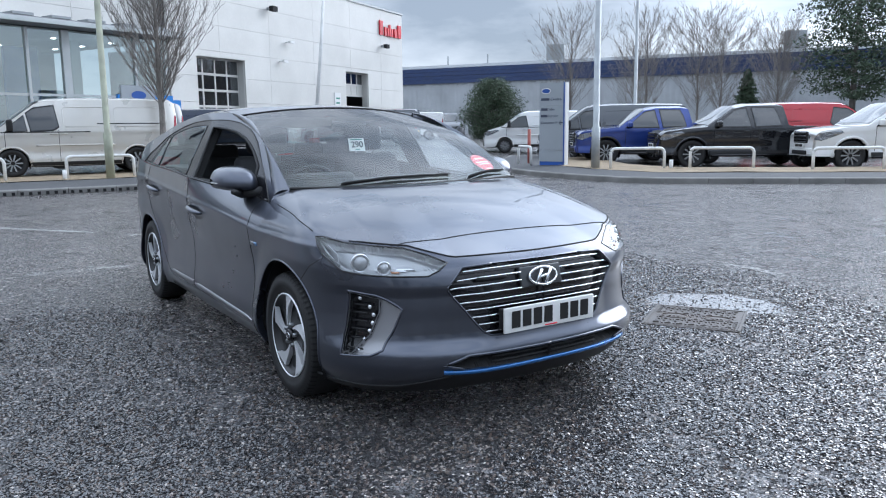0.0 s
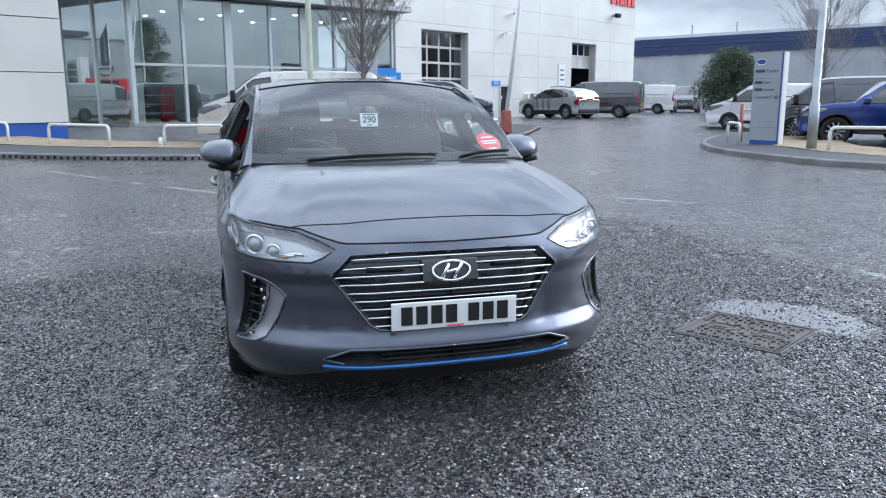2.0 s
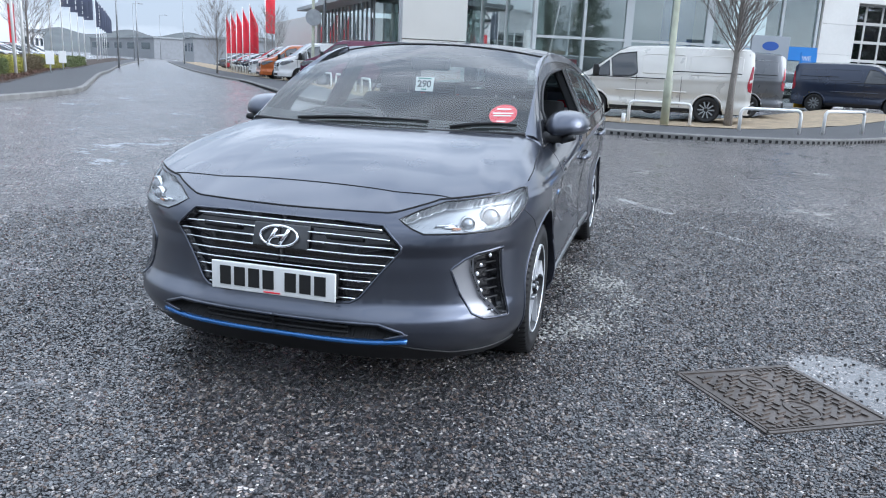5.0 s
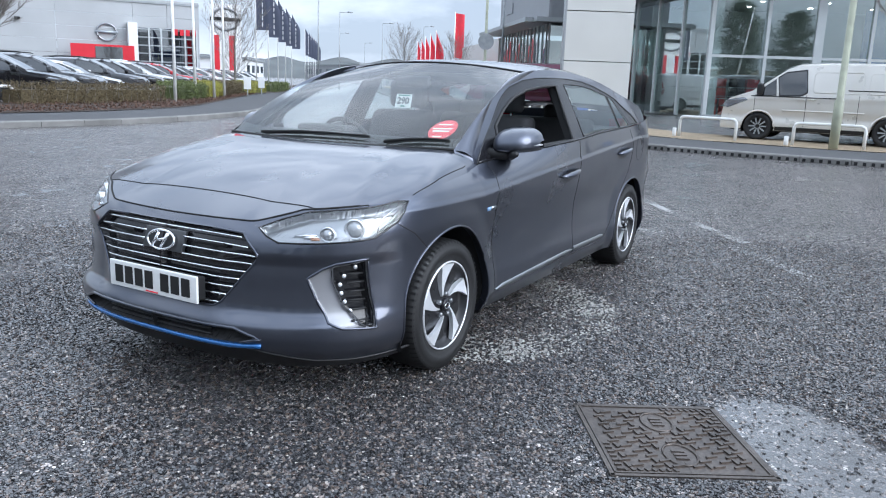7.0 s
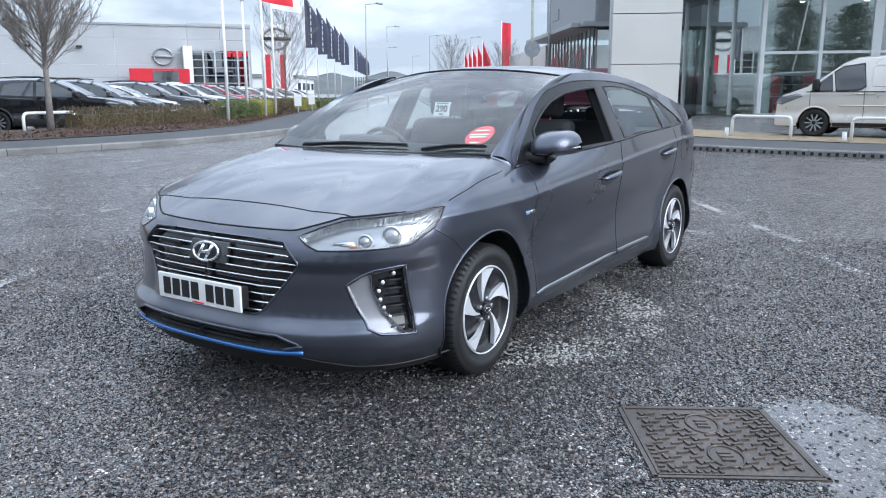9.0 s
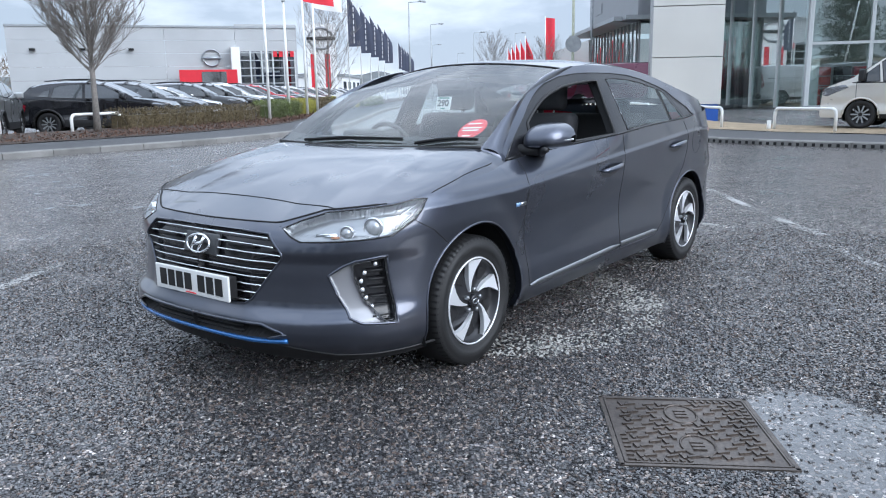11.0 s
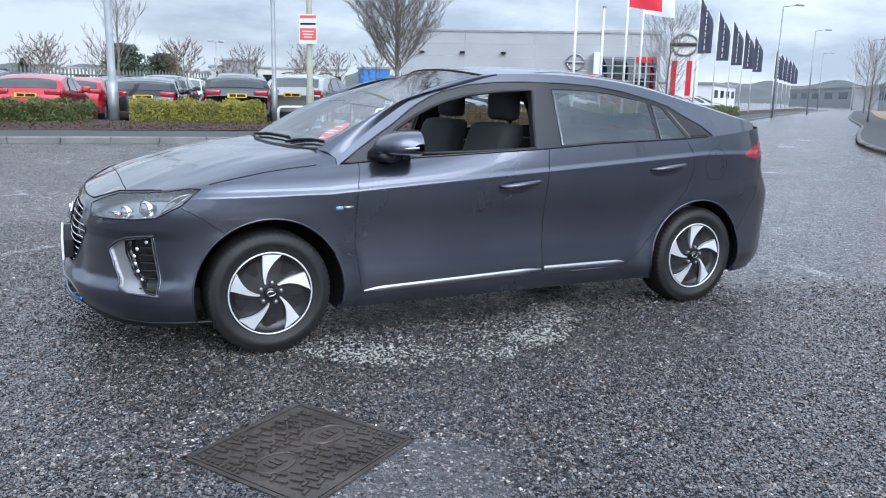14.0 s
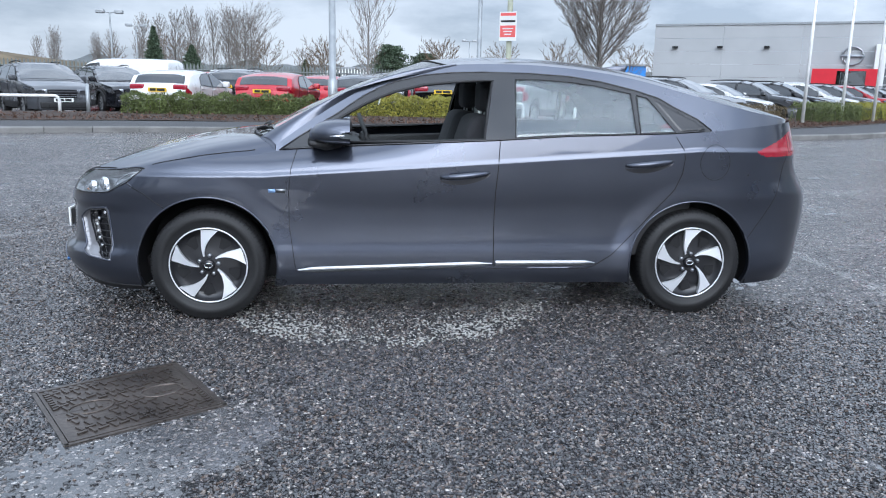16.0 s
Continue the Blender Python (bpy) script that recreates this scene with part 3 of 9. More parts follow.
# ---- the grey hatchback ----
def tube(name, pts, radius, material, parent=None, sides=6, label="", closed=False):
    """A round bar along a line of points."""
    pts = [Vector(p) for p in pts]
    n, verts, faces = len(pts), [], []
    for i, p in enumerate(pts):
        a = pts[(i - 1) % n] if closed else pts[max(i - 1, 0)]
        b = pts[(i + 1) % n] if closed else pts[min(i + 1, n - 1)]
        d = (b - a).normalized()
        u = d.cross(Vector((0, 0, 1)) if abs(d.z) < 0.9 else Vector((1, 0, 0))).normalized()
        w = d.cross(u)
        r = radius[i] if isinstance(radius, (list, tuple)) else radius
        for k in range(sides):
            ang = 2 * math.pi * k / sides
            verts.append(p + (u * math.cos(ang) + w * math.sin(ang)) * r)
    for i in range(n if closed else n - 1):
        j = (i + 1) % n
        for k in range(sides):
            m = (k + 1) % sides
            faces.append((i * sides + k, i * sides + m, j * sides + m, j * sides + k))
    if not closed:
        faces += [tuple(range(sides))[::-1], tuple(range((n - 1) * sides, n * sides))]
    return part(name, verts, faces, material, parent, label)


def lathe(name, profile, material, parent=None, at=(0, 0, 0), seg=48, label="", smooth=True):
    """A turned body about the y axis: profile rows are (radius, y)."""
    verts, faces, m = [], [], len(profile)
    for k in range(seg):
        a = 2 * math.pi * k / seg
        verts += [(at[0] + r * math.cos(a), at[1] + y, at[2] + r * math.sin(a)) for r, y in profile]
    for k in range(seg):
        for i in range(m - 1):
            j = (k + 1) % seg
            faces.append((k * m + i, k * m + i + 1, j * m + i + 1, j * m + i))
    return part(name, verts, faces, material, parent, label, smooth)


def rounded_box(name, size, at, bevel, material, parent=None, label="", shape=None):
    bm = bmesh.new()
    bmesh.ops.create_cube(bm, size=1)
    bmesh.ops.scale(bm, vec=size, verts=bm.verts)
    if bevel:
        bmesh.ops.bevel(bm, geom=bm.edges[:], offset=bevel, segments=3, affect="EDGES", profile=0.6)
    for v in bm.verts:
        if shape:
            v.co = Vector(shape(*v.co))
        v.co += Vector(at)
    me = bpy.data.meshes.new(name)
    bm.to_mesh(me)
    bm.free()
    if bevel:
        me.shade_smooth()
    me.materials.append(material)
    ob = new(name, me)
    ob.parent = parent
    return tagged(ob, label)


def lerp_table(rows):
    xs = np.array([r[0] for r in rows], float)
    ys = np.array([r[1] for r in rows], float)
    o = np.argsort(xs)
    return lambda x: np.interp(x, xs[o], ys[o])


def smooth_table(rows):
    """A monotone-ish smooth curve through a few rows."""
    rows = sorted(rows)
    xs, ys = np.array([r[0] for r in rows], float), np.array([r[1] for r in rows], float)
    d = np.diff(ys) / np.diff(xs)
    m = np.concatenate(([d[0]], (d[:-1] + d[1:]) / 2, [d[-1]]))
    m[1:-1][d[:-1] * d[1:] <= 0] = 0

    def f(x):
        x = np.clip(np.asarray(x, float), xs[0], xs[-1])
        i = np.clip(np.searchsorted(xs, x) - 1, 0, len(xs) - 2)
        h = xs[i + 1] - xs[i]
        t = (x - xs[i]) / h
        return ((2 * t**3 - 3 * t**2 + 1) * ys[i] + (t**3 - 2 * t**2 + t) * h * m[i] + (3 * t**2 - 2 * t**3) * ys[i + 1] + (t**3 - t**2) * h * m[i + 1])

    return f


def inside(poly, x, z):
    poly = np.asarray(poly)
    r = np.zeros(np.shape(x), bool)
    for (ax, az), (bx, bz) in zip(poly, np.roll(poly, -1, 0)):
        c = (az > z) != (bz > z)
        with np.errstate(divide="ignore", invalid="ignore"):
            r ^= c & (x < (bx - ax) * (z - az) / (bz - az) + ax)
    return r


def snap(poly, X, Z, reach, free):
    """Moves grid points that lie near the outline onto it, so that pieces get clean edges."""
    poly = np.asarray(poly)
    best, bx_, bz_ = np.full(X.shape, 9.0), X.copy(), Z.copy()
    for (ax, az), (bx, bz) in zip(poly, np.roll(poly, -1, 0)):
        dx, dz = bx - ax, bz - az
        t = np.clip(((X - ax) * dx + (Z - az) * dz) / max(dx * dx + dz * dz, 1e-12), 0, 1)
        px, pz = ax + t * dx, az + t * dz
        d = np.hypot(X - px, Z - pz)
        k = d < best
        best[k], bx_[k], bz_[k] = d[k], px[k], pz[k]
    k = (best < reach) & free
    X[k], Z[k] = bx_[k], bz_[k]
    free[k] = False


ZN = smooth_table([(0.12, 2.10), (0.17, 2.15), (0.25, 2.225), (0.31, 2.252), (0.345, 2.248), (0.395, 2.220), (0.47, 2.208), (0.55, 2.205), (0.63, 2.190), (0.69, 2.165), (0.735, 2.125), (0.80, 2.04), (0.90, 1.85), (1.2, 1.7)])
ZR = smooth_table([(0.12, 2.10), (0.2, 2.17), (0.36, 2.205), (0.574, 2.238), (0.68, 2.22), (0.85, 2.13), (0.954, 2.115), (1.116, 2.075), (1.3, 2.05)])
WLOW = smooth_table([(0.12, 0.82), (0.19, 0.855), (0.25, 0.885), (0.30, 0.894), (0.36, 0.893), (0.43, 0.885), (0.52, 0.880), (0.61, 0.884), (0.72, 0.901), (0.82, 0.910), (1.4, 0.912)])
AX = 1.35
PF, PR = 2.9, 3.5


def half_width(x, z):
    x = np.clip(x, -AX, AX)
    zc = 0.853 - 0.0673 * np.clip(x, -1.4, 1.05)
    slope = 0.17 + 0.10 * np.clip((x - 0.7) / 0.6, 0, 1)
    over = np.maximum(z - zc, 0)
    k = np.clip((x + 0.3) / 1.1, 0, 1)
    w = WLOW(z) - slope * over - 4.4 * k * k * (3 - 2 * k) * over**2 - 0.006 * np.clip(over / 0.02, 0, 1)
    flare = 0.0
    for cx, cz, r in ((1.345, 0.31, 0.365), (-1.335, 0.30, 0.362)):
        d = np.hypot(x - cx, z - cz)
        k = np.clip((d - r) / 0.13, 0, 1)
        flare = np.maximum(flare, np.where(z > 0.15, 0.014 * (1 - k * k * (3 - 2 * k)), 0))
    return w + flare


_th = math.pi / 4 * (1 - np.cos(np.linspace(0, math.pi, 4000)))


def _arc(L, W, p):
    x, y = L * np.cos(_th) ** (2 / p), W * np.sin(_th) ** (2 / p)
    return np.concatenate(([0], np.cumsum(np.hypot(np.diff(x), np.diff(y)))))


ARC_F, ARC_R = _arc(0.885, 0.9, PF), _arc(0.885, 0.9, PR)
S1 = ARC_F[-1]
S2 = S1 + 2 * AX
S3 = S2 + ARC_R[-1]


def shell(s, z):
    """The lower body of the car: s runs from the middle of the nose round the side to the middle of the tail."""
    s, z = np.broadcast_arrays(np.asarray(s, float), np.asarray(z, float))
    tf = np.interp(s, ARC_F, _th)
    tr = np.interp(S3 - s, ARC_R, _th)
    xm = AX - (s - S1)
    x = np.where(s < S1, AX + (ZN(z) - AX) * np.cos(tf) ** (2 / PF), np.where(s > S2, -AX - (ZR(z) - AX) * np.cos(tr) ** (2 / PR), xm))
    w = half_width(x, z)
    y = np.where(s < S1, w * np.sin(tf) ** (2 / PF), np.where(s > S2, w * np.sin(tr) ** (2 / PR), w))
    # hollow panel of the nose beside the grille, with a ledge under it
    step = lambda v, a, b: np.clip((v - a) / (b - a), 0, 1) ** 2 * (3 - 2 * np.clip((v - a) / (b - a), 0, 1))
    dip = 0.020 * step(z, 0.345, 0.40) * (1 - step(z, 0.575, 0.635)) * step(y, 0.30, 0.44) * (1 - step(y, 0.80, 0.89)) * (s < S1)
    x = x - dip * np.cos(tf) ** 0.5
    y = y - dip * np.sin(tf) * 0.6
    return np.stack([x, y, z], -1)


def fy(y, z):
    """s of the nose at a distance y from the middle."""
    return float(np.interp(math.asin(min(1, (abs(y) / float(half_width(AX, z))) ** (PF / 2))), _th, ARC_F))


def fx(x, z):
    """s of the flank at a place x along the car."""
    if abs(x) <= AX:
        return S1 + AX - x
    if x > 0:
        return float(np.interp(math.acos(min(1, ((x - AX) / (float(ZN(z)) - AX)) ** (PF / 2))), _th, ARC_F))
    return S3 - float(np.interp(math.acos(min(1, ((-x - AX) / (float(ZR(z)) - AX)) ** (PR / 2))), _th, ARC_R))


def P(kind, v, z):
    return ((fy(v, z) if kind == "y" else fx(v, z)), z)


ZTOP = lerp_table([(fy(0, 0.735), 0.735), (fy(0.42, 0.735), 0.740), (fy(0.50, 0.755), 0.764), (fy(0.58, 0.78), 0.791), (fx(1.80, 0.81), 0.814), (fx(1.65, 0.825), 0.833),
                   (fx(1.54, 0.845), 0.848), (fx(1.39, 0.862), 0.862), (fx(1.1, 0), 0.890), (fx(0.955, 0), 0.917), (fx(0.65, 0), 0.938), (fx(0.35, 0), 0.954), (fx(-0.2, 0), 0.985),
                   (fx(-0.57, 0), 1.011), (fx(-1.18, 0), 1.035), (fx(-1.376, 1.05), 1.05), (fx(-1.7, 1.08), 1.085), (fx(-1.9, 1.1), 1.105), (S3, 1.112)])
ZLOW = lerp_table([(0, 0.165), (fx(1.8, 0.2), 0.16), (fx(1.7, 0.2), 0.165), (fx(0.97, 0), 0.19), (fx(-0.97, 0), 0.19), (fx(-1.7, 0.2), 0.17), (S3, 0.2)])


def circle(cx, cz, r, n=72):
    return [(fx(cx + r * math.cos(2 * math.pi * k / n), max(0.17, cz + r * math.sin(2 * math.pi * k / n))), cz + r * math.sin(2 * math.pi * k / n)) for k in range(n)]


HEADLAMP = [P("y", 0.452, 0.722), P("y", 0.50, 0.694), P("y", 0.55, 0.674), P("x", 2.02, 0.676), P("x", 1.93, 0.681), P("x", 1.85, 0.690), P("x", 1.74, 0.748), P("x", 1.652, 0.820), P("x", 1.70, 0.822), P("x", 1.80, 0.806), P("y", 0.60, 0.785), P("y", 0.52, 0.756)]
GRILLE = [(-0.1, 0.706), P("y", 0.25, 0.706), P("y", 0.40, 0.700), P("y", 0.478, 0.625), P("y", 0.478, 0.605), P("y", 0.335, 0.425), P("y", 0.30, 0.405), P("y", 0.2, 0.400), (-0.1, 0.400)]
POCKET = [P("y", 0.655, 0.535), P("y", 0.70, 0.572), P("x", 1.985, 0.592), P("x", 1.872, 0.607), P("x", 1.858, 0.45), P("x", 1.852, 0.325), P("y", 0.775, 0.340), P("y", 0.735, 0.365), P("y", 0.69, 0.44)]
LAMPBAND = [P("x", 1.995, 0.578), P("x", 1.885, 0.598), P("x", 1.870, 0.45), P("x", 1.864, 0.335), P("x", 1.90, 0.338), P("x", 1.965, 0.42), P("x", 1.995, 0.52)]
INTAKE = [(-0.1, 0.334), P("y", 0.42, 0.336), P("y", 0.525, 0.300), P("y", 0.44, 0.278), (-0.1, 0.262)]
CHIN = [(-0.1, 0.10), (-0.1, 0.243), P("y", 0.3, 0.245), P("y", 0.47, 0.248), P("y", 0.56, 0.226), P("y", 0.66, 0.196), P("x", 1.90, 0.186), P("x", 1.55, 0.188), P("x", 1.55, 0.10)]
TAIL = [P("x", -1.672, 0.943), P("x", -1.74, 0.915), P("x", -1.98, 0.918), (S3 - 0.45, 0.935), (S3 - 0.45, 1.05), P("x", -1.985, 1.075), P("x", -1.93, 1.055)]
FASCIA = [(-0.3, 0.0), (-0.3, 0.80), P("y", 0.3, 0.80), P("y", 0.452, 0.722), P("x", 1.85, 0.690), P("x", 1.748, 0.742), P("x", 1.655, 0.690), P("x", 1.545, 0.606), P("x", 1.5, 0.4), P("x", 1.5, 0.0)]
DOOR_F = [(fx(0.855, 0), 1.2), (fx(0.855, 0), 0.986), (fx(0.902, 0), 0.823), (fx(0.915, 0), 0.70), (fx(0.916, 0), 0.52), (fx(0.885, 0), 0.281), (fx(-0.196, 0), 0.281), (fx(-0.194, 0), 0.708), (fx(-0.213, 0), 0.985), (fx(-0.213, 0), 1.2)]
DOOR_R = [(fx(-0.213, 0), 1.2), (fx(-0.213, 0), 0.985), (fx(-0.194, 0), 0.708), (fx(-0.196, 0), 0.281), (fx(-0.728, 0), 0.281), (fx(-0.777, 0), 0.297), (fx(-0.872, 0), 0.357), (fx(-1.026, 0), 0.52), (fx(-1.208, 0), 0.730), (fx(-1.245, 0), 0.82),
          (fx(-1.252, 0), 0.90), (fx(-1.245, 0), 0.951), (fx(-1.20, 0), 1.02), (fx(-1.18, 0), 1.2)]
REAR = [P("x", -1.5, 0.0), P("x", -1.66, 0.43), P("x", -1.83, 0.70), P("x", -1.90, 0.92), (S3 - 0.4, 0.92), (S3 + 0.2, 0.9), (S3 + 0.2, 0.0)]
CAP = [(fx(-1.43, 0.88) + 0.098 * math.cos(2 * math.pi * k / 48), 0.884 + 0.098 * math.sin(2 * math.pi * k / 48)) for k in range(48)]


def normals(fn, S, Z):
    e = 1e-3
    n = np.cross(fn(S + e, Z) - fn(S - e, Z), fn(S, Z + e) - fn(S, Z - e))
    return n / np.maximum(np.linalg.norm(n, axis=-1, keepdims=True), 1e-9)


def cut_surface(fn, S, Z, regions, reach):
    """Splits a grid on a surface by outlines. Gives {name: (points, faces, normals, boundary)}; the last name takes the rest."""
    S, Z = S.copy(), Z.copy()
    free = np.ones(S.shape, bool)
    free[0], free[-1], free[:, 0], free[:, -1] = False, False, False, False
    for name, poly in regions:
        if poly is not None:
            snap(poly, S, Z, reach, free)
    pts, nor = fn(S, Z), normals(fn, S, Z)
    cs = (S[:-1, :-1] + S[1:, :-1] + S[:-1, 1:] + S[1:, 1:]) / 4
    cz = (Z[:-1, :-1] + Z[1:, :-1] + Z[:-1, 1:] + Z[1:, 1:]) / 4
    owner = np.full(cs.shape, len(regions) - 1)
    for k in range(len(regions) - 1, -1, -1):
        poly = regions[k][1]
        if poly is not None:
            owner[inside(poly, cs, cz)] = k
    n, m = S.shape
    idx = np.arange(n * m).reshape(n, m)
    quads = np.stack([idx[:-1, :-1], idx[1:, :-1], idx[1:, 1:], idx[:-1, 1:]], -1).reshape(-1, 4)
    own = owner.reshape(-1)
    count = np.zeros((len(regions), n * m), int)
    out = {}
    for k, (name, poly) in enumerate(regions):
        q = quads[own == k]
        if not len(q):
            continue
        used, inv = np.unique(q, return_inverse=True)
        deg = np.bincount(inv.reshape(-1), minlength=len(used))
        out[name] = (pts.reshape(-1, 3)[used], inv.reshape(-1, 4), nor.reshape(-1, 3)[used], deg < 4)
    return out


def both(v, f):
    """The piece and its mirror image in one mesh."""
    v, f = np.asarray(v), np.asarray(f)
    return np.concatenate([v, v * (1, -1, 1)]), np.concatenate([f, f[:, ::-1] + len(v)])


car = new("hatchback")
car.location = (0, 0.015, 0)
tagged(car, "dark grey metallic five-door hatchback parked on the wet tarmac", "car")
s_cols = np.concatenate([np.arange(0, S1, 0.0048), np.arange(S1, S2, 0.0085), np.linspace(S2, S3, 130)])
Sg = np.repeat(s_cols[:, None], 140, 1)
Zg = ZLOW(s_cols)[:, None] + (ZTOP(s_cols) - ZLOW(s_cols))[:, None] * np.linspace(0, 1, 140)[None]
ARCH_F, ARCH_R = circle(1.345, 0.31, 0.365), circle(-1.335, 0.30, 0.362)
pieces = cut_surface(shell, Sg, Zg, [("arch_f", ARCH_F), ("arch_r", ARCH_R), ("lamp", HEADLAMP), ("grille", GRILLE), ("band", LAMPBAND), ("pocket", POCKET), ("intake", INTAKE), ("chin", CHIN), ("tail", TAIL),
                                    ("bumper", FASCIA), ("door_f", DOOR_F), ("door_r", DOOR_R), ("cap", CAP), ("rear", REAR), ("wing", None)], 0.0038)


def car_piece(key, name, material, parent, sides="both", sink=0.0, label=""):
    v, f, nrm, edge = pieces[key]
    v = v - nrm * (sink * ~edge)[:, None]
    made = []
    if sides == "both":
        made.append(part(name, *both(v, f), material, parent, label))
    else:
        made.append(part(name, v, f, material, parent, label))
        made.append(part(name, v * (1, -1, 1), f[:, ::-1], material, parent, label))
    return made


bumper = car_piece("bumper", "front_bumper", M_PAINT, car)[0]
car_piece("chin", "lower_lip", M_PLASTIC, bumper, label="black plastic lower lip")
grille = car_piece("grille", "grille", M_GLOSSBLACK, car, sink=0.03, label="black grille with chrome bars")[0]
intake = car_piece("intake", "air_intake", M_BLACK, bumper, sink=0.05)[0]
car_piece("pocket", "lamp_surround", M_SATIN, bumper, "two", 0.022, "satin silver lamp surround")
bands = car_piece("band", "running_light", M_GLOSSBLACK, bumper, "two", 0.040, "black running light strip")
lamps = car_piece("lamp", "headlamp", M_LAMPBOWL, car, "two", 0.040, "clear headlamp with bright reflector")
rear_bumper = car_piece("rear", "rear_bumper", M_PAINT, car)[0]
doors_f = car_piece("door_f", "front_door", M_PAINT, car, "two")
doors_r = car_piece("door_r", "rear_door", M_PAINT, car, "two")
flaps = part("fuel_flap", pieces["cap"][0], pieces["cap"][1], M_PAINT, car)
v_, f_ = pieces["cap"][0], pieces["cap"][1]
wings = car_piece("wing", "wing", M_PAINT, car, "two")
part("wing_patch", v_ * (1, -1, 1), f_[:, ::-1], M_PAINT, wings[1])
car_piece("tail", "tail_lamp", M_TAIL, car, "two", 0.0, "red tail lamp")


def on_shell(s, z, off=0.0, side=1):
    p = shell(s, z) + normals(shell, np.asarray(s, float), np.asarray(z, float)) * off
    return Vector((p[0], p[1] * side, p[2]))


def shell_line(pts, off, side, step=0.02):
    """A dense line on the body through points (s, z)."""
    out = []
    for (a, b), (c, d) in zip(pts, pts[1:]):
        n = max(1, int(math.hypot(c - a, d - b) / step))
        out += [on_shell(a + (c - a) * k / n, b + (d - b) * k / n, off, side) for k in range(n)]
    out.append(on_shell(*pts[-1], off, side))
    return out


# rounded lips round the openings of the nose
for side, band, lip in ((1, bands[0], bumper), (-1, bands[1], bumper)):
    tube("opening_lip", shell_line(POCKET + POCKET[:1], -0.0010, side)[:-1], 0.0060, M_PAINT, bumper, 6, closed=True)
    tube("band_edge", shell_line(LAMPBAND + LAMPBAND[:1], -0.0145, side)[:-1], 0.005, M_GLOSSBLACK, bumper, 6, closed=True)
    tube("opening_lip", shell_line(GRILLE[1:-1], -0.001, side), 0.005, M_PAINT, bumper, 6)
    tube("opening_lip", shell_line([(0.0, 0.334)] + INTAKE[1:4], 0.0005, side), 0.0065, M_PAINT, bumper, 6)
    tube("lip_edge", shell_line([(0.0, 0.243)] + CHIN[2:8], -0.001, side), 0.006, M_PLASTIC, bumper, 6)
# shut lines
for side, dof, dor, wing in ((1, doors_f[0], doors_r[0], wings[0]), (-1, doors_f[1], doors_r[1], wings[1])):
    tube("shut_line", shell_line([q for q in DOOR_F[1:9]], -0.0006, side), 0.0026, M_BLACK, dof, 5)
    tube("shut_line", shell_line([q for q in DOOR_R[3:13]], -0.0006, side), 0.0026, M_BLACK, dor, 5)
    tube("shut_line", shell_line(FASCIA[4:8], -0.0006, side), 0.0022, M_BLACK, wing, 5)
    tube("shut_line", shell_line([P("x", -1.66, 0.43), P("x", -1.83, 0.70), P("x", -1.90, 0.92)], -0.0006, side), 0.0022, M_BLACK, wing, 5)
    if side == 1:
        tube("shut_line", [on_shell(a, b, -0.0008, 1) for a, b in CAP], 0.002, M_BLACK, flaps, 5, closed=True)
    # chrome sill strips and the belt moulding
    for dd, x0, x1, z0, z1 in ((dof, 0.875, -0.188, 0.280, 0.309), (dor, -0.208, -0.775, 0.312, 0.311)):
        n, vs, fs = 30, [], []
        for k in range(n + 1):
            t = k / n
            x, zc_ = x0 + (x1 - x0) * t, z0 + (z1 - z0) * t
            hh = 0.0165 * min(1, 0.25 + 10 * t if dd is dof else 1, 0.25 + 8 * (1 - t))
            for dz, off in ((-hh, -0.001), (-hh * 0.8, 0.005), (hh * 0.8, 0.006), (hh, -0.001)):
                vs.append(on_shell(fx(x, 0), zc_ + dz, off, side))
        for k in range(n):
            for j in range(3):
                q = (4 * k + j, 4 * k + j + 1, 4 * k + j + 5, 4 * k + j + 4)
                fs.append(q if side < 0 else q[::-1])
        part("sill_strip", vs, fs, M_CHROMESATIN, dd, "satin chrome sill strip")
    # door handles: a near-flat dark patch painted as the dish's shade, and a grip
    for dd, x0, x1, zm, tilt in ((dof, 0.115, -0.16, 0.790, 0.10), (dor, -0.91, -1.185, 0.862, 0.10)):
        n, vs, fs = 24, [], []
        for k in range(n + 1):
            t = k / n
            x, zz = x0 + (x1 - x0) * t, zm - 0.011 + 0.03 * t
            hh = 0.006 + 0.042 * math.sin(math.pi * t) ** 0.7 * (1 - 0.25 * t)
            for dz, off in ((0.3 * hh + 0.004, 0.001), (0, -0.001), (-hh * 0.5, -0.0005), (-hh, 0.0012)):
                vs.append(on_shell(fx(x, 0), zz + dz, off + 0.0006, side))
        for k in range(n):
            for j in range(3):
                q = (4 * k + j, 4 * k + j + 1, 4 * k + j + 5, 4 * k + j + 4)
                fs.append(q[::-1] if side > 0 else q)
        handle = part("handle_recess", vs, fs, M_HANDLESHADE, dd)
        grip, rad = [], []
        for k in range(17):
            t = k / 16
            grip.append(on_shell(fx(x0 + (x1 - x0) * (0.02 + 0.96 * t), 0), zm + 0.026 * t, 0.004 + 0.030 * math.sin(math.pi * t) ** 0.6, side))
            rad.append(0.006 + 0.0115 * math.sin(math.pi * t) ** 0.5)
        tube("handle_grip", grip, rad, M_PAINT, dd, 10)
    # small badge on the wing
    for x0, x1 in ((1.020, 0.985), (0.980, 0.93)):
        vs = [on_shell(fx(x, 0), z, o, side) for x in (x0, x1) for z, o in ((0.703, 0.001), (0.703, 0.004), (0.721, 0.004), (0.721, 0.001))]
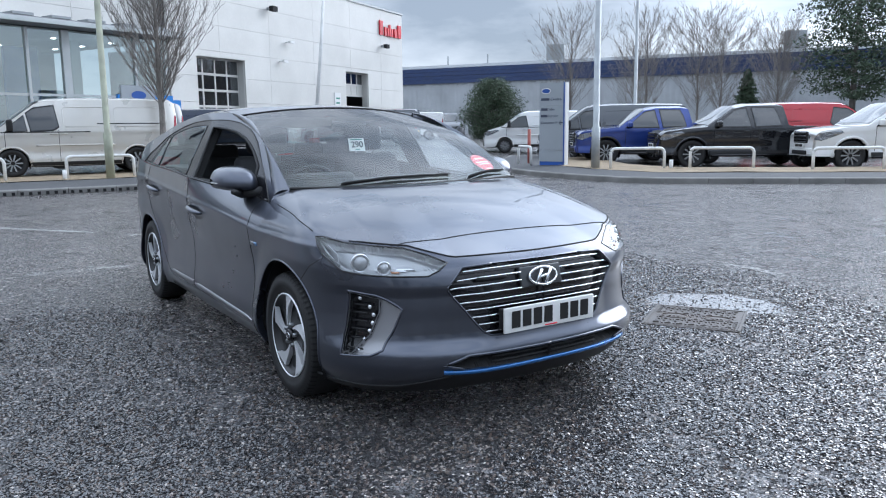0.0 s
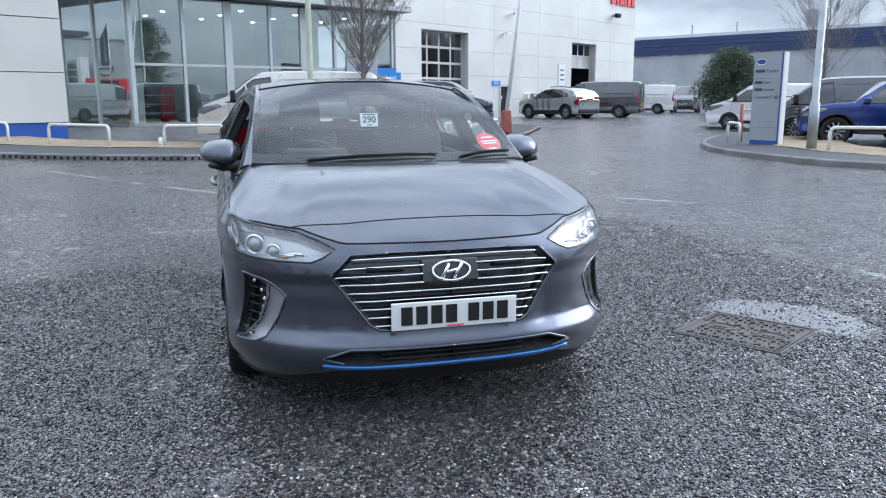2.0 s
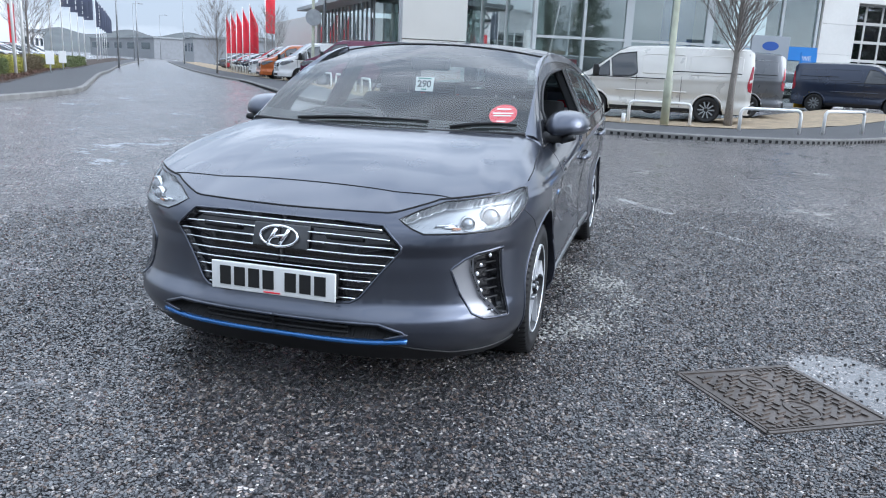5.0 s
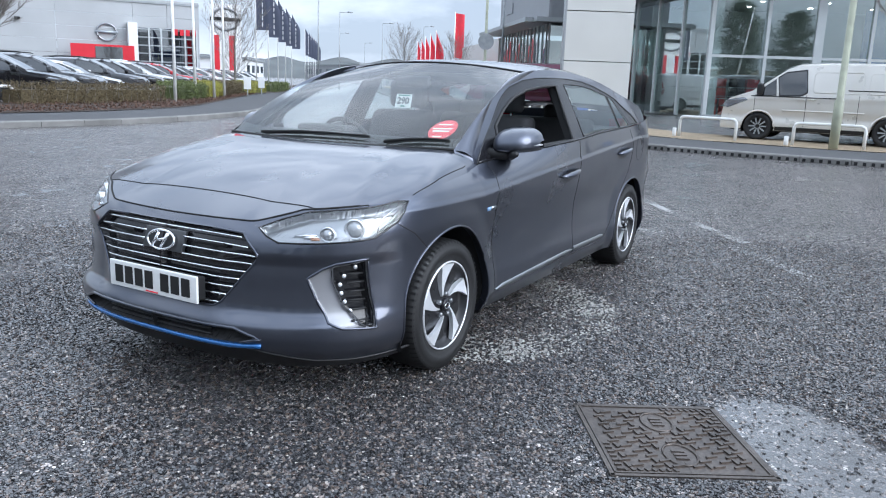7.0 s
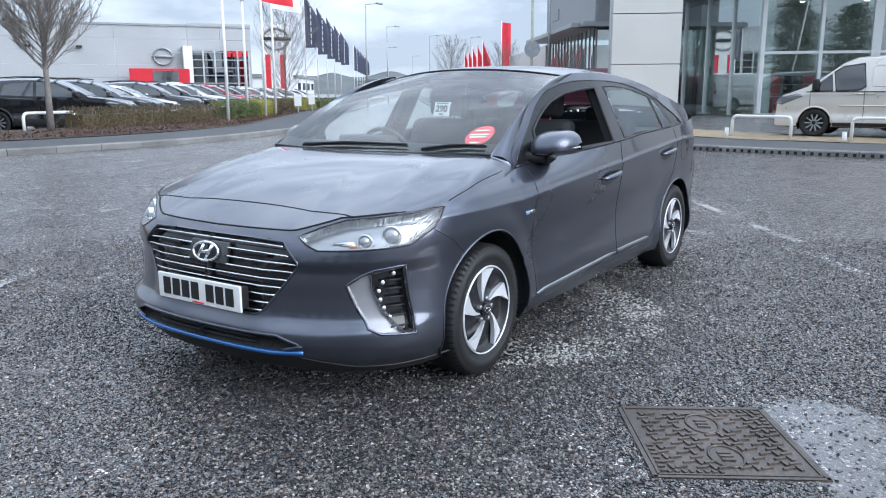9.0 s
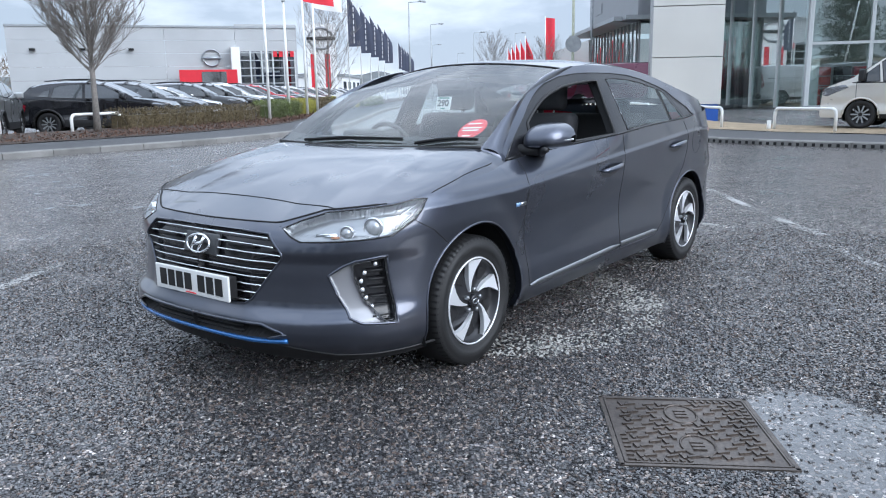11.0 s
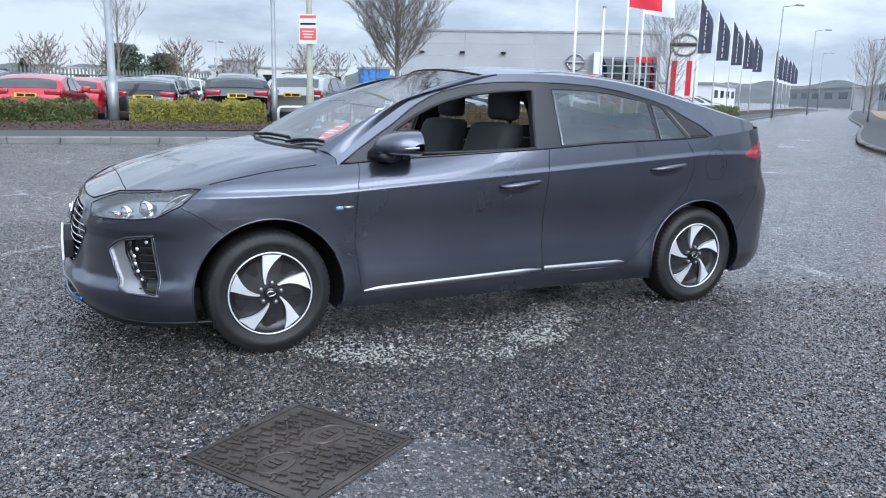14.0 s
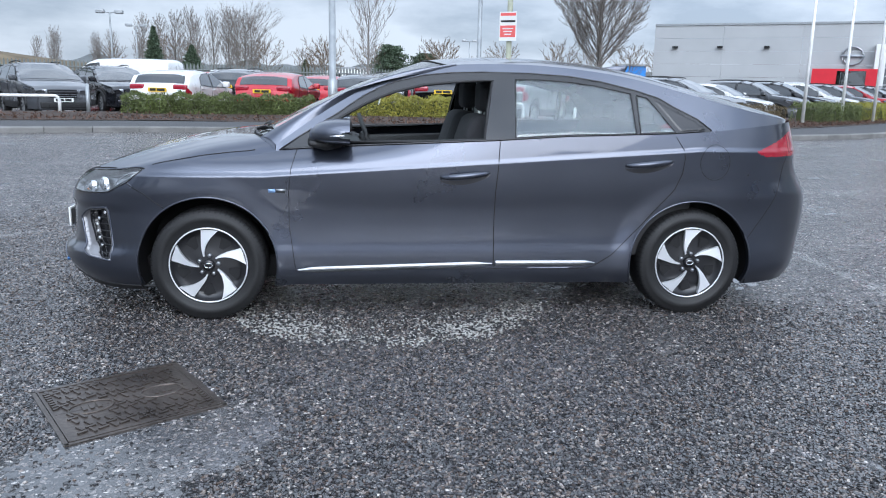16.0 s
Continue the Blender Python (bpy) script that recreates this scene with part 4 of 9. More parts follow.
        part("wing_badge", vs, [(0, 1, 5, 4), (1, 2, 6, 5), (2, 3, 7, 6), (0, 3, 2, 1), (4, 5, 6, 7)], M_BADGE if x0 > 1 else M_CHROMESATIN, wing, "small blue and silver badge")

# grille bars, emblem and plate
for k in range(9):
    z = 0.690 - 0.0335 * k
    edge_y = float(np.interp(z, [0.405, 0.425, 0.605, 0.625, 0.70], [0.30, 0.335, 0.478, 0.478, 0.40])) - 0.012
    for a, b in ((-edge_y, -0.112), (0.112, edge_y)) if 0.575 < z < 0.66 else ((-edge_y, edge_y),):
        pts = []
        for t in np.linspace(0, 1, 25):
            y = a + (b - a) * t
            p = on_shell(fy(y, z), z - 0.010 * (y / 0.45) ** 4, -0.006, 1 if y >= 0 else -1)
            pts.append((p.x, y, p.z))
        tube("grille_bar", pts, 0.0038, M_CHROME, grille, 8, "thin chrome grille bar")
for a, b, zz in ((-0.34, -0.19, 0.645), (0.19, 0.33, 0.645)):
    pts = [(on_shell(fy(y, zz), zz, -0.012).x, y, zz) for y in np.linspace(a, b, 8)]
    tube("grille_blade", pts, 0.011, M_BLACK, grille, 6)
FX = 2.183
rounded_box("emblem_panel", (0.02, 0.235, 0.088), (FX - 0.006, 0, 0.630), 0.006, M_SMOKE, grille, "smoked radar panel", lambda x, y, z: (x - 0.30 * z - 0.35 * y * y, y, z))
ring = [(FX + 0.012 - 0.30 * 0.036 * math.sin(a), 0.078 * math.cos(a), 0.630 + 0.038 * math.sin(a)) for a in np.linspace(0, 2 * math.pi, 41)[:-1]]
emblem = tube("emblem", ring, 0.006, M_CHROME, grille, 8, "oval chrome emblem", closed=True)
for y0 in (-0.026, 0.026):
    tube("emblem_bar", [(FX + 0.020, y0 - 0.017, 0.601), (FX + 0.012, y0 + 0.017, 0.659)], 0.0075, M_CHROME, emblem, 8)
tube("emblem_bar", [(FX + 0.0165, -0.030, 0.623), (FX + 0.016, 0.0, 0.630), (FX + 0.0155, 0.030, 0.637)], [0.005, 0.007, 0.005], M_CHROME, emblem, 8)
plate = rounded_box("number_plate", (0.012, 0.520, 0.111), (2.245, 0, 0.466), 0.004, M_PLATEW, car, "white number plate with black characters")
rounded_box("plate_holder", (0.045, 0.50, 0.09), (2.217, 0, 0.466), 0.004, M_BLACK, plate)
for k, yy in enumerate((-0.186, -0.125, -0.064, -0.003, 0.090, 0.151, 0.212)):
    rounded_box("plate_bar", (0.003, 0.046, 0.074), (2.2525, yy - 0.013, 0.468), 0.0, M_BLACKINK, plate)
rounded_box("plate_strip", (0.003, 0.07, 0.005), (2.2525, 0, 0.419), 0.0, M_REDINK, plate)
for z in (0.313, 0.290):
    tube("intake_slat", [(on_shell(fy(y, z), z, -0.02).x, y, z) for y in np.linspace(-0.30, 0.30, 14)], 0.005, M_PLASTIC, intake, 6)
for yy in (-0.15, 0.15):
    tube("intake_slat", [(2.195, yy, 0.27), (2.20, yy, 0.332)], 0.005, M_PLASTIC, intake, 6)
# blue strip under the intake
pts = []
for y in np.linspace(-0.525, 0.525, 41):
    z = 0.262 + 0.012 * max(0, (abs(y) - 0.36) / 0.165) ** 1.5
    p = on_shell(fy(y, z), z - 0.004, 0.006)
    pts.append((p.x, y, z - 0.004))
tube("blue_strip", pts, 0.0105, M_BLUESTRIP, bumper, 8, "bright blue trim strip under the intake")
# running light beads and slats
for side, band in ((1, bands[0]), (-1, bands[1])):
    for k in range(7):
        t = k / 6
        x, z = 1.970 - 0.030 * math.sin(t * 2.2) - 0.040 * t, 0.572 - 0.205 * t
        x = float(np.interp(t, [0, 0.18, 0.35, 0.6, 1.0], [1.915, 1.960, 1.972, 1.965, 1.925]))
        c = on_shell(fx(x, z), z, -0.024, side)
        n = normals(shell, np.asarray(fx(x, z)), np.asarray(z))
        n = Vector((n[0], n[1] * side, n[2]))
        u = n.orthogonal().normalized()
        w = n.cross(u)
        vs = [c + n * 0.014] + [c + n * 0.006 + (u * math.cos(a) + w * math.sin(a)) * 0.009 for a in np.linspace(0, 2 * math.pi, 9)[:-1]]
        part("light_bead", vs, [(0, i, i % 8 + 1) for i in range(1, 9)], M_BEAD, band, "small clear light")
    for k in range(6):
        z = 0.545 - 0.035 * k
        pp = [on_shell(fx(x, z), z, -0.018, side) for x in np.linspace(1.88, 1.945, 5)]
        tube("lamp_slat", pp, 0.004, M_PLASTIC, band, 5)
# headlamp insides: projector, reflector bowl, light guide, clear cover
for side, lamp in ((1, lamps[0]), (-1, lamps[1])):
    def in_lamp(x, z, off):
        return on_shell(fx(x, z), z, off, side)

    for x, z, r in ((1.90, 0.737, 0.036), (1.985, 0.722, 0.026)):
        c = in_lamp(x, z, -0.034)
        lathe("projector", [(r * 1.15, -0.012), (r * 1.2, 0.012), (r, 0.016), (r * 0.90, 0.004), (0.001, 0.002)], M_CHROME, lamp, seg=28, label="chrome projector ring")
        ob = bpy.data.objects[[o.name for o in lamp.children][-1]]
        ob.matrix_local = Matrix.Translation(c) @ Matrix.Rotation(-radians(90 - 18 * side if False else 90), 4, "Z") @ Matrix.Rotation(radians(26 * side), 4, "Z")
        lens = lathe("lens", [(r * 0.90, 0.008), (r * 0.75, 0.018), (r * 0.4, 0.026), (0.001, 0.029)], M_LENS, ob, seg=24, label="clear projector lens")
    tube("light_guide", [in_lamp(x, z, -0.012) for x, z in ((1.69, 0.806), (1.75, 0.762), (1.83, 0.712), (1.80, 0.760), (1.74, 0.795), (1.69, 0.806))], 0.0045, M_CHROMESATIN, lamp, 6)
    tube("light_rim", shell_line(HEADLAMP + HEADLAMP[:1], -0.001, side)[:-1], 0.0042, M_GLOSSBLACK, lamp, 6, closed=True)
    for k in range(3):
        z = 0.700 - 0.004 * k
        tube("reflector_step", [in_lamp(x, z + 0.012 * k, -0.034) for x in (2.035 + 0.012 * k, 2.015)], 0.005, M_CHROME if k else M_AMBER, lamp, 6)
    v, f, nrm, edge = pieces["lamp"]
    cover = part("lamp_cover", v * (1, side, 1) + nrm * (1, side, 1) * 0.001, f if side > 0 else f[:, ::-1], M_CLEAR, lamp, "clear lamp cover")
    cover.visible_shadow = False

# bonnet
S_EDGE = fx(1.62, 0.81)


def bonnet(t, r):
    t, r = np.broadcast_arrays(np.asarray(t, float), np.asarray(r, float))
    a, sg = np.abs(t), np.sign(t)
    s0 = a**0.85 * S_EDGE
    front = shell(s0, ZTOP(s0))
    back = np.stack([1.165 - 0.09 * a**2.2 - 0.095 * a**16, 0.765 * a, 0.985 - 0.073 * a**20], -1)
    power = 1.9 - 0.3 * a
    k = 1 - (1 - r) ** power
    base = np.stack([front[..., 0] + (back[..., 0] - front[..., 0]) * r, front[..., 1] + (back[..., 1] - front[..., 1]) * (1 - (1 - r) ** 1.25), front[..., 2] + (back[..., 2] - front[..., 2]) * k], -1)
    e0 = shell(np.asarray(S_EDGE), ZTOP(S_EDGE))
    xe = e0[0] + (0.98 - e0[0]) * r
    se = np.where(xe > AX, np.interp(xe, *EDGE_LUT), S1 + AX - xe)
    edge = shell(se, ZTOP(se))
    b1 = np.stack([e0[0] + (0.98 - e0[0]) * r, e0[1] + (0.765 - e0[1]) * (1 - (1 - r) ** 1.25), e0[2] + (0.912 - e0[2]) * (1 - (1 - r) ** 1.6)], -1)
    out = base + (a**4)[..., None] * (edge - b1)
    crease = np.exp(-(((a - 0.62 - 0.1 * r) / 0.045) ** 2)) * 0.005 * np.sin(np.pi * np.clip(r * 1.1, 0, 1))
    out[..., 2] += crease
    out[..., 1] *= np.where(sg == 0, 1, sg)
    return out


_xs = np.linspace(1.351, 1.75, 60)
EDGE_LUT = (_xs, np.array([fx(x, float(ZTOP(fx(x, 0.82)))) for x in _xs]))


def sheet(fn, T, R):
    tt, rr = np.meshgrid(T, R, indexing="ij")
    n, m = tt.shape
    idx = np.arange(n * m).reshape(n, m)
    f = np.stack([idx[:-1, :-1], idx[1:, :-1], idx[1:, 1:], idx[:-1, 1:]], -1).reshape(-1, 4)
    return fn(tt, rr).reshape(-1, 3), f


bon = part("bonnet", *sheet(bonnet, np.linspace(-1, 1, 101), np.linspace(0, 1, 61)), M_PAINT, car)


def on_bonnet(t, r, lift=0.0):
    p = bonnet(t, r)
    return Vector((p[0], p[1], p[2] + lift))


front_gap = []
for t in np.linspace(-0.72, 0.72, 80):
    x0_, x1_ = float(bonnet(t, 0.0)[0]), float(bonnet(t, 1.0)[0])
    front_gap.append(on_bonnet(t, max(0.0, (x0_ - 1.955) / (x0_ - x1_)), 0.0004))
tube("shut_line", front_gap, 0.0026, M_BLACK, bon, 5)
tube("shut_line", [on_bonnet(t, 0.002, 0.001) for t in np.linspace(-0.68, 0.68, 50)], 0.004, M_BLACK, bon, 5)
for side in (1, -1):
    tube("shut_line", [on_bonnet(side * (0.985 - 0.02 * (1 - r)), r, 0.0006) for r in np.linspace(0.02, 0.86, 30)], 0.0024, M_BLACK, bon, 5)


# windscreen, pillars, roof
def screen(t, r):
    a = np.abs(t)
    x0, y0, z0 = 1.155 - 0.09 * a**2.2, 0.728 * t, 0.975 + 0.008 * a
    x1, y1, z1 = 0.135 - 0.13 * a**2, 0.645 * t, 1.418 - 0.052 * a**2.2
    b = np.sin(np.pi * r) * (0.030 + 0.045 * a**2)
    return np.stack([x0 + (x1 - x0) * r + 0.4 * b, y0 + (y1 - y0) * r, z0 + (z1 - z0) * r + 0.9 * b], -1)


ROOFC = smooth_table([(0.20, 1.398), (0.135, 1.418), (0.0, 1.436), (-0.3, 1.449), (-0.7, 1.434), (-1.07, 1.386), (-1.45, 1.293), (-1.83, 1.193), (-2.10, 1.128)])
CANT = smooth_table([(0.985, 0.945), (0.80, 1.075), (0.652, 1.170), (0.495, 1.258), (0.338, 1.326), (0.18, 1.366), (0.02, 1.386), (-0.3, 1.396), (-0.63, 1.380), (-0.97, 1.334), (-1.32, 1.248), (-1.68, 1.162), (-2.0, 1.116), (-2.1, 1.112)])
BELT = lambda x: ZTOP(np.where(np.abs(x) <= AX, S1 + AX - x, np.interp(-x, [1.35, 2.1], [S2, S2 + 0.72])))


def house(x, z):
    """The side of the cabin above the belt."""
    zb = BELT(x)
    y0 = half_width(x, zb) - 0.004 
    q = np.clip((-x - AX) / (ZR(zb) - AX), 0, 0.995)
    y0 = y0 * (1 - q**PR) ** (1 / PR) - 0.05 * np.clip((-x - 1.25) / 0.9, 0, 1) ** 2
    return np.stack([x, y0 - 0.50 * (z - zb) - 0.10 * (z - zb) ** 2, z], -1)


def cant_pt(x):
    return house(np.asarray(x, float), CANT(x))


def roof(t, r):
    a = np.abs(t)
    xa = 0.135 - 0.13 * a**2
    x = xa + (-2.065 - xa) * r
    c = house(x, CANT(x))
    yc = c[..., 1]
    zc = CANT(x)
    z = zc + (np.maximum(ROOFC(x), zc + 0.004) - zc) * (1 - a**2.6) ** 0.8
    out = np.stack([x, yc * t, z], -1)
    # the front edge meets the top of the windscreen and the pillars
    sg = np.where(t < 0, -1.0, 1.0)
    h0 = house(xa, CANT(xa))
    zf = CANT(xa) + (np.maximum(ROOFC(xa), CANT(xa) + 0.004) - CANT(xa)) * (1 - a**2.6) ** 0.8
    first = np.stack([xa, h0[..., 1] * t, zf], -1)
    at = 0.94
    mid = screen(np.minimum(a / at, 1.0), np.ones_like(a))
    end = house(np.full_like(a, 0.005), CANT(np.full_like(a, 0.005)))
    w = np.clip((a - at) / (1 - at), 0, 1)[..., None]
    lip = mid + (end - mid) * w
    lip[..., 2] += 0.012 * np.sin(np.pi * w[..., 0])
    lip[..., 1] *= sg
    k = np.clip(r / 0.22, 0, 1)
    return out + (lip - first) * ((1 - k) ** 2 * (1 + 2 * k))[..., None]


for side in (1, -1):
    foot = [Vector(screen(np.asarray(1.0), np.asarray(0.0)))] + [Vector(bonnet(t, 1.0)) for t in (0.92, 0.94, 0.96, 0.98, 1.0)]
    foot += [Vector(house(np.asarray(0.985), np.asarray(z))) for z in (0.900, 0.945)] + [Vector(screen(np.asarray(1.0), np.asarray(0.06)))]
    part("pillar_foot", [Vector((p.x + 0.004, p.y * side, p.z)) for p in foot], [(0, k, k + 1) for k in range(1, 8)], M_PAINT, car)


def cowl(t, q):
    b0, s0 = bonnet(0.92 * t, np.ones_like(t)), screen(t, np.zeros_like(t))
    m = b0 + (s0 - b0) * q[..., None]
    m[..., 2] -= 0.012 * np.sin(np.pi * q) * (np.abs(t) < 0.8)
    return m


part("cowl", *sheet(cowl, np.linspace(-1.0, 1.0, 49), np.linspace(0, 1, 6)), M_PLASTIC, car, "black plastic cowl")
sc = part("windscreen", *sheet(screen, np.linspace(-1, 1, 41), np.linspace(0, 1, 25)), M_GLASS, car, "tinted windscreen")
sc.visible_shadow = False
rf = part("roof", *sheet(roof, np.linspace(-1, 1, 61), np.concatenate([np.linspace(0, 0.66, 46)])), M_PAINT, car)
hg = part("hatch_glass", *sheet(roof, np.linspace(-1, 1, 41), np.linspace(0.66, 0.93, 16)), M_DARKGLASS, car, "dark rear window")
part("tailgate", *sheet(roof, np.linspace(-1, 1, 41), np.linspace(0.93, 1.0, 8)), M_PAINT, car)
tube("screen_edge", [Vector(screen(np.asarray(t), np.asarray(1.0))) for t in np.linspace(-1, 1, 40)], 0.006, M_BLACK, sc, 5)
tube("screen_edge", [Vector(screen(np.asarray(t), np.asarray(0.004))) + Vector((0, 0, 0.002)) for t in np.linspace(-1, 1, 40)], 0.008, M_PLASTIC, sc, 6)
# blackened band round the glass
vs, fs = [], []
for t in np.linspace(-1, 1, 41):
    for r in (0.0, 0.075 + 0.02 * t * t):
        p = Vector(screen(np.asarray(t), np.asarray(r)))
        vs.append(p + Vector((-0.004, 0, -0.004)))
fs = [(2 * i, 2 * i + 2, 2 * i + 3, 2 * i + 1) for i in range(40)]
part("black_band", vs, fs, M_BLACK, sc)
for side in (1, -1):
    def pillar(q, r):
        x = 0.985 - 0.98 * r
        c = house(x, CANT(x))
        w = screen(np.ones_like(r), r)
        w = w + (c - w) * 0.0
        k = q
        bul = np.sin(np.pi * q) * 0.012
        m = w + (c - w) * k[..., None]
        m[..., 2] += bul
        m[..., 1] = (m[..., 1] + bul * 0.6) * side
        return m

    pv, pf = sheet(pillar, np.linspace(0, 1, 7), np.linspace(0, 1, 40))
    part("screen_pillar", pv, pf if side < 0 else pf[:, ::-1], M_PAINT, car)
    tube("roof_seam", [Vector(roof(np.asarray(side * 0.90), np.asarray(r))) - Vector((0, 0, 0.0015)) for r in np.linspace(0.005, 0.62, 40)], 0.0030, M_BLACK, rf, 5)

# cabin sides with their openings
X_OPEN = [(0.69, 0.960), (0.675, 1.02), (0.645, 1.088), (0.57, 1.132), (0.50, 1.170), (0.42, 1.206), (0.34, 1.235), (0.19, 1.272), (0.032, 1.291), (-0.10, 1.300), (-0.190, 1.302), (-0.155, 1.15), (-0.130, 0.990), (0.25, 0.974)]
X_REAR = [(-0.300, 1.004), (-0.318, 1.312), (-0.45, 1.314), (-0.62, 1.305), (-0.758, 1.288), (-0.963, 1.248), (-0.974, 1.032), (-0.6, 1.022)]
X_QTR = [(-0.995, 1.240), (-1.056, 1.226), (-1.195, 1.046), (-0.998, 1.036)]
X_TRI = [(-1.09, 1.222), (-1.172, 1.178), (-1.31, 1.110), (-1.372, 1.062), (-1.225, 1.050)]
X_FRAME = [(0.965, 0.918), (0.86, 0.99), (0.74, 1.064), (0.65, 1.118), (0.57, 1.174), (0.498, 1.219), (0.42, 1.258), (0.344, 1.288), (0.187, 1.326), (0.03, 1.343), (-0.13, 1.349), (-0.40, 1.348), (-0.62, 1.336), (-0.80, 1.311), (-1.0, 1.265), (-1.12, 1.228),
           (-1.20, 1.182), (-1.33, 1.118), (-1.405, 1.058), (-1.40, 0.95), (0.955, 0.85)]
hx = np.concatenate([np.linspace(0.985, -1.45, 330), np.linspace(-1.46, -2.065, 50)])
hz = BELT(hx)[:, None] + (CANT(hx) - BELT(hx))[:, None] * np.linspace(0, 1, 60)[None]
pieces = cut_surface(house, np.repeat(hx[:, None], 60, 1), hz, [("open", X_OPEN), ("glass_r", X_REAR), ("glass_q", X_QTR), ("tri", X_TRI), ("frame", X_FRAME), ("rail", None)], 0.004)
for k in pieces:
    v, f, n, e = pieces[k]
    pieces[k] = (v, f[:, ::-1], n, e)
car_piece("rail", "roof_rail", M_PAINT, car, "two")
frames = car_piece("frame", "window_frame", M_GLOSSBLACK, car, "two", label="gloss black window surround")
for key, nm in (("glass_r", "rear_door_glass"), ("glass_q", "quarter_glass")):
    for g in car_piece(key, nm, M_SIDEGLASS, car, "two", 0.003, "tinted side glass"):
        g.visible_shadow = False
car_piece("tri", "corner_panel", M_GLOSSBLACK, car, "two", 0.002)
for side in (1, -1):
    fr = frames[0 if side > 0 else 1]
    out = lambda q, o=0.0: Vector([c * (1, side, 1)[i] for i, c in enumerate(house(np.asarray(q[0]), np.asarray(q[1])) + np.array([0, o, 0]))])
    tube("window_seal", [out(q) for q in X_OPEN], 0.009, M_RUBBER, fr, 6, closed=True)
    tube("window_seal", [out(q) for q in X_REAR], 0.005, M_RUBBER, fr, 6, closed=True)
    tube("window_seal", [out(q) for q in X_QTR], 0.005, M_RUBBER, fr, 6, closed=True)
    tube("frame_edge", [out(q) for q in X_FRAME[:-2]], 0.0045, M_GLOSSBLACK, fr, 6)
    tube("belt_strip", [out((x, float(BELT(x)) + 0.006), 0.002) for x in np.linspace(0.95, -1.36, 60)], 0.006, M_GLOSSBLACK, fr, 6)
    # door frame thickness inside the open window
    vs = []
    for q in X_OPEN:
        o = out(q)
        vs += [o, o + Vector((0, -0.05 * side, 0))]
    m = len(X_OPEN)
    part("window_reveal", vs, [(2 * i, 2 * ((i + 1) % m), 2 * ((i + 1) % m) + 1, 2 * i + 1) for i in range(m)], M_BLACK, fr, smooth=False)
    # sail panel in front of the side window
    # mirror
    vs, nu, nv = [], 20, 15
    for i in range(nu):
        t = -0.985 + 1.97 * i / (nu - 1)
        sq = (1 - abs(t) ** 2.8) ** (1 / 2.6)
        for j in range(nv):
            a = math.pi * (j / (nv - 1) - 0.5)
            vs.append((0.592 + 0.210 * sq * (1 - 0.14 * t) * max(math.cos(a), 0) ** 0.72, side * (0.912 + 0.116 * t), 0.992 + 0.010 * t + (0.100 if a > 0 else 0.036) * sq * (1 - 0.13 * t) * math.copysign(abs(math.sin(a)) ** 0.9, a)))
    fs = [(i * nv + j, i * nv + j + 1, (i + 1) * nv + j + 1, (i + 1) * nv + j) for i in range(nu - 1) for j in range(nv - 1)]
    mir = part("door_mirror", vs, fs if side < 0 else [q[::-1] for q in fs], M_PAINT, car, "body-coloured door mirror")
    mir.location.y = -0.035 * side
    bk = [vs[i * nv + j] for i in range(nu) for j in (0, nv - 1)]
    part("mirror_back", bk, [(2 * i, 2 * i + 2, 2 * i + 3, 2 * i + 1) for i in range(nu - 1)], M_PLASTIC, mir, "", False)
    tube("mirror_stalk", [(0.80, side * 0.80, 0.958), (0.74, side * 0.88, 0.955), (0.70, side * 0.93, 0.962)], [0.030, 0.028, 0.018], M_PLASTIC, mir, 8)
    tube("mirror_trim", [(0.60, side * 0.80, 0.956), (0.72, side * 0.90, 0.948), (0.80, side * 0.97, 0.965)], [0.02, 0.026, 0.014], M_PLASTIC, mir, 8)
    tube("indicator", [(0.735, side * 0.985, 1.004), (0.690, side * 1.012, 1.006), (0.620, side * 1.028, 1.008)], 0.006, M_BEAD, mir, 6, "clear indicator strip")
    part("mirror_glass", [(0.588, side * 0.825, 0.975), (0.588, side * 0.99, 0.985), (0.588, side * 0.99, 1.060), (0.588, side * 0.825, 1.070)], [(0, 1, 2, 3)], M_MIRROR, mir, "mirror glass")

# wipers, aerial
for spots in (((-0.62, 0.015), (-0.25, 0.055), (0.05, 0.065), (0.33, 0.060)), ((0.50, 0.020), (0.65, 0.050), (0.80, 0.060), (0.93, 0.055))):
    pts = [screen(np.asarray(a), np.asarray(b)) for a, b in spots]
    w = tube("wiper", [(x + 0.010, y, z + 0.014) for x, y, z in pts], [0.009, 0.008, 0.006, 0.004], M_BLACK, car, 6)
    tube("wiper_blade", [(x - 0.012, y, z + 0.012) for x, y, z in pts], 0.006, M_RUBBER, w, 6)
rounded_box("aerial", (0.16, 0.05, 0.06), (-1.12, 0, 1.40), 0.015, M_PAINT, car, "", lambda x, y, z: (x - 0.5 * z, y * (1 - 6 * max(z, 0)), z * (1 if x < 0 else 0.4)))

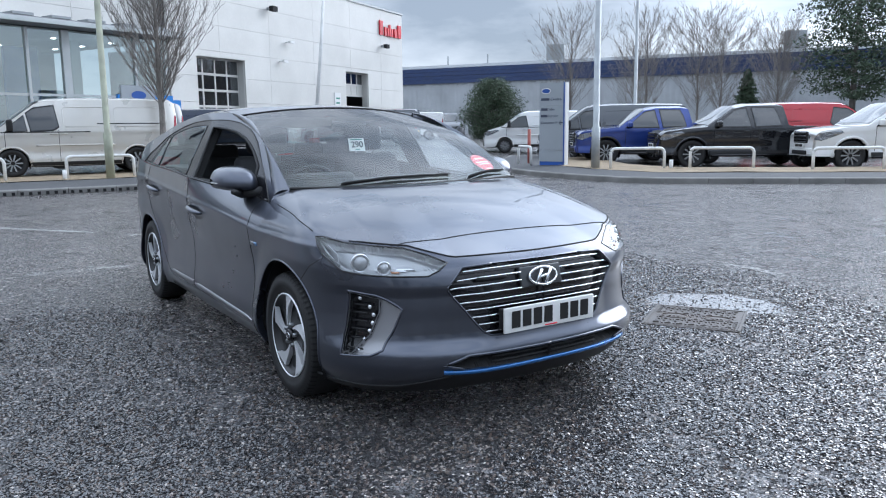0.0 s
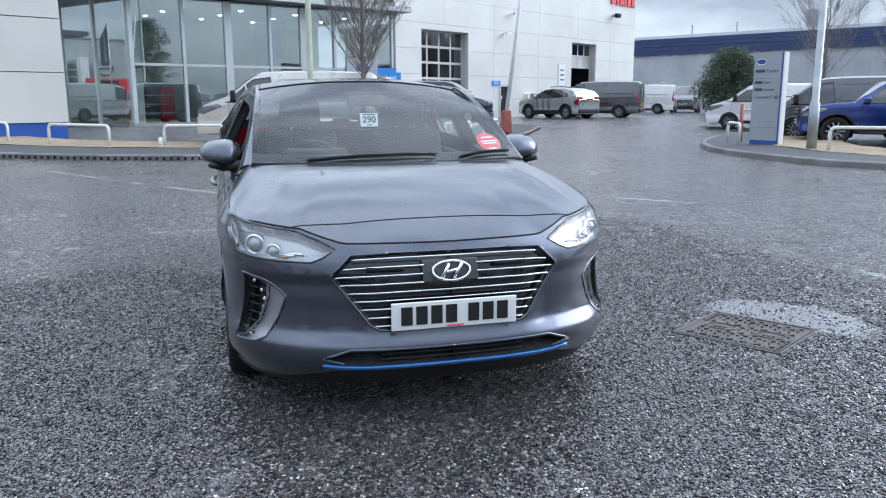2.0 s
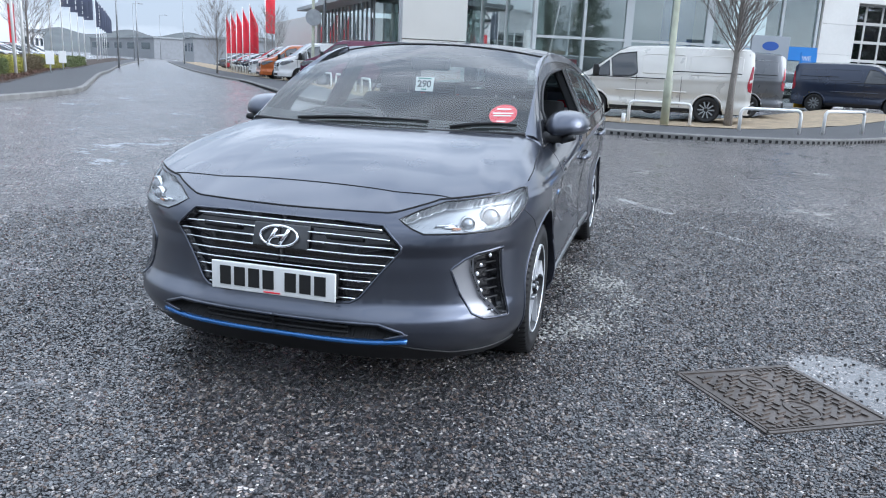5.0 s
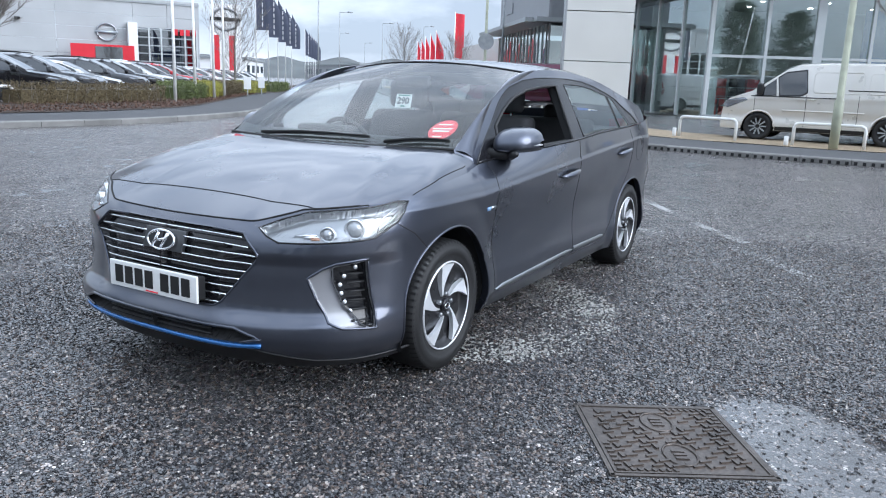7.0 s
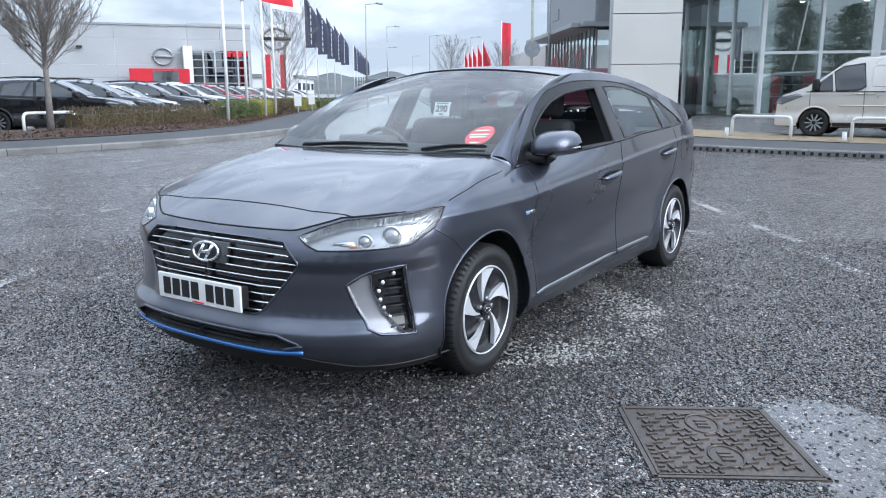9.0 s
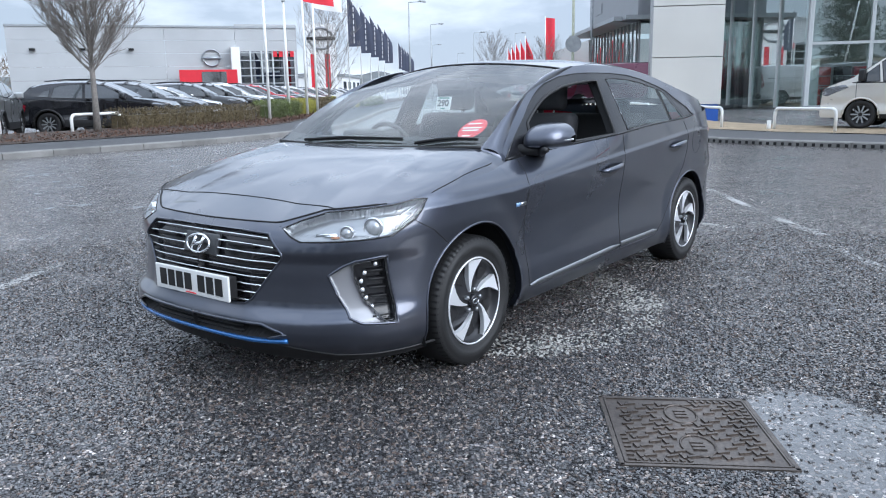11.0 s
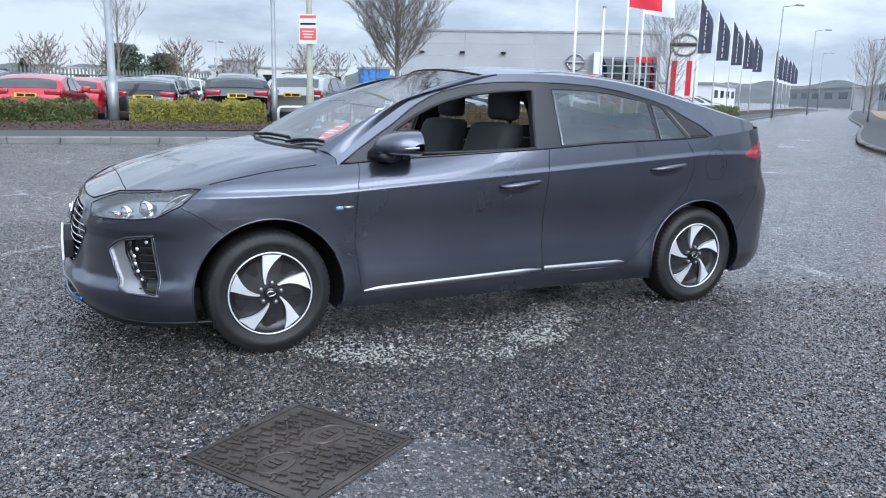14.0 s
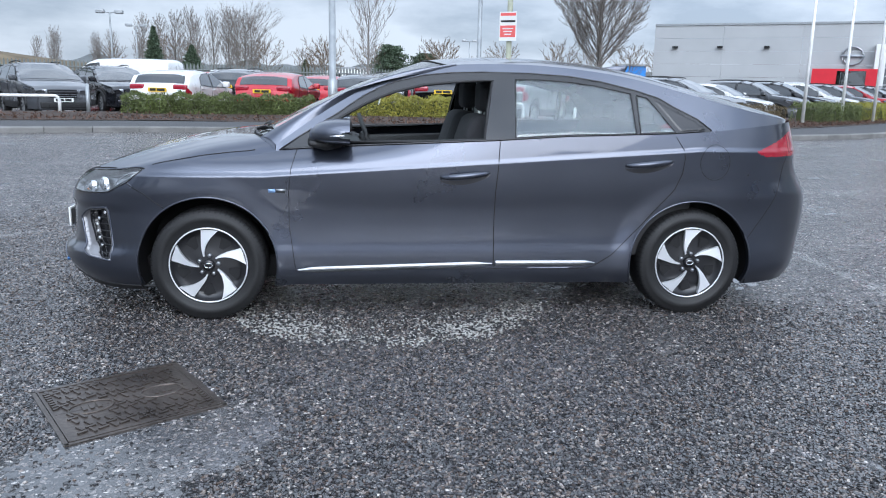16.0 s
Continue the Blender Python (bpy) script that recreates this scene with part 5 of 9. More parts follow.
# wheels
for cx, cz in ((1.345, 0.305), (-1.345, 0.305)):
    for side in (1, -1):
        wh = new("wheel")
        wh.parent = car
        wh.matrix_local = pose(cx, side * 0.79, cz, 0, 0, 0 if side > 0 else 180)
        tyre = lathe("tyre", [(0.205, -0.10), (0.25, -0.112), (0.288, -0.108), (0.303, -0.09), (0.305, -0.05), (0.3055, 0.0), (0.305, 0.04), (0.303, 0.068), (0.296, 0.085), (0.284, 0.094), (0.272, 0.0945), (0.270, 0.097), (0.240, 0.0985), (0.238, 0.0965), (0.222, 0.094), (0.206, 0.086), (0.200, 0.075), (0.198, -0.09)], M_TYRE, wh, seg=96)
        vs, fs = [], []
        for k in range(66):
            for lo, hi, r0, r1, sk in ((0.062, 0.092, 0.3035, 0.2955, 0.0),):
                a0, a1 = 2 * math.pi * (k + sk) / 66, 2 * math.pi * (k + sk + 0.30) / 66
                b0 = len(vs)
                for a in (a0, a1):
                    for y, r in ((lo, r0 + 0.0022), (hi, r1 + 0.0022), (hi + 0.004, r1 - 0.009)):
                        vs.append((r * math.cos(a), y, r * math.sin(a)))
                fs += [(b0, b0 + 1, b0 + 4, b0 + 3), (b0 + 1, b0 + 2, b0 + 5, b0 + 4)]
        part("shoulder_tread", vs, fs, M_BLACK, tyre, "", False)
        rim = lathe("rim", [(0.204, 0.080), (0.206, 0.090), (0.200, 0.092), (0.194, 0.086), (0.192, 0.060), (0.150, 0.052), (0.07, 0.066), (0.035, 0.072), (0.001, 0.072)], M_RIMBLACK, wh, seg=72, label="black and silver alloy wheel")
        lathe("rim_edge", [(0.2065, 0.088), (0.2050, 0.0935), (0.2005, 0.0945), (0.1985, 0.0905)], M_ALLOY, rim, seg=72)
        for k in range(5):
            a0 = 2 * math.pi * k / 5 + 0.35
            vs, n = [], 8
            for i in range(n + 1):
                t = i / n
                r = 0.052 + 0.145 * t
                sweep = -0.50 * (1 - t) ** 1.2
                wlead, wtrail = 0.06 + 0.20 * t**0.9, -0.06 - 0.16 * t**1.6
                zf = 0.082 + 0.008 * t
                for w_, zz in ((wlead, zf - 0.022), (wlead, zf), (wtrail, zf - 0.010 * t), (wtrail, zf - 0.030)):
                    a = a0 + sweep + w_
                    vs.append((r * math.cos(a), zz, r * math.sin(a)))
            fs = [(4 * i + j, 4 * i + j + 1, 4 * i + j + 5, 4 * i + j + 4) for i in range(n) for j in range(3)] + [(0, 3, 2, 1), (4 * n, 4 * n + 1, 4 * n + 2, 4 * n + 3)]
            part("spoke", vs, fs, M_ALLOY, rim, "machined silver spoke", smooth=False)
            # dark slot between the spokes
            am = a0 + 0.62
            slot = [(r * math.cos(am + d), 0.0585 + 0.004, r * math.sin(am + d)) for r, d in ((0.105, -0.12), (0.16, -0.22), (0.172, 0.05), (0.165, 0.20), (0.11, 0.10))]
            part("vent", slot, [(0, 1, 2, 3, 4)], M_BLACK, rim, smooth=False)
            an = a0 + 0.1
            lathe("wheel_nut", [(0.011, 0.06), (0.011, 0.084), (0.008, 0.088), (0.001, 0.088)], M_CHROMESATIN, rim, (0.052 * math.cos(an), 0, 0.052 * math.sin(an)), 8)
        lathe("hub_cap", [(0.031, 0.07), (0.031, 0.088), (0.027, 0.092), (0.001, 0.093)], M_GLOSSBLACK, rim, seg=24)
        tube("hub_emblem", [(0.021 * math.cos(a), 0.0935, 0.012 * math.sin(a)) for a in np.linspace(0, 2 * math.pi, 17)[:-1]], 0.002, M_CHROME, rim, 5, closed=True)
        # wheel housing
        prof = [(0.372 * math.cos(a), 0.372 * math.sin(a)) for a in np.linspace(-0.35, math.pi + 0.35, 24)]
        vs = [(cx + x, side * yy, 0.305 + z) for x, z in prof for yy in (0.02, 0.865)]
        part("wheel_housing", vs, [(2 * i, 2 * i + 2, 2 * i + 3, 2 * i + 1) for i in range(23)], M_BLACK, car)
        part("housing_wall", [(cx + x, side * 0.46, 0.305 + z) for x, z in prof], [tuple(range(24))], M_BLACK, car, "", False)
# arch edge returns
for side, wing in ((1, wings[0]), (-1, wings[1])):
    for cx, cz, r in ((1.345, 0.31, 0.365), (-1.335, 0.30, 0.362)):
        arc = [(cx + r * math.cos(a), cz + r * math.sin(a)) for a in np.linspace(-0.33, math.pi + 0.33, 50)]
        vs = []
        for x, z in arc:
            p = on_shell(fx(x, z), z, 0.0, side)
            vs += [p, p + Vector((0, -0.035 * side, 0))]
        tube("arch_lip", vs[::2], 0.0055, M_PAINT, wing, 6)
        part("arch_edge", vs, [(2 * i, 2 * i + 2, 2 * i + 3, 2 * i + 1) for i in range(49)], M_PAINT, wing)
# underbody
rounded_box("underbody", (4.0, 1.30, 0.12), (0, 0, 0.245), 0.02, M_BLACK, car)
rounded_box("sill_floor", (1.75, 1.66, 0.05), (0, 0, 0.225), 0.01, M_BLACK, car)

# cabin
cabin = rounded_box("dashboard", (0.42, 1.34, 0.22), (0.86, 0, 0.865), 0.06, M_DASH, car, "black dashboard", lambda x, y, z: (x - 0.18 * (y / 0.7) ** 2, y, z + 0.05 * (x / 0.2)))
rounded_box("instrument_hood", (0.16, 0.36, 0.09), (0.66, -0.36, 0.99), 0.035, M_DASH, cabin)
rounded_box("console", (1.0, 0.24, 0.30), (0.25, 0, 0.48), 0.03, M_DASH, cabin)
wheel_pts = [(0.47 + 0.06 * math.sin(a), -0.36 + 0.18 * math.cos(a), 0.90 + 0.165 * math.sin(a)) for a in np.linspace(0, 2 * math.pi, 33)[:-1]]
sw = tube("steering_wheel", wheel_pts, 0.015, M_DASH, car, 8, closed=True)
for dy, dz in ((0.17, 0), (-0.17, 0), (0, -0.16)):
    tube("steering_spoke", [(0.50, -0.36, 0.90), (0.47 + 0.36 * dz, -0.36 + dy, 0.90 + dz)], 0.016, M_DASH, sw, 6)
rounded_box("airbag_cover", (0.06, 0.13, 0.11), (0.50, -0.36, 0.90), 0.03, M_DASH, sw)


def seat(x, y, w):
    st = rounded_box("car_seat", (0.52, w, 0.18), (x + 0.22, y, 0.48), 0.06, M_SEAT, car, "black cloth seat")
    rounded_box("seat_back", (0.15, w, 0.62), (x - 0.10, y, 0.80), 0.06, M_SEAT, st, "", lambda a, b, c: (a - 0.32 * c, b * (1 - 0.25 * max(c, 0)), c))
    rounded_box("headrest", (0.10, 0.27, 0.18), (x - 0.235, y, 1.215), 0.045, M_SEAT, st)
    for d in (-0.06, 0.06):
        tube("headrest_post", [(x - 0.21, y + d, 1.06), (x - 0.235, y + d, 1.18)], 0.006, M_CHROMESATIN, st, 6)


seat(0.02, 0.36, 0.50)
seat(0.02, -0.36, 0.50)
bench = rounded_box("rear_bench", (0.50, 1.25, 0.18), (-0.72, 0, 0.50), 0.05, M_SEAT, car, "black cloth rear bench")
rounded_box("bench_back", (0.15, 1.25, 0.55), (-1.06, 0, 0.80), 0.05, M_SEAT, bench, "", lambda a, b, c: (a - 0.4 * c, b, c))
for y in (-0.36, 0.36):
    rounded_box("headrest", (0.09, 0.25, 0.14), (-1.19, y, 1.10), 0.04, M_SEAT, bench)
rounded_box("parcel_shelf", (0.75, 1.2, 0.03), (-1.62, 0, 0.98), 0.01, M_DASH, car)
rounded_box("load_floor", (1.0, 1.2, 0.30), (-1.5, 0, 0.55), 0.03, M_DASH, car)
rounded_box("headlining", (1.15, 0.95, 0.02), (-0.72, 0, 1.352), 0.005, M_LINING, car, "pale grey headlining", lambda a, b, c: (a, b, c - 0.14 * max(-a - 0.2, 0)))
rounded_box("rear_view_mirror", (0.03, 0.24, 0.07), (0.30, 0, 1.30), 0.02, M_BLACK, car)
for side in (1, -1):
    rounded_box("door_card", (2.2, 0.05, 0.62), (-0.25, side * 0.79, 0.62), 0.02, M_DASH, car, "", lambda a, b, c: (a, b, c + 0.03 * (-a)))
    rounded_box("centre_pillar", (0.14, 0.04, 0.40), (-0.245, side * 0.742, 1.16), 0.015, M_BLACK, car, "", lambda a, b, c: (a - 0.05 * c, b - side * 0.5 * c, c))
# price card and round sticker
card = rounded_box("number_card", (0.004, 0.108, 0.080), (0.40, 0.0, 1.185), 0.0, M_CARD, None, "", lambda a, b, c: (a - 0.3 * c, b, c))
tagged(card, "white card with a large number hanging behind the windscreen", "card")
card.matrix_local = pose(0, 0.015, 0)
txt = bpy.data.curves.new("card_number", "FONT")
txt.body, txt.size, txt.align_x, txt.align_y, txt.extrude, txt.offset = "290", 0.056, "CENTER", "CENTER", 0.0006, 0.0012
tob = new("card_number", txt)
txt.materials.append(M_BLACKINK)
tob.parent = card
tob.matrix_local = pose(0.4055, 0.0, 1.185, 73, 0, 90)
for z, m in ((0.032, M_GREENINK), (-0.030, M_GREENINK)):
    rounded_box("card_band", (0.002, 0.08 if z > 0 else 0.03, 0.008), (0.4035 - 0.3 * z, 0, 1.185 + z), 0, m, card)
stk = [Vector(screen(np.asarray(0.82 + 0.095 * math.cos(a)), np.asarray(0.165 + 0.082 * math.sin(a)))) + Vector((-0.004, 0.0, -0.005)) for a in np.linspace(0, 2 * math.pi, 33)[:-1]]
stk = [p + Vector((0, 0.015, 0)) for p in stk]
sticker = part("round_sticker", stk, [tuple(range(32))], M_REDINK, None, smooth=False)
tagged(sticker, "round red sticker inside the windscreen with white writing", "sticker")
for dr, w in ((0.20, 0.05), (0.165, 0.07), (0.145, 0.06), (0.10, 0.03)):
    q = [Vector(screen(np.asarray(0.82 + dx), np.asarray(dr + dz))) + Vector((0.0, 0.015, -0.001)) for dx, dz in ((-w, -0.004), (w, -0.004), (w, 0.006), (-w, 0.006))]
    part("sticker_bar", q, [(0, 1, 2, 3)], M_CARD, sticker, smooth=False)


# ---- buildings ----
def frame_of(p, q):
    """Axes of a wall from p to q: along, outward (towards the forecourt), length."""
    p, q = Vector((*p, 0)), Vector((*q, 0))
    d = (q - p).normalized()
    n = Vector((d.y, -d.x, 0))
    return p, d, n if n.dot(p + q) < 0 else -n, (q - p).length


def slab(name, fr, s0, s1, z0, z1, o0, o1, material, parent=None, label="", bevel=0.0):
    """A block on a wall: s along, z up, o outward."""
    p, d, n, _ = fr
    v = [p + d * s + n * o + Vector((0, 0, z)) for s in (s0, s1) for o in (o0, o1) for z in (z0, z1)]
    f = [(0, 1, 3, 2), (4, 6, 7, 5), (0, 4, 5, 1), (2, 3, 7, 6), (0, 2, 6, 4), (1, 5, 7, 3)]
    return part(name, v, f, material, parent, label, False)


def cladding(fr, parent, bands, bays, openings, material, thick=0.12, gap=0.011):
    """Wall panels between band heights and bay ends, left out or trimmed at openings (s0, s1, z0, z1)."""
    for s0, s1 in zip(bays, bays[1:]):
        for z0, z1 in zip(bands, bands[1:]):
            spans = [(s0 + gap / 2, s1 - gap / 2, z0 + gap / 2, z1 - gap / 2)]
            for a, b, c, d in openings:
                nxt = []
                for e, f, g, h in spans:
                    if b <= e or a >= f or d <= g or c >= h:
                        nxt.append((e, f, g, h))
                        continue
                    if a > e:
                        nxt.append((e, a, g, h))
                    if b < f:
                        nxt.append((b, f, g, h))
                    if c > g:
                        nxt.append((max(a, e), min(b, f), g, c))
                    if d < h:
                        nxt.append((max(a, e), min(b, f), d, h))
                spans = nxt
            for e, f, g, h in spans:
                if f - e > 0.05 and h - g > 0.05:
                    slab("panel", fr, e, f, g, h, -thick, 0, material, parent)


# white service building with two vehicle doors
W0 = (-32.5, 7.3)
W1 = (-45.8, 27.5)
fw = frame_of(W1, W0)
LW = fw[3]
wb = tagged(new("service_building"), "white panelled workshop building with two tall vehicle doors", "building")
D1 = (LW - 5.55, LW - 1.85, 0.0, 4.75)
D2 = (LW - 18.9, LW - 15.9, 0.0, 4.8)
cladding(fw, wb, [-0.3, 1.3, 2.55, 3.8, 5.05, 6.3, 7.55, 9.25], [0, 3.4, 7.6, 12.0, 16.4, 20.6, LW], [D1, D2], M_WHITE)
slab("coping", fw, -0.1, LW + 0.1, 9.25, 9.37, -0.4, 0.06, M_FRAME, wb)
slab("roof", fw, 0.0, LW, 8.9, 9.0, -24, -0.2, M_GREYCLAD, wb)
fe = frame_of((W1[0] - 18.0, W1[1] - 11.9), W1)
cladding(fe, wb, [-0.3, 1.3, 2.55, 3.8, 5.05, 6.3, 7.55, 9.25], [0, 7, 14, fe[3] - 0.12], [], M_WHITE)
for (s0, s1, z0, z1), shut in ((D1, True), (D2, False)):
    for a, b in ((s0, s0 + 0.02), (s1 - 0.02, s1)):
        slab("door_jamb", fw, a, b, z0, z1, -0.5, -0.11, M_FIN, wb)
    slab("door_head", fw, s0, s1, z1 - 0.02, z1, -0.5, -0.11, M_FIN, wb)
    rows = 6
    low = 0.0 if shut else z1 - 1.55
    hgt = (z1 - low) / (rows if shut else 2)
    dr = slab("door_frame", fw, s0, s1, low, low + 0.12, -0.53, -0.47, M_FIN, wb, "sectional door with glazed panels")
    for k in range(1, (rows if shut else 2) + 1):
        slab("door_rail", fw, s0, s1, low + hgt * k - 0.07, low + hgt * k + 0.05, -0.53, -0.47, M_FIN, dr)
    for k in range(5):
        s = s0 + (s1 - s0) * k / 4
        slab("door_stile", fw, s - 0.05, s + 0.05, low, z1, -0.535, -0.475, M_FIN, dr)
    for k in range(rows if shut else 2):
        for j in range(4):
            a, b = s0 + (s1 - s0) * j / 4 + 0.05, s0 + (s1 - s0) * (j + 1) / 4 - 0.05
            solid = (not shut and k == 0)
            slab("door_pane", fw, a, b, low + hgt * k + 0.05, low + hgt * (k + 1) - 0.07, -0.51, -0.50, M_FIN if solid else M_PANE, dr)
    slab("dark_interior", fw, s0 - 0.6, s1 + 0.6, -0.3, z1 + 0.3, -5.0, -4.9, M_DARKROOM, wb)
    for a in (s0 - 0.6, s1 + 0.5):
        slab("dark_interior", fw, a, a + 0.1, -0.3, z1 + 0.3, -4.9, -0.54, M_DARKROOM, wb)
    slab("dark_interior", fw, s0 - 0.6, s1 + 0.6, z1 + 0.2, z1 + 0.3, -4.9, -0.54, M_DARKROOM, wb)
# red letters stand-in, floodlights, cameras, pipes, notices
for k, (a, h) in enumerate(((0.0, 0.95), (0.55, 0.6), (0.95, 0.55), (1.25, 0.8), (1.55, 0.55), (2.2, 0.6), (2.6, 0.9), (2.85, 0.9))):
    s = 0.45 + (3.15 - a - 0.3) - 0.1
    slab("sign_letter", fw, s, s + (0.42 if k in (0, 5) else 0.24), 7.55, 7.55 + h, 0.02, 0.12, M_RED, wb, "red raised sign letter")


def floodlight(s, z):
    ob = tagged(new("wall_floodlight"), "dark floodlight on the white wall", "floodlight")
    slab("bracket", fw, s - 0.04, s + 0.04, z - 0.05, z + 0.1, 0, 0.35, M_FRAME, ob)
    slab("lamp_head", fw, s - 0.22, s + 0.22, z - 0.12, z + 0.14, 0.3, 0.55, M_BLACK, ob)


floodlight(LW - 7.7, 7.6)
floodlight(3.3, 6.75)
for s, z in ((LW - 8.6, 4.9), (LW - 9.3, 6.0)):
    cm_ = tagged(new("security_camera"), "white security camera on the wall", "camera")
    slab("bracket", fw, s - 0.04, s + 0.04, z - 0.04, z + 0.04, 0, 0.3, M_SIGNWHITE, cm_)
    slab("camera_body", fw, s - 0.3, s + 0.1, z - 0.06, z + 0.08, 0.25, 0.42, M_SIGNWHITE, cm_)
pd_ = slab("staff_door", fw, LW - 9.2, LW - 8.3, 0, 2.15, 0.0, 0.05, M_FRAMELIGHT, None)
tagged(pd_, "pale glazed staff door in the white wall", "door")
slab("door_glass", fw, LW - 9.08, LW - 8.42, 0.25, 2.0, 0.05, 0.055, M_PANE, pd_)
for s, w, z0, z1, m_, lab in ((LW - 8.0, 0.75, 2.05, 2.3, M_SIGNBLUE, "small blue notice on the wall"), (LW - 14.75, 0.75, 2.1, 3.4, M_SIGNWHITE, "white and green wall notice"), (LW - 14.8, 0.7, 0.9, 1.75, M_BLUEBASE, "dark blue wall notice"), (LW - 14.1, 0.35, 1.2, 1.7, M_SIGNRED, "small red notice on the wall")):
    ob = tagged(slab("wall_notice", fw, s - w / 2, s + w / 2, z0, z1, 0.0, 0.05, m_), lab, "notice")
    for k in range(3):
        zz = z0 + (z1 - z0) * (0.25 + 0.22 * k)
        slab("notice_bar", fw, s - w * 0.3, s + w * 0.3, zz, zz + (z1 - z0) * 0.08, 0.05, 0.055, M_GREENINK if m_ is M_SIGNWHITE else M_SIGNWHITE, ob)
for s in (LW - 10.3, LW - 12.6):
    tagged(slab("grey_cabinet", fw, s - 0.22, s + 0.22, 0, 1.6, 0.9, 1.2, M_FRAME), "slim grey charging cabinet by the wall", "cabinet")
for s in (LW - 11.7, LW - 11.1):
    ch = tagged(slab("wall_charger", fw, s - 0.22, s + 0.22, 0.75, 1.6, 0.0, 0.25, M_SIGNWHITE), "white electric charger fixed to the wall", "charger")
    slab("charger_face", fw, s - 0.1, s + 0.1, 0.95, 1.4, 0.25, 0.26, M_BLACK, ch)

# glazed showroom
G0, G1 = (-27.45, -4.15), (-32.4, 7.1)
fg = frame_of(G1, G0)
LG = fg[3]
sr = tagged(new("showroom"), "glass-fronted car showroom with grey frames and thin canopy", "showroom")
HG = 5.15
slab("floor_slab", fg, 0, LG + 0.3, -0.1, 0.30, -9, 0.15, M_ROOMFLOOR, sr)
slab("plinth", fg, 0, LG + 0.1, 0.0, 0.42, -0.1, 0.1, M_FRAME, sr)
slab("back_wall", fg, -0.1, LG + 1, 0, HG + 0.2, -9.2, -9.0, M_ROOM, sr)
slab("ceiling", fg, 0, LG, HG + 0.02, HG + 0.12, -9, -0.1, M_ROOM, sr)
slab("canopy", fg, -0.5, LG + 0.9, HG + 0.16, HG + 0.40, -9.2, 0.9, M_DARKCLAD, sr, "thin grey projecting canopy")
slab("canopy_edge", fg, -0.5, LG + 0.9, HG + 0.18, HG + 0.36, 0.9, 0.95, M_FRAMELIGHT, sr)
for k in range(8):
    slab("canopy_fin", fg, 0.5 + k * 1.5, 1.3 + k * 1.5, HG + 0.42, HG + 0.52, 0.2, 0.9, M_FRAME, sr)
posts = [0.0, 1.6, 3.2, 4.8, 6.4, 8.3, 10.2, LG]
for k, s in enumerate(posts):
    w = 0.16 if k in (3, 5) else 0.06
    slab("mullion", fg, s - w, s + w, 0.3, HG + 0.1, -0.12, 0.06, M_FRAMELIGHT, sr)
slab("transom", fg, 0, LG, 2.62, 2.72, -0.1, 0.04, M_FRAMELIGHT, sr)
for a, b in zip(posts, posts[1:]):
    for z0, z1 in ((0.42, 2.62), (2.72, HG + 0.1)):
        g = slab("pane", fg, a + 0.06, b - 0.06, z0, z1, -0.035, -0.02, M_SHOPGLASS, sr)
        g.visible_shadow = False
# return glazing beside the fin wall
fr2 = frame_of(G0, (-34.6, -10.2))
for k in range(5):
    s = fr2[3] * k / 4
    slab("mullion", fr2, s - 0.06, s + 0.06, 0.3, HG + 0.1, -0.1, 0.05, M_FRAMELIGHT, sr)
    if k < 4:
        g = slab("pane", fr2, s + 0.06, fr2[3] * (k + 1) / 4 - 0.06, 0.35, HG + 0.1, -0.03, -0.015, M_SHOPGLASS, sr)
        g.visible_shadow = False
slab("canopy_return", fr2, -1.2, fr2[3], HG + 0.12, HG + 0.42, -0.5, 1.2, M_FRAME, sr)
slab("round_column", fg, LG - 0.45, LG + 0.05, 0.3, HG + 0.1, -0.55, -0.15, M_FRAMELIGHT, sr, "pale corner column")
# white wall over the showroom roof
fu = frame_of(W0, (W0[0] + 11.2, W0[1] - 21.0))
uw = tagged(new("upper_wall"), "white panelled wall above the showroom roof", "wall")
fu2 = (fu[0] - fu[2] * 0.9, fu[1], fu[2], 15.0)
cladding(fu2, uw, [HG + 0.4, 6.3, 7.55, 9.25], [-0.3, 4.2, 8.6, 13.0, 15.0], [], M_WHITE)
slab("coping", fu2, -0.3, 15.0, 9.25, 9.37, -0.3, 0.06, M_FRAME, uw)
slab("roof_deck", fu2, -0.3, 15.0, 8.9, 9.0, -14, -0.15, M_GREYCLAD, uw)
# showroom contents: blue wall, dark banners, desks, ring on the wall
tagged(slab("blue_feature_wall", fg, 3.6, 5.1, 0.31, 4.9, -4.3, -4.1, M_BLUEBASE), "tall dark blue feature wall inside the showroom", "partition")
tagged(slab("white_column", fg, 2.5, 2.9, 0.31, HG, -3.0, -2.6, M_SIGNWHITE), "white column inside the showroom", "column")
tagged(slab("blue_counter_sign", fg, 0.2, 3.0, 2.2, 2.75, 0.5, 0.62, M_SIGNBLUE), "blue fascia sign outside the showroom", "sign")
for s, c in ((9.6, M_BLACK), (8.9, M_RED), (10.4, M_SIGNRED)):
    ob = tagged(slab("display_stand", fg, s, s + 0.6, 0.31, 1.9, -5.2, -4.8, c), "display stand inside the showroom", "display stand")
    for k in range(3):
        slab("shelf", fg, s - 0.02, s + 0.62, 0.7 + 0.4 * k, 0.74 + 0.4 * k, -5.3, -4.75, M_FRAMELIGHT, ob)
for k in range(4):
    for j in range(3):
        dl = tagged(slab("downlight", fg, 1.2 + 2.7 * k, 1.35 + 2.7 * k, HG - 0.01, HG + 0.02, -2.2 - 2.2 * j, -2.05 - 2.2 * j, M_LIT), "small lit ceiling downlight", "downlight", "showroom downlights")
tbl = tagged(new("round_table"), "small round showroom table", "table")
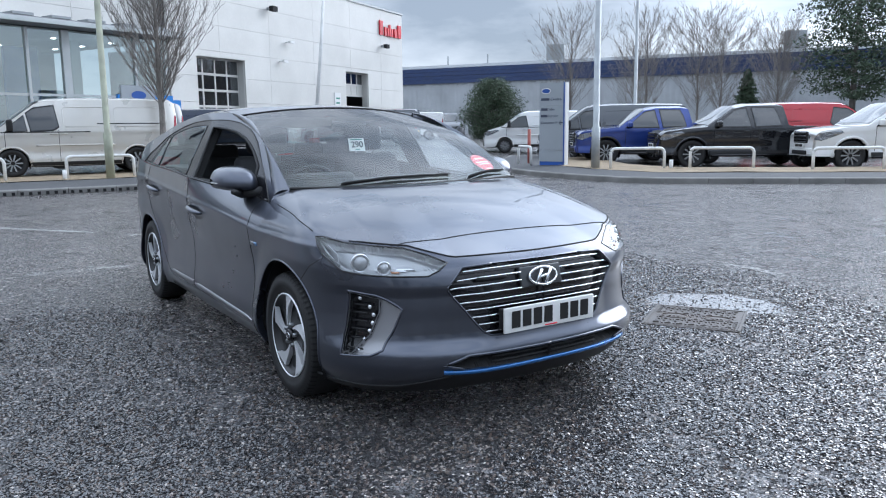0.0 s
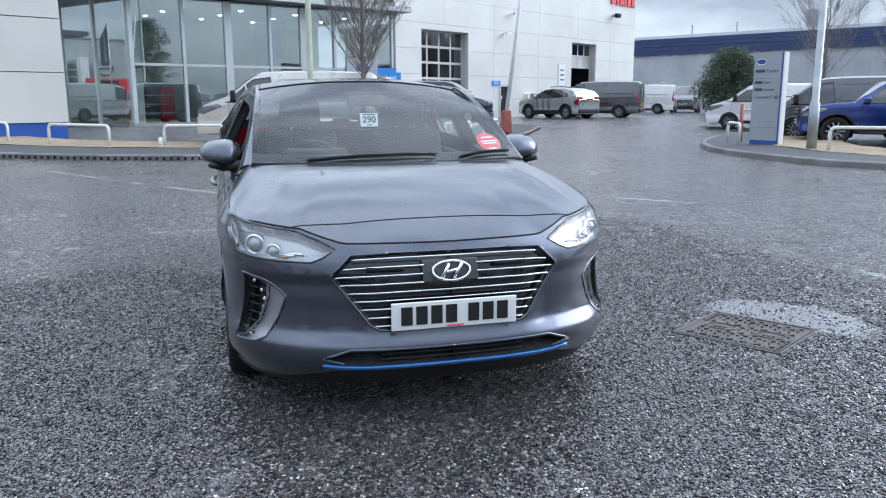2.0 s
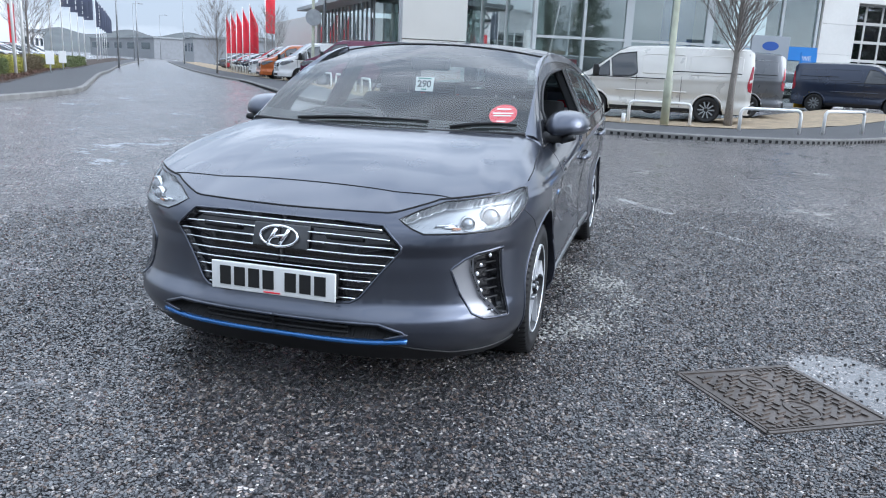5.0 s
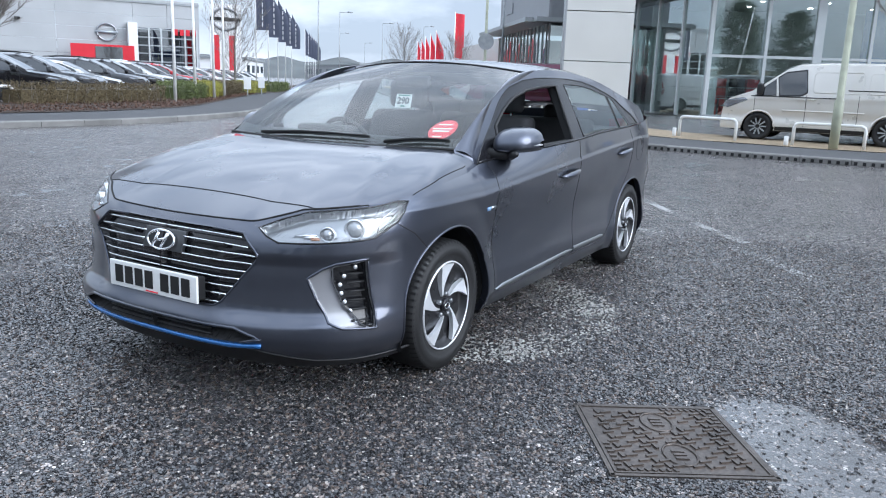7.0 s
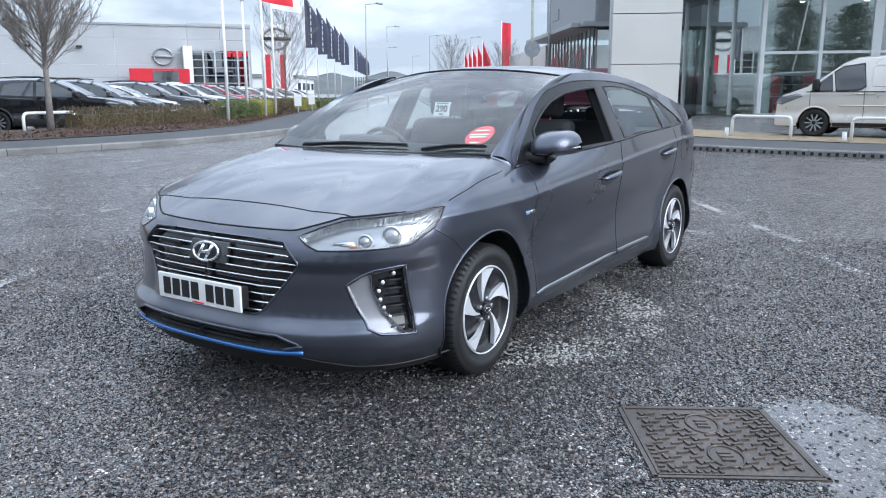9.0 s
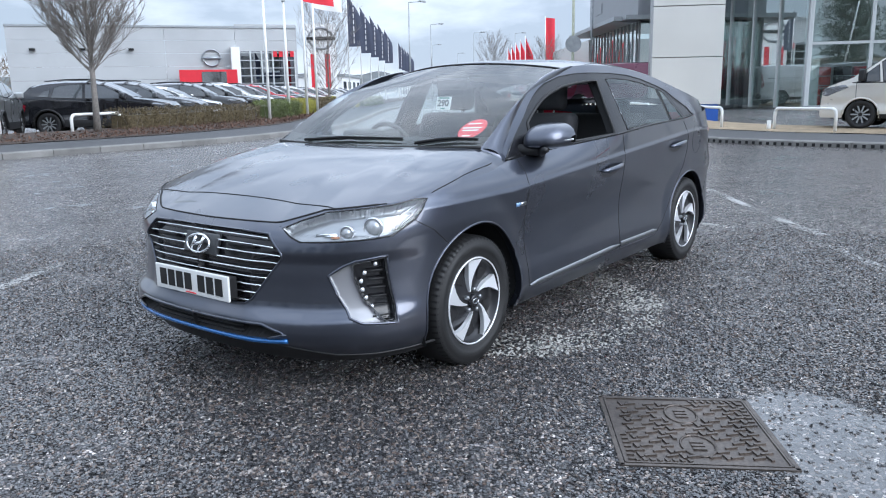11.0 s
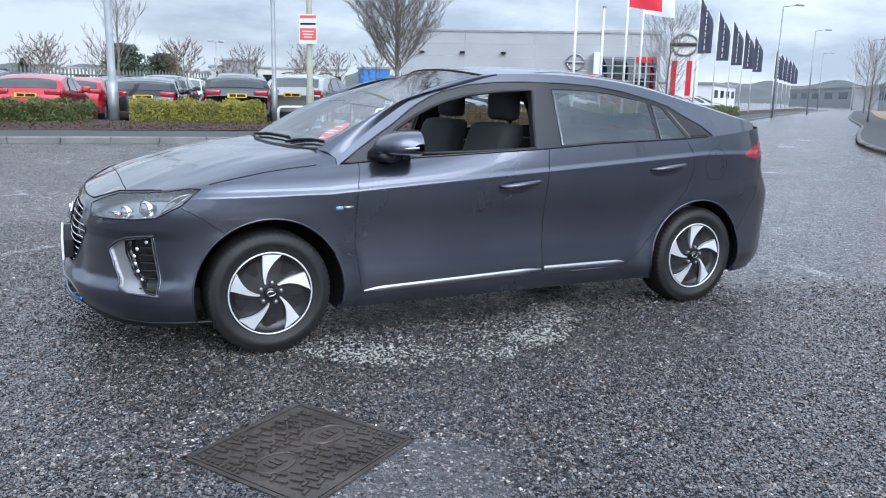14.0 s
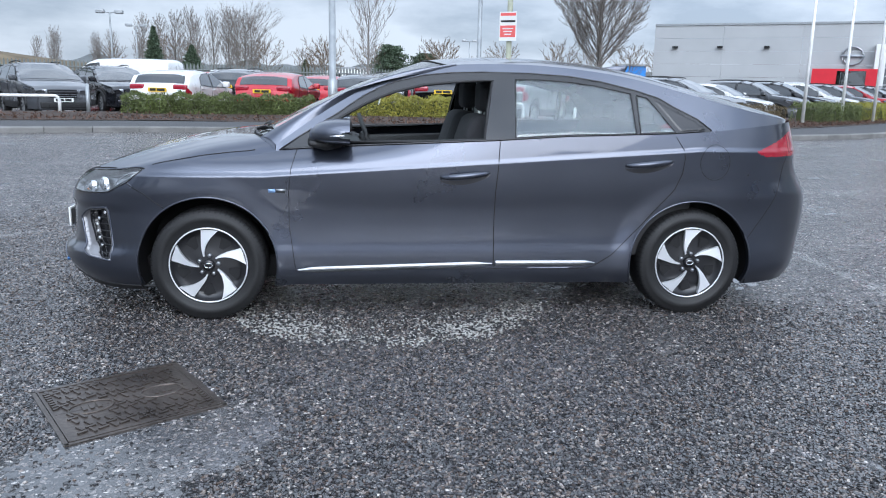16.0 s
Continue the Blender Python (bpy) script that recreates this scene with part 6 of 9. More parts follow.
pT = fg[0] + fg[1] * (LG - 1.2) - fg[2] * 3.0
tbl.location = (pT.x, pT.y, 0.30)
lathe("table_top", [(0.001, 0), (0.4, 0), (0.4, 0.03), (0.001, 0.03)], M_SIGNWHITE, tbl, seg=20).rotation_euler = (radians(90), 0, 0)
tbl.children[0].location = (0, 0, 0.72)
tube("table_leg", [(0, 0, 0), (0, 0, 0.72)], 0.04, M_FRAME, tbl)
# tall fin wall with blue base
ff = frame_of((-22.36, -5.64), (-21.27, -7.63))
fin = tagged(new("fin_wall"), "tall pale grey panelled fin wall with blue base", "wall")
for z0, z1 in ((0.62, 2.15), (2.18, 3.80), (3.83, 5.45), (5.48, 7.1), (7.13, 8.0)):
    slab("panel", ff, 0.0, ff[3], z0, z1, -0.50, 0.0, M_FIN, fin)
slab("base", ff, 0.05, ff[3] - 0.05, 0.0, 0.62, -0.46, -0.04, M_BLUEBASE, fin, "bright blue base")
slab("edge_strip", ff, ff[3], ff[3] + 0.06, 0.0, 8.0, -0.5, 0.0, M_FRAME, fin)
for k, (a, w) in enumerate(((0.3, 0.16), (0.55, 0.16), (0.8, 0.16), (1.05, 0.14))):
    slab("sign_letter", ff, a, a + w, 4.55, 4.85, 0.0, 0.02, M_BLACKINK, fin)

# second showroom further down the road
B0, B1 = (-33.5, -13.5), (-58.0, -32.0)
fb = frame_of(B0, B1)
LB = fb[3]
s2 = tagged(new("far_showroom"), "dark clad car showroom with ribbon windows and canopy", "showroom")
slab("upper_cladding", fb, 0, 13, 4.6, 8.2, -14, 0, M_DARKCLAD, s2)
slab("white_cladding", fb, 13.2, LB, 0, 4.3, -12, 0, M_FIN, s2)
slab("base_wall", fb, 0, 13, 0, 1.6, -0.3, 0.0, M_DARKCLAD, s2)
slab("back_wall", fb, 0, 13, 0, 4.7, -5.2, -5.0, M_ROOM, s2)
fgb = (fb[0] - fb[2] * 0.12, -fb[2], -fb[1], 13.0)
slab("gable_cladding", fgb, 0, 13, 4.6, 8.2, -0.3, 0, M_DARKCLAD, s2)
slab("gable_base", fgb, 0, 13, 0, 0.5, -0.3, 0, M_DARKCLAD, s2)
slab("gable_canopy", fgb, -1.0, 13, 4.40, 4.6, -0.3, 1.3, M_FRAME, s2, "thin grey projecting canopy")
for k in range(6):
    slab("mullion", fgb, 2.6 * k - 0.04, 2.6 * k + 0.04, 0.5, 4.4, -0.1, 0.0, M_FRAME, s2)
    if k < 5:
        g = slab("pane", fgb, 2.6 * k + 0.05, 2.6 * k + 2.55, 0.5, 4.4, -0.08, -0.06, M_SHOPGLASS, s2)
        g.visible_shadow = False
for s, m_ in ((1.6, M_REDCLOTH), (4.4, M_SIGNRED), (6.9, M_SIGNWHITE)):
    tagged(slab("window_poster", fgb, s, s + 0.8, 1.0, 3.4, -0.6, -0.57, m_), "poster standing behind the window", "poster")
slab("canopy", fb, -0.5, 13.5, 4.40, 4.6, -1, 1.3, M_FRAME, s2, "thin grey projecting canopy")
for k in range(15):
    s = 0.4 + k * 12.4 / 14
    slab("mullion", fb, s - 0.04, s + 0.04, 1.6, 4.4, -0.1, -0.03, M_FRAME, s2)
    if k < 14:
        g = slab("pane", fb, s + 0.07, s + 12.4 / 14 - 0.07, 1.6, 4.4, -0.1, -0.08, M_SHOPGLASS, s2)
        g.visible_shadow = False
for s, m_ in ((2.2, M_REDCLOTH), (7.0, M_REDCLOTH), (11.0, M_SIGNRED), (4.5, M_SIGNWHITE)):
    tagged(slab("window_poster", fb, s, s + 0.8, 2.0, 3.7, -0.45, -0.42, m_), "poster standing behind the window", "poster")
for k in range(3):
    slab("sign_letter", fb, 3.0 + k * 0.9, 3.6 + k * 0.9, 6.9, 7.6, 0.0, 0.06, M_RED, s2)
slab("sign_letter", fb, 9.0, 11.0, 5.6, 6.2, 0.0, 0.05, M_DARKCLAD, s2)

# grey warehouse with blue fascia
H0, H1 = (-20.0, 76.0), (-84.0, 37.6)
fh = frame_of(H1, H0)
LH = fh[3]
wh_ = tagged(new("warehouse"), "long grey corrugated warehouse with dark blue fascia", "warehouse")
prof, step = [], 0.30
n = int((LH + 60) / step)
v = []
for k in range(n + 1):
    s = k * step
    o = 0.06 if k % 2 else 0.0
    for z in (-0.5, 5.9):
        p_ = fh[0] + fh[1] * s + fh[2] * o
        v.append((p_.x, p_.y, z))
part("corrugated_wall", v, [(2 * k, 2 * k + 2, 2 * k + 3, 2 * k + 1) for k in range(n)], M_GREYCLAD, wh_, "", False)
for k in range(4):
    slab("fascia_band", fh, 0, LH + 60, 5.9 + 0.42 * k, 6.3 + 0.42 * k, -0.2, 0.25 - 0.04 * (k % 2), M_BLUE, wh_)
slab("roof", fh, 0, LH + 60, 7.6, 7.9, -12, 0.0, M_ROOFWHITE, wh_)
p_, d_, n_, _ = fh
ridge = [p_ + d_ * s + n_ * o + Vector((0, 0, z)) for s in (0, LH + 60) for o, z in ((0, 7.9), (-16, 9.2))]
part("roof_slope", ridge, [(0, 2, 3, 1)], M_ROOFWHITE, wh_, "", False)
for s in (28, 52, 66):
    vt = slab("roof_unit", fh, s, s + 2.0, 8.2, 9.9, -6, -4, M_FRAME, wh_, "grey roof ventilation unit")
for s in (16, 21):
    slab("roof_pipe", fh, s, s + 0.15, 8, 9.2, -4, -3.85, M_FRAME, wh_)

# pale dealership building across the car park
N0, N1 = (-31.8, -77.35), (-55.4, -62.2)
fn_ = frame_of(N0, N1)
LN = fn_[3]
nb = tagged(new("pale_dealership"), "pale silver clad dealership building with red entrance band", "building")
cladding(fn_, nb, [-0.5, 1.5, 2.8, 4.1, 5.4, 6.7, 8.0], [0, 7, 14.5, LN - 6.5], [], M_PALECLAD, 0.2, 0.03)
cladding(fn_, nb, [5.6, 6.7, 8.4], [LN - 6.5, LN - 3.2, LN], [], M_PALECLAD, 0.2, 0.03)
slab("roof_edge", fn_, 0, LN, 8.0, 8.2, -20, 0.1, M_FRAME, nb)
slab("end_wall", fn_, LN - 0.3, LN, 0, 8.2, -20, -0.2, M_GREYCLAD, nb)
slab("white_surround", fn_, LN - 12.6, LN - 6.2, 0, 2.0, 0.05, 1.2, M_SIGNWHITE, nb)
slab("white_pillar", fn_, LN - 7.1, LN - 6.2, 2.0, 6.0, 0.05, 1.2, M_SIGNWHITE, nb)
slab("red_band", fn_, LN - 12.4, LN - 6.6, 2.0, 3.7, 1.2, 1.3, M_RED, nb, "red entrance band")
slab("entrance", fn_, LN - 10.2, LN - 7.7, 0, 3.5, 1.31, 1.34, M_PANE, nb)
slab("entrance_back", fn_, LN - 10.2, LN - 7.7, 0, 3.5, 1.305, 1.308, M_DARKROOM, nb)
for k in range(7):
    slab("window_rail", fn_, LN - 6.2, LN - 0.3, 0.6 + 0.8 * k, 0.72 + 0.8 * k, 0.0, 0.1, M_FRAME, nb)
for k in range(6):
    s = LN - 6.2 + 5.9 * k / 5
    slab("mullion", fn_, s - 0.08, s + 0.08, 0, 5.6, 0.0, 0.12, M_FRAMELIGHT, nb)
slab("window_pane", fn_, LN - 6.2, LN - 0.3, 0, 5.6, -0.1, -0.06, M_PANE, nb)
slab("dark_interior", fn_, LN - 6.2, LN - 0.3, 0, 5.6, -4, -3.9, M_DARKROOM, nb)


def ring_sign(fr, s, z, r, o):
    p, d, n, _ = fr
    c = p + d * s + n * o + Vector((0, 0, z))
    pts = [c + d * (r * math.cos(a)) + Vector((0, 0, r * 0.92 * math.sin(a))) for a in np.linspace(0, 2 * math.pi, 33)[:-1]]
    ob = tube("ring_emblem", pts, r * 0.11, M_CHROMESATIN, None, 6, closed=True)
    tagged(ob, "round silver emblem ring with a cross bar", "emblem")
    tube("emblem_bar", [c - d * r * 1.15, c + d * r * 1.15], r * 0.15, M_SIGNGREY, ob, 6)
    return ob


ring_sign(fn_, LN - 9.0, 4.95, 0.9, 0.15)
for k in range(4):
    slab("sign_letter", fn_, LN + 0.0 - 2.6 + k * 0.6, LN - 2.2 + k * 0.6, 5.0, 5.6, 0.12, 0.2, M_RED, nb)
for s in (2, 6.5, 11.0):
    slab("wall_lamp", fn_, s, s + 0.5, 5.7, 5.9, 0, 0.5, M_BLACK, nb)
# tall pylon sign
py_ = frame_of((-50.7, -55.7), (-52.9, -53.8))
pyl = tagged(new("pylon_sign"), "tall white pylon sign with red stripes and emblem", "sign")
slab("pylon", py_, 0, py_[3], 0, 7.8, -0.5, 0.5, M_SIGNWHITE, pyl)
for a in (0.35, 1.75):
    slab("red_stripe", py_, a, a + 0.5, 0.4, 4.9, -0.52, 0.52, M_RED, pyl)
cpy = py_[0] + py_[1] * (py_[3] / 2)
for sg in (-0.56, 0.56):
    tube("emblem_ring", [cpy + py_[1] * (1.2 * math.cos(a)) + py_[2] * sg + Vector((0, 0, 6.4 + 1.0 * math.sin(a))) for a in np.linspace(0, 2 * math.pi, 25)[:-1]], 0.12, M_CHROMESATIN, pyl, 6, closed=True)
    tube("emblem_bar", [cpy - py_[1] * 1.4 + py_[2] * sg + Vector((0, 0, 6.4)), cpy + py_[1] * 1.4 + py_[2] * sg + Vector((0, 0, 6.4))], 0.18, M_BLACKINK, pyl, 6)


def simple_block(name, x, y, w, d, h, ang, m_, label, win=0):
    """A far building with a roof edge and window rows."""
    ob = tagged(new(name), label, "building")
    c, s_ = math.cos(radians(ang)), math.sin(radians(ang))
    fr = (Vector((x - c * w / 2, y - s_ * w / 2, 0)), Vector((c, s_, 0)), Vector((s_, -c, 0)), w)
    if fr[2].dot(Vector((x, y, 0))) > 0:
        fr = (fr[0], fr[1], -fr[2], w)
    slab("wall", fr, 0, w, -1, h, -d, 0, m_, ob)
    slab("roof", fr, -0.3, w + 0.3, h, h + 0.35, -d - 0.3, 0.3, M_FRAME, ob)
    for k in range(win):
        a = w * (k + 0.2) / win
        slab("window", fr, a, a + w * 0.55 / win, h * 0.45, h * 0.78, -0.05, 0.04, M_PANE, ob)
    return ob


simple_block("far_office", -9.0, -155, 30, 10, 4.2, 6, M_SIGNWHITE, "long low white building in the distance", 7)
simple_block("far_office", -36, -150, 26, 10, 5.4, -8, M_FIN, "white office building in the distance", 6)
simple_block("far_office", -28, -148, 6, 8, 6.6, -8, M_DARKCLAD, "dark plain building in the distance", 0)
simple_block("blue_shed", -51, -136, 5, 6, 5.6, -10, M_SIGNBLUE, "bright blue shed in the distance", 0)
simple_block("roadside_shed", -190, -152, 70, 25, 5, 52, M_DARKCLAD, "grey shed at the end of the road", 5)
simple_block("roadside_house", -120, -82, 14, 14, 4.2, 40, M_DARKCLAD, "grey gabled building beside the road", 3)
simple_block("low_white_unit", -98, -95, 26, 14, 3.6, 37, M_SIGNWHITE, "low white unit behind the flags", 4)


# ---- parked vehicles ----
def paint(name, color, metal=0.5, rough=0.3):
    return mat(name, color, rough, metal, 1.0, stain=0.05, stain_scale=2)


PAINTS = {
    "white": paint("white_paint", (0.76, 0.76, 0.75), 0.0), "silver": paint("silver_paint", (0.70, 0.675, 0.625), 0.25), "steel": paint("steel_paint", (0.44, 0.45, 0.455), 0.55), "grey": paint("dark_grey_paint", (0.11, 0.115, 0.125), 0.5),
    "black": paint("black_paint", (0.014, 0.015, 0.019), 0.3, 0.15), "navy": paint("navy_paint", (0.02, 0.03, 0.06), 0.4), "blue": paint("blue_paint", (0.025, 0.055, 0.26), 0.4),
    "red": paint("red_paint", (0.48, 0.018, 0.03), 0.2), "maroon": paint("maroon_paint", (0.115, 0.014, 0.045), 0.3), "orange": paint("orange_paint", (0.55, 0.14, 0.03), 0.3),
}
M_VGLASS = mat("vehicle_glass", (0.014, 0.017, 0.020), 0.05, 0.0, 1.0, spec=0.8)
M_VGLASS.node_tree.nodes["Principled BSDF"].inputs["Coat IOR"].default_value = 1.62
M_DULLALLOY = mat("dull_alloy", (0.34, 0.35, 0.36), 0.35, 0.6)
M_HEADLAMP = mat("headlamp_glass", (0.36, 0.375, 0.40), 0.10, 0.8)

# profile rows: x from the middle, height of the top; belt: height of the window sills
KINDS = {
    "van": dict(L=4.97, W=1.99, wb=2.93, front=0.97, belt=[(2.4, 1.02), (1.6, 1.14), (-2.4, 1.20)], tumble=0.16, wheel=0.345,
                top=[(2.485, 0.62), (2.44, 0.92), (2.30, 1.05), (2.0, 1.16), (1.72, 1.26), (1.35, 1.55), (0.95, 1.85), (0.70, 1.94), (0.0, 1.975), (-1.5, 1.975), (-2.35, 1.95), (-2.46, 1.88), (-2.485, 1.60)], screen=(1.68, 0.82),
                windows=[[(1.62, 1.12), (1.52, 1.26), (1.18, 1.52), (1.15, 1.14)], [(1.11, 1.14), (1.13, 1.56), (0.96, 1.68), (0.50, 1.74), (0.44, 1.24), (0.55, 1.16)]], tall=True),
    "small_van": dict(L=4.42, W=1.83, wb=2.66, front=0.90, belt=[(2.1, 0.98), (1.3, 1.10), (-2.2, 1.15)], tumble=0.14, wheel=0.33,
                      top=[(2.21, 0.58), (2.18, 0.84), (2.05, 0.98), (1.75, 1.08), (1.42, 1.17), (1.0, 1.48), (0.62, 1.74), (0.35, 1.81), (-0.4, 1.83), (-1.6, 1.82), (-2.1, 1.80), (-2.19, 1.70), (-2.21, 1.4)], screen=(1.38, 0.52),
                      windows=[[(1.22, 1.12), (1.12, 1.24), (0.70, 1.53), (0.34, 1.58), (0.30, 1.12)]], tall=True),
    "suv": dict(L=4.40, W=1.81, wb=2.65, front=0.92, belt=[(2.0, 0.92), (0.95, 1.04), (-1.3, 1.12), (-2.1, 1.15)], tumble=0.36, wheel=0.345,
                top=[(2.20, 0.60), (2.17, 0.80), (2.05, 0.93), (1.6, 1.02), (1.10, 1.08), (0.60, 1.36), (0.20, 1.53), (-0.2, 1.60), (-0.9, 1.60), (-1.5, 1.55), (-1.85, 1.45), (-2.08, 1.16), (-2.19, 0.95), (-2.20, 0.62)], screen=(1.05, 0.22),
                windows=[[(0.86, 1.06), (0.52, 1.28), (0.20, 1.43), (-0.28, 1.48), (-0.28, 1.08)], [(-0.36, 1.08), (-0.36, 1.48), (-0.95, 1.45), (-1.20, 1.36), (-1.22, 1.12)], [(-1.28, 1.13), (-1.26, 1.34), (-1.45, 1.28), (-1.58, 1.15)]], rear=(-1.80, -2.05)),
    "hatch": dict(L=4.0, W=1.74, wb=2.52, front=0.82, belt=[(1.9, 0.86), (0.9, 0.95), (-1.2, 1.03), (-1.9, 1.06)], tumble=0.34, wheel=0.31,
                  top=[(2.0, 0.55), (1.97, 0.72), (1.85, 0.84), (1.4, 0.95), (1.0, 1.0), (0.5, 1.26), (0.1, 1.41), (-0.3, 1.455), (-0.9, 1.44), (-1.4, 1.38), (-1.68, 1.30), (-1.88, 1.04), (-1.98, 0.9), (-2.0, 0.55)], screen=(0.96, 0.14),
                  windows=[[(0.80, 0.97), (0.45, 1.18), (0.12, 1.31), (-0.25, 1.35), (-0.25, 0.99)], [(-0.33, 0.99), (-0.33, 1.35), (-0.80, 1.32), (-1.10, 1.20), (-1.12, 1.04)]], rear=(-1.66, -1.86)),
    "pickup": dict(L=5.36, W=1.87, wb=3.22, front=0.90, belt=[(2.6, 1.05), (1.4, 1.14), (-2.6, 1.15)], tumble=0.30, wheel=0.40,
                   top=[(2.68, 0.66), (2.65, 0.95), (2.50, 1.08), (1.9, 1.16), (1.38, 1.20), (0.95, 1.50), (0.60, 1.74), (0.2, 1.815), (-0.6, 1.82), (-0.80, 1.78), (-0.92, 1.22), (-1.1, 1.19), (-2.55, 1.16), (-2.64, 1.12), (-2.68, 0.7)], screen=(1.34, 0.58),
                   windows=[[(1.16, 1.17), (0.88, 1.38), (0.58, 1.62), (0.18, 1.68), (0.16, 1.17)], [(0.08, 1.17), (0.10, 1.68), (-0.56, 1.67), (-0.70, 1.19)]], lift=0.12),
}


def vehicle(kind, colour, label, category, plate="w", name=None, rails=False):
    K = KINDS[kind]
    P_ = PAINTS[colour]
    top, belt = lerp_table(K["top"]), lerp_table(K["belt"])
    hl, hw = K["L"] / 2, K["W"] / 2
    root = tagged(new(name or category.replace(" ", "_")), label, category)
    clear = 0.26 + K.get("lift", 0)
    axles = (hl - K["front"], hl - K["front"] - K["wb"])
    R = K["wheel"]
    last = K["windows"][1][4] if kind == "van" else K["windows"][0][-1]

    def wid(x):
        f = np.clip((x - (hl - 0.95)) / 0.95, 0, 1)
        r = np.clip((-x - (hl - 0.45)) / 0.45, 0, 1)
        return hw * (1 - 0.26 * f**2.6 - 0.12 * r**2.5)

    def side(x, z):
        x, z = np.asarray(x, float), np.asarray(z, float)
        w = wid(x)
        zb = belt(x)
        low = np.clip((0.5 - z) / 0.3, 0, 1) ** 2 * 0.05
        mid_ = 0.034 * np.exp(-(((z - 0.60) / 0.13) ** 2)) - 0.014 * np.exp(-(((z - zb + 0.09) / 0.045) ** 2))
        y = w - low - mid_ - K["tumble"] * np.maximum(z - zb, 0) - 0.10 * np.maximum(z - zb, 0) ** 2
        return np.stack([x, y, z], -1)

    def rim_z(x):
        return np.maximum(top(x) - np.where(top(x) > belt(x) + 0.25, 0.07, 0.035), clear + 0.05)

    cols = np.unique(np.concatenate([np.linspace(-hl, hl, 100 if kind == "van" else 56), [-hl + 0.01, -hl + 0.03, -hl + 0.07, hl - 0.01, hl - 0.03, hl - 0.07], [r[0] for r in K["top"]]]))[::-1]
    rows = np.linspace(0, 1, 34 if kind == "van" else 17)
    X = np.repeat(cols[:, None], len(rows), 1)
    Z = clear + (rim_z(cols) - clear)[:, None] * rows[None]
    holes = [("arch%d" % i, [(a + (R + 0.06) * math.cos(t), R + (R + 0.06) * math.sin(t)) for t in np.linspace(0, 2 * math.pi, 33)[:-1]]) for i, a in enumerate(axles)]
    got = cut_surface(side, X, Z, holes + [("body", None)], 0.026 if kind == "van" else 0.035)
    v, f, _, _ = got["body"]
    f = f[:, ::-1]
    # roof and bonnet
    tt = np.linspace(-1, 1, 15)
    y_e = side(cols, rim_z(cols))[:, 1]
    crown = (1 - np.abs(tt) ** 3.0)
    tv = np.stack([np.repeat(cols[:, None], 15, 1), y_e[:, None] * tt[None], rim_z(cols)[:, None] + (top(cols) - rim_z(cols))[:, None] * crown[None]], -1).reshape(-1, 3)
    n = len(cols)
    idx = np.arange(n * 15).reshape(n, 15)
    tf = np.stack([idx[:-1, :-1], idx[:-1, 1:], idx[1:, 1:], idx[1:, :-1]], -1).reshape(-1, 4)
    bv, bf = both(v, f)
    allv = np.concatenate([bv, tv])
    allf = [tuple(q) for q in np.concatenate([bf, tf[:, ::-1] + len(bv)])]
    # ends
    for c, flip in ((cols[0], False), (cols[-1], True)):
        zs = np.linspace(clear, float(top(c)), 6)
        b0 = len(allv)
        pts = [(c, sg * float(side(c, z)[1]), z) for z in zs for sg in (1, -1)]
        allv = np.concatenate([allv, pts])
        allf += [(b0 + 2 * i, b0 + 2 * i + 1, b0 + 2 * i + 3, b0 + 2 * i + 2) for i in range(5)]
    body = part("body", allv, allf, P_, root)
    # windscreen
    xa, xb = K["screen"]

    def top_panel(nm, xs, share, material, lift=0.006):
        w = [float(side(x, rim_z(np.asarray(x)))[1]) for x in xs]
        vs = [(x, w_ * share * t, float(rim_z(np.asarray(x)) + (top(x) - rim_z(np.asarray(x))) * (1 - abs(t * share) ** 3)) + lift) for x, w_ in zip(xs, w) for t in np.linspace(-1, 1, 9)]
        fs = [(9 * i + j, 9 * i + j + 1, 9 * i + j + 10, 9 * i + j + 9) for i in range(len(xs) - 1) for j in range(8)]
        return part(nm, vs, fs, material, root)

    top_panel("windscreen", np.linspace(xa, xb, 8), 0.93, M_VGLASS, 0.012)
    if "rear" in K:
        top_panel("rear_window", np.linspace(K["rear"][0], K["rear"][1], 6), 0.84, M_VGLASS, 0.014)

    def side_panel(nm, poly, sg, material, off, label_=""):
        poly = np.array(poly)
        xs = np.linspace(poly[:, 0].min() + 1e-4, poly[:, 0].max() - 1e-4, 10)
        vs = []
        for x in xs:
            zz = []
            for (a, b), (c, d) in zip(poly, np.roll(poly, -1, 0)):
                if (a - x) * (c - x) <= 0 and a != c:
                    zz.append(b + (d - b) * (x - a) / (c - a))
            for z in np.linspace(min(zz), max(zz), 4):
                p = side(x, z)
                vs.append((x, sg * (p[1] + off), z))
        fs = [(4 * i + j, 4 * i + j + 1, 4 * i + j + 5, 4 * i + j + 4) for i in range(9) for j in range(3)]
        return part(nm, vs, fs if sg < 0 else [q[::-1] for q in fs], material, root, label_)

    for sg in (1, -1):
        for w in K["windows"]:
            mid_w = np.mean(np.array(w), 0)
            side_panel("window_surround", [tuple(mid_w + (np.array(q) - mid_w) * (1.07, 1.13)) for q in w], sg, M_GLOSSBLACK, 0.012)
            side_panel("side_window", w, sg, M_VGLASS, 0.017)
        zb = float(belt(hl - 0.5))
        side_panel("lamp_surround", [(hl - 0.015, zb - 0.26), (hl - 0.16, zb - 0.30), (hl - 0.68, zb - 0.09), (hl - 0.59, zb - 0.022), (hl - 0.035, zb - 0.12)], sg, M_GLOSSBLACK, 0.004)
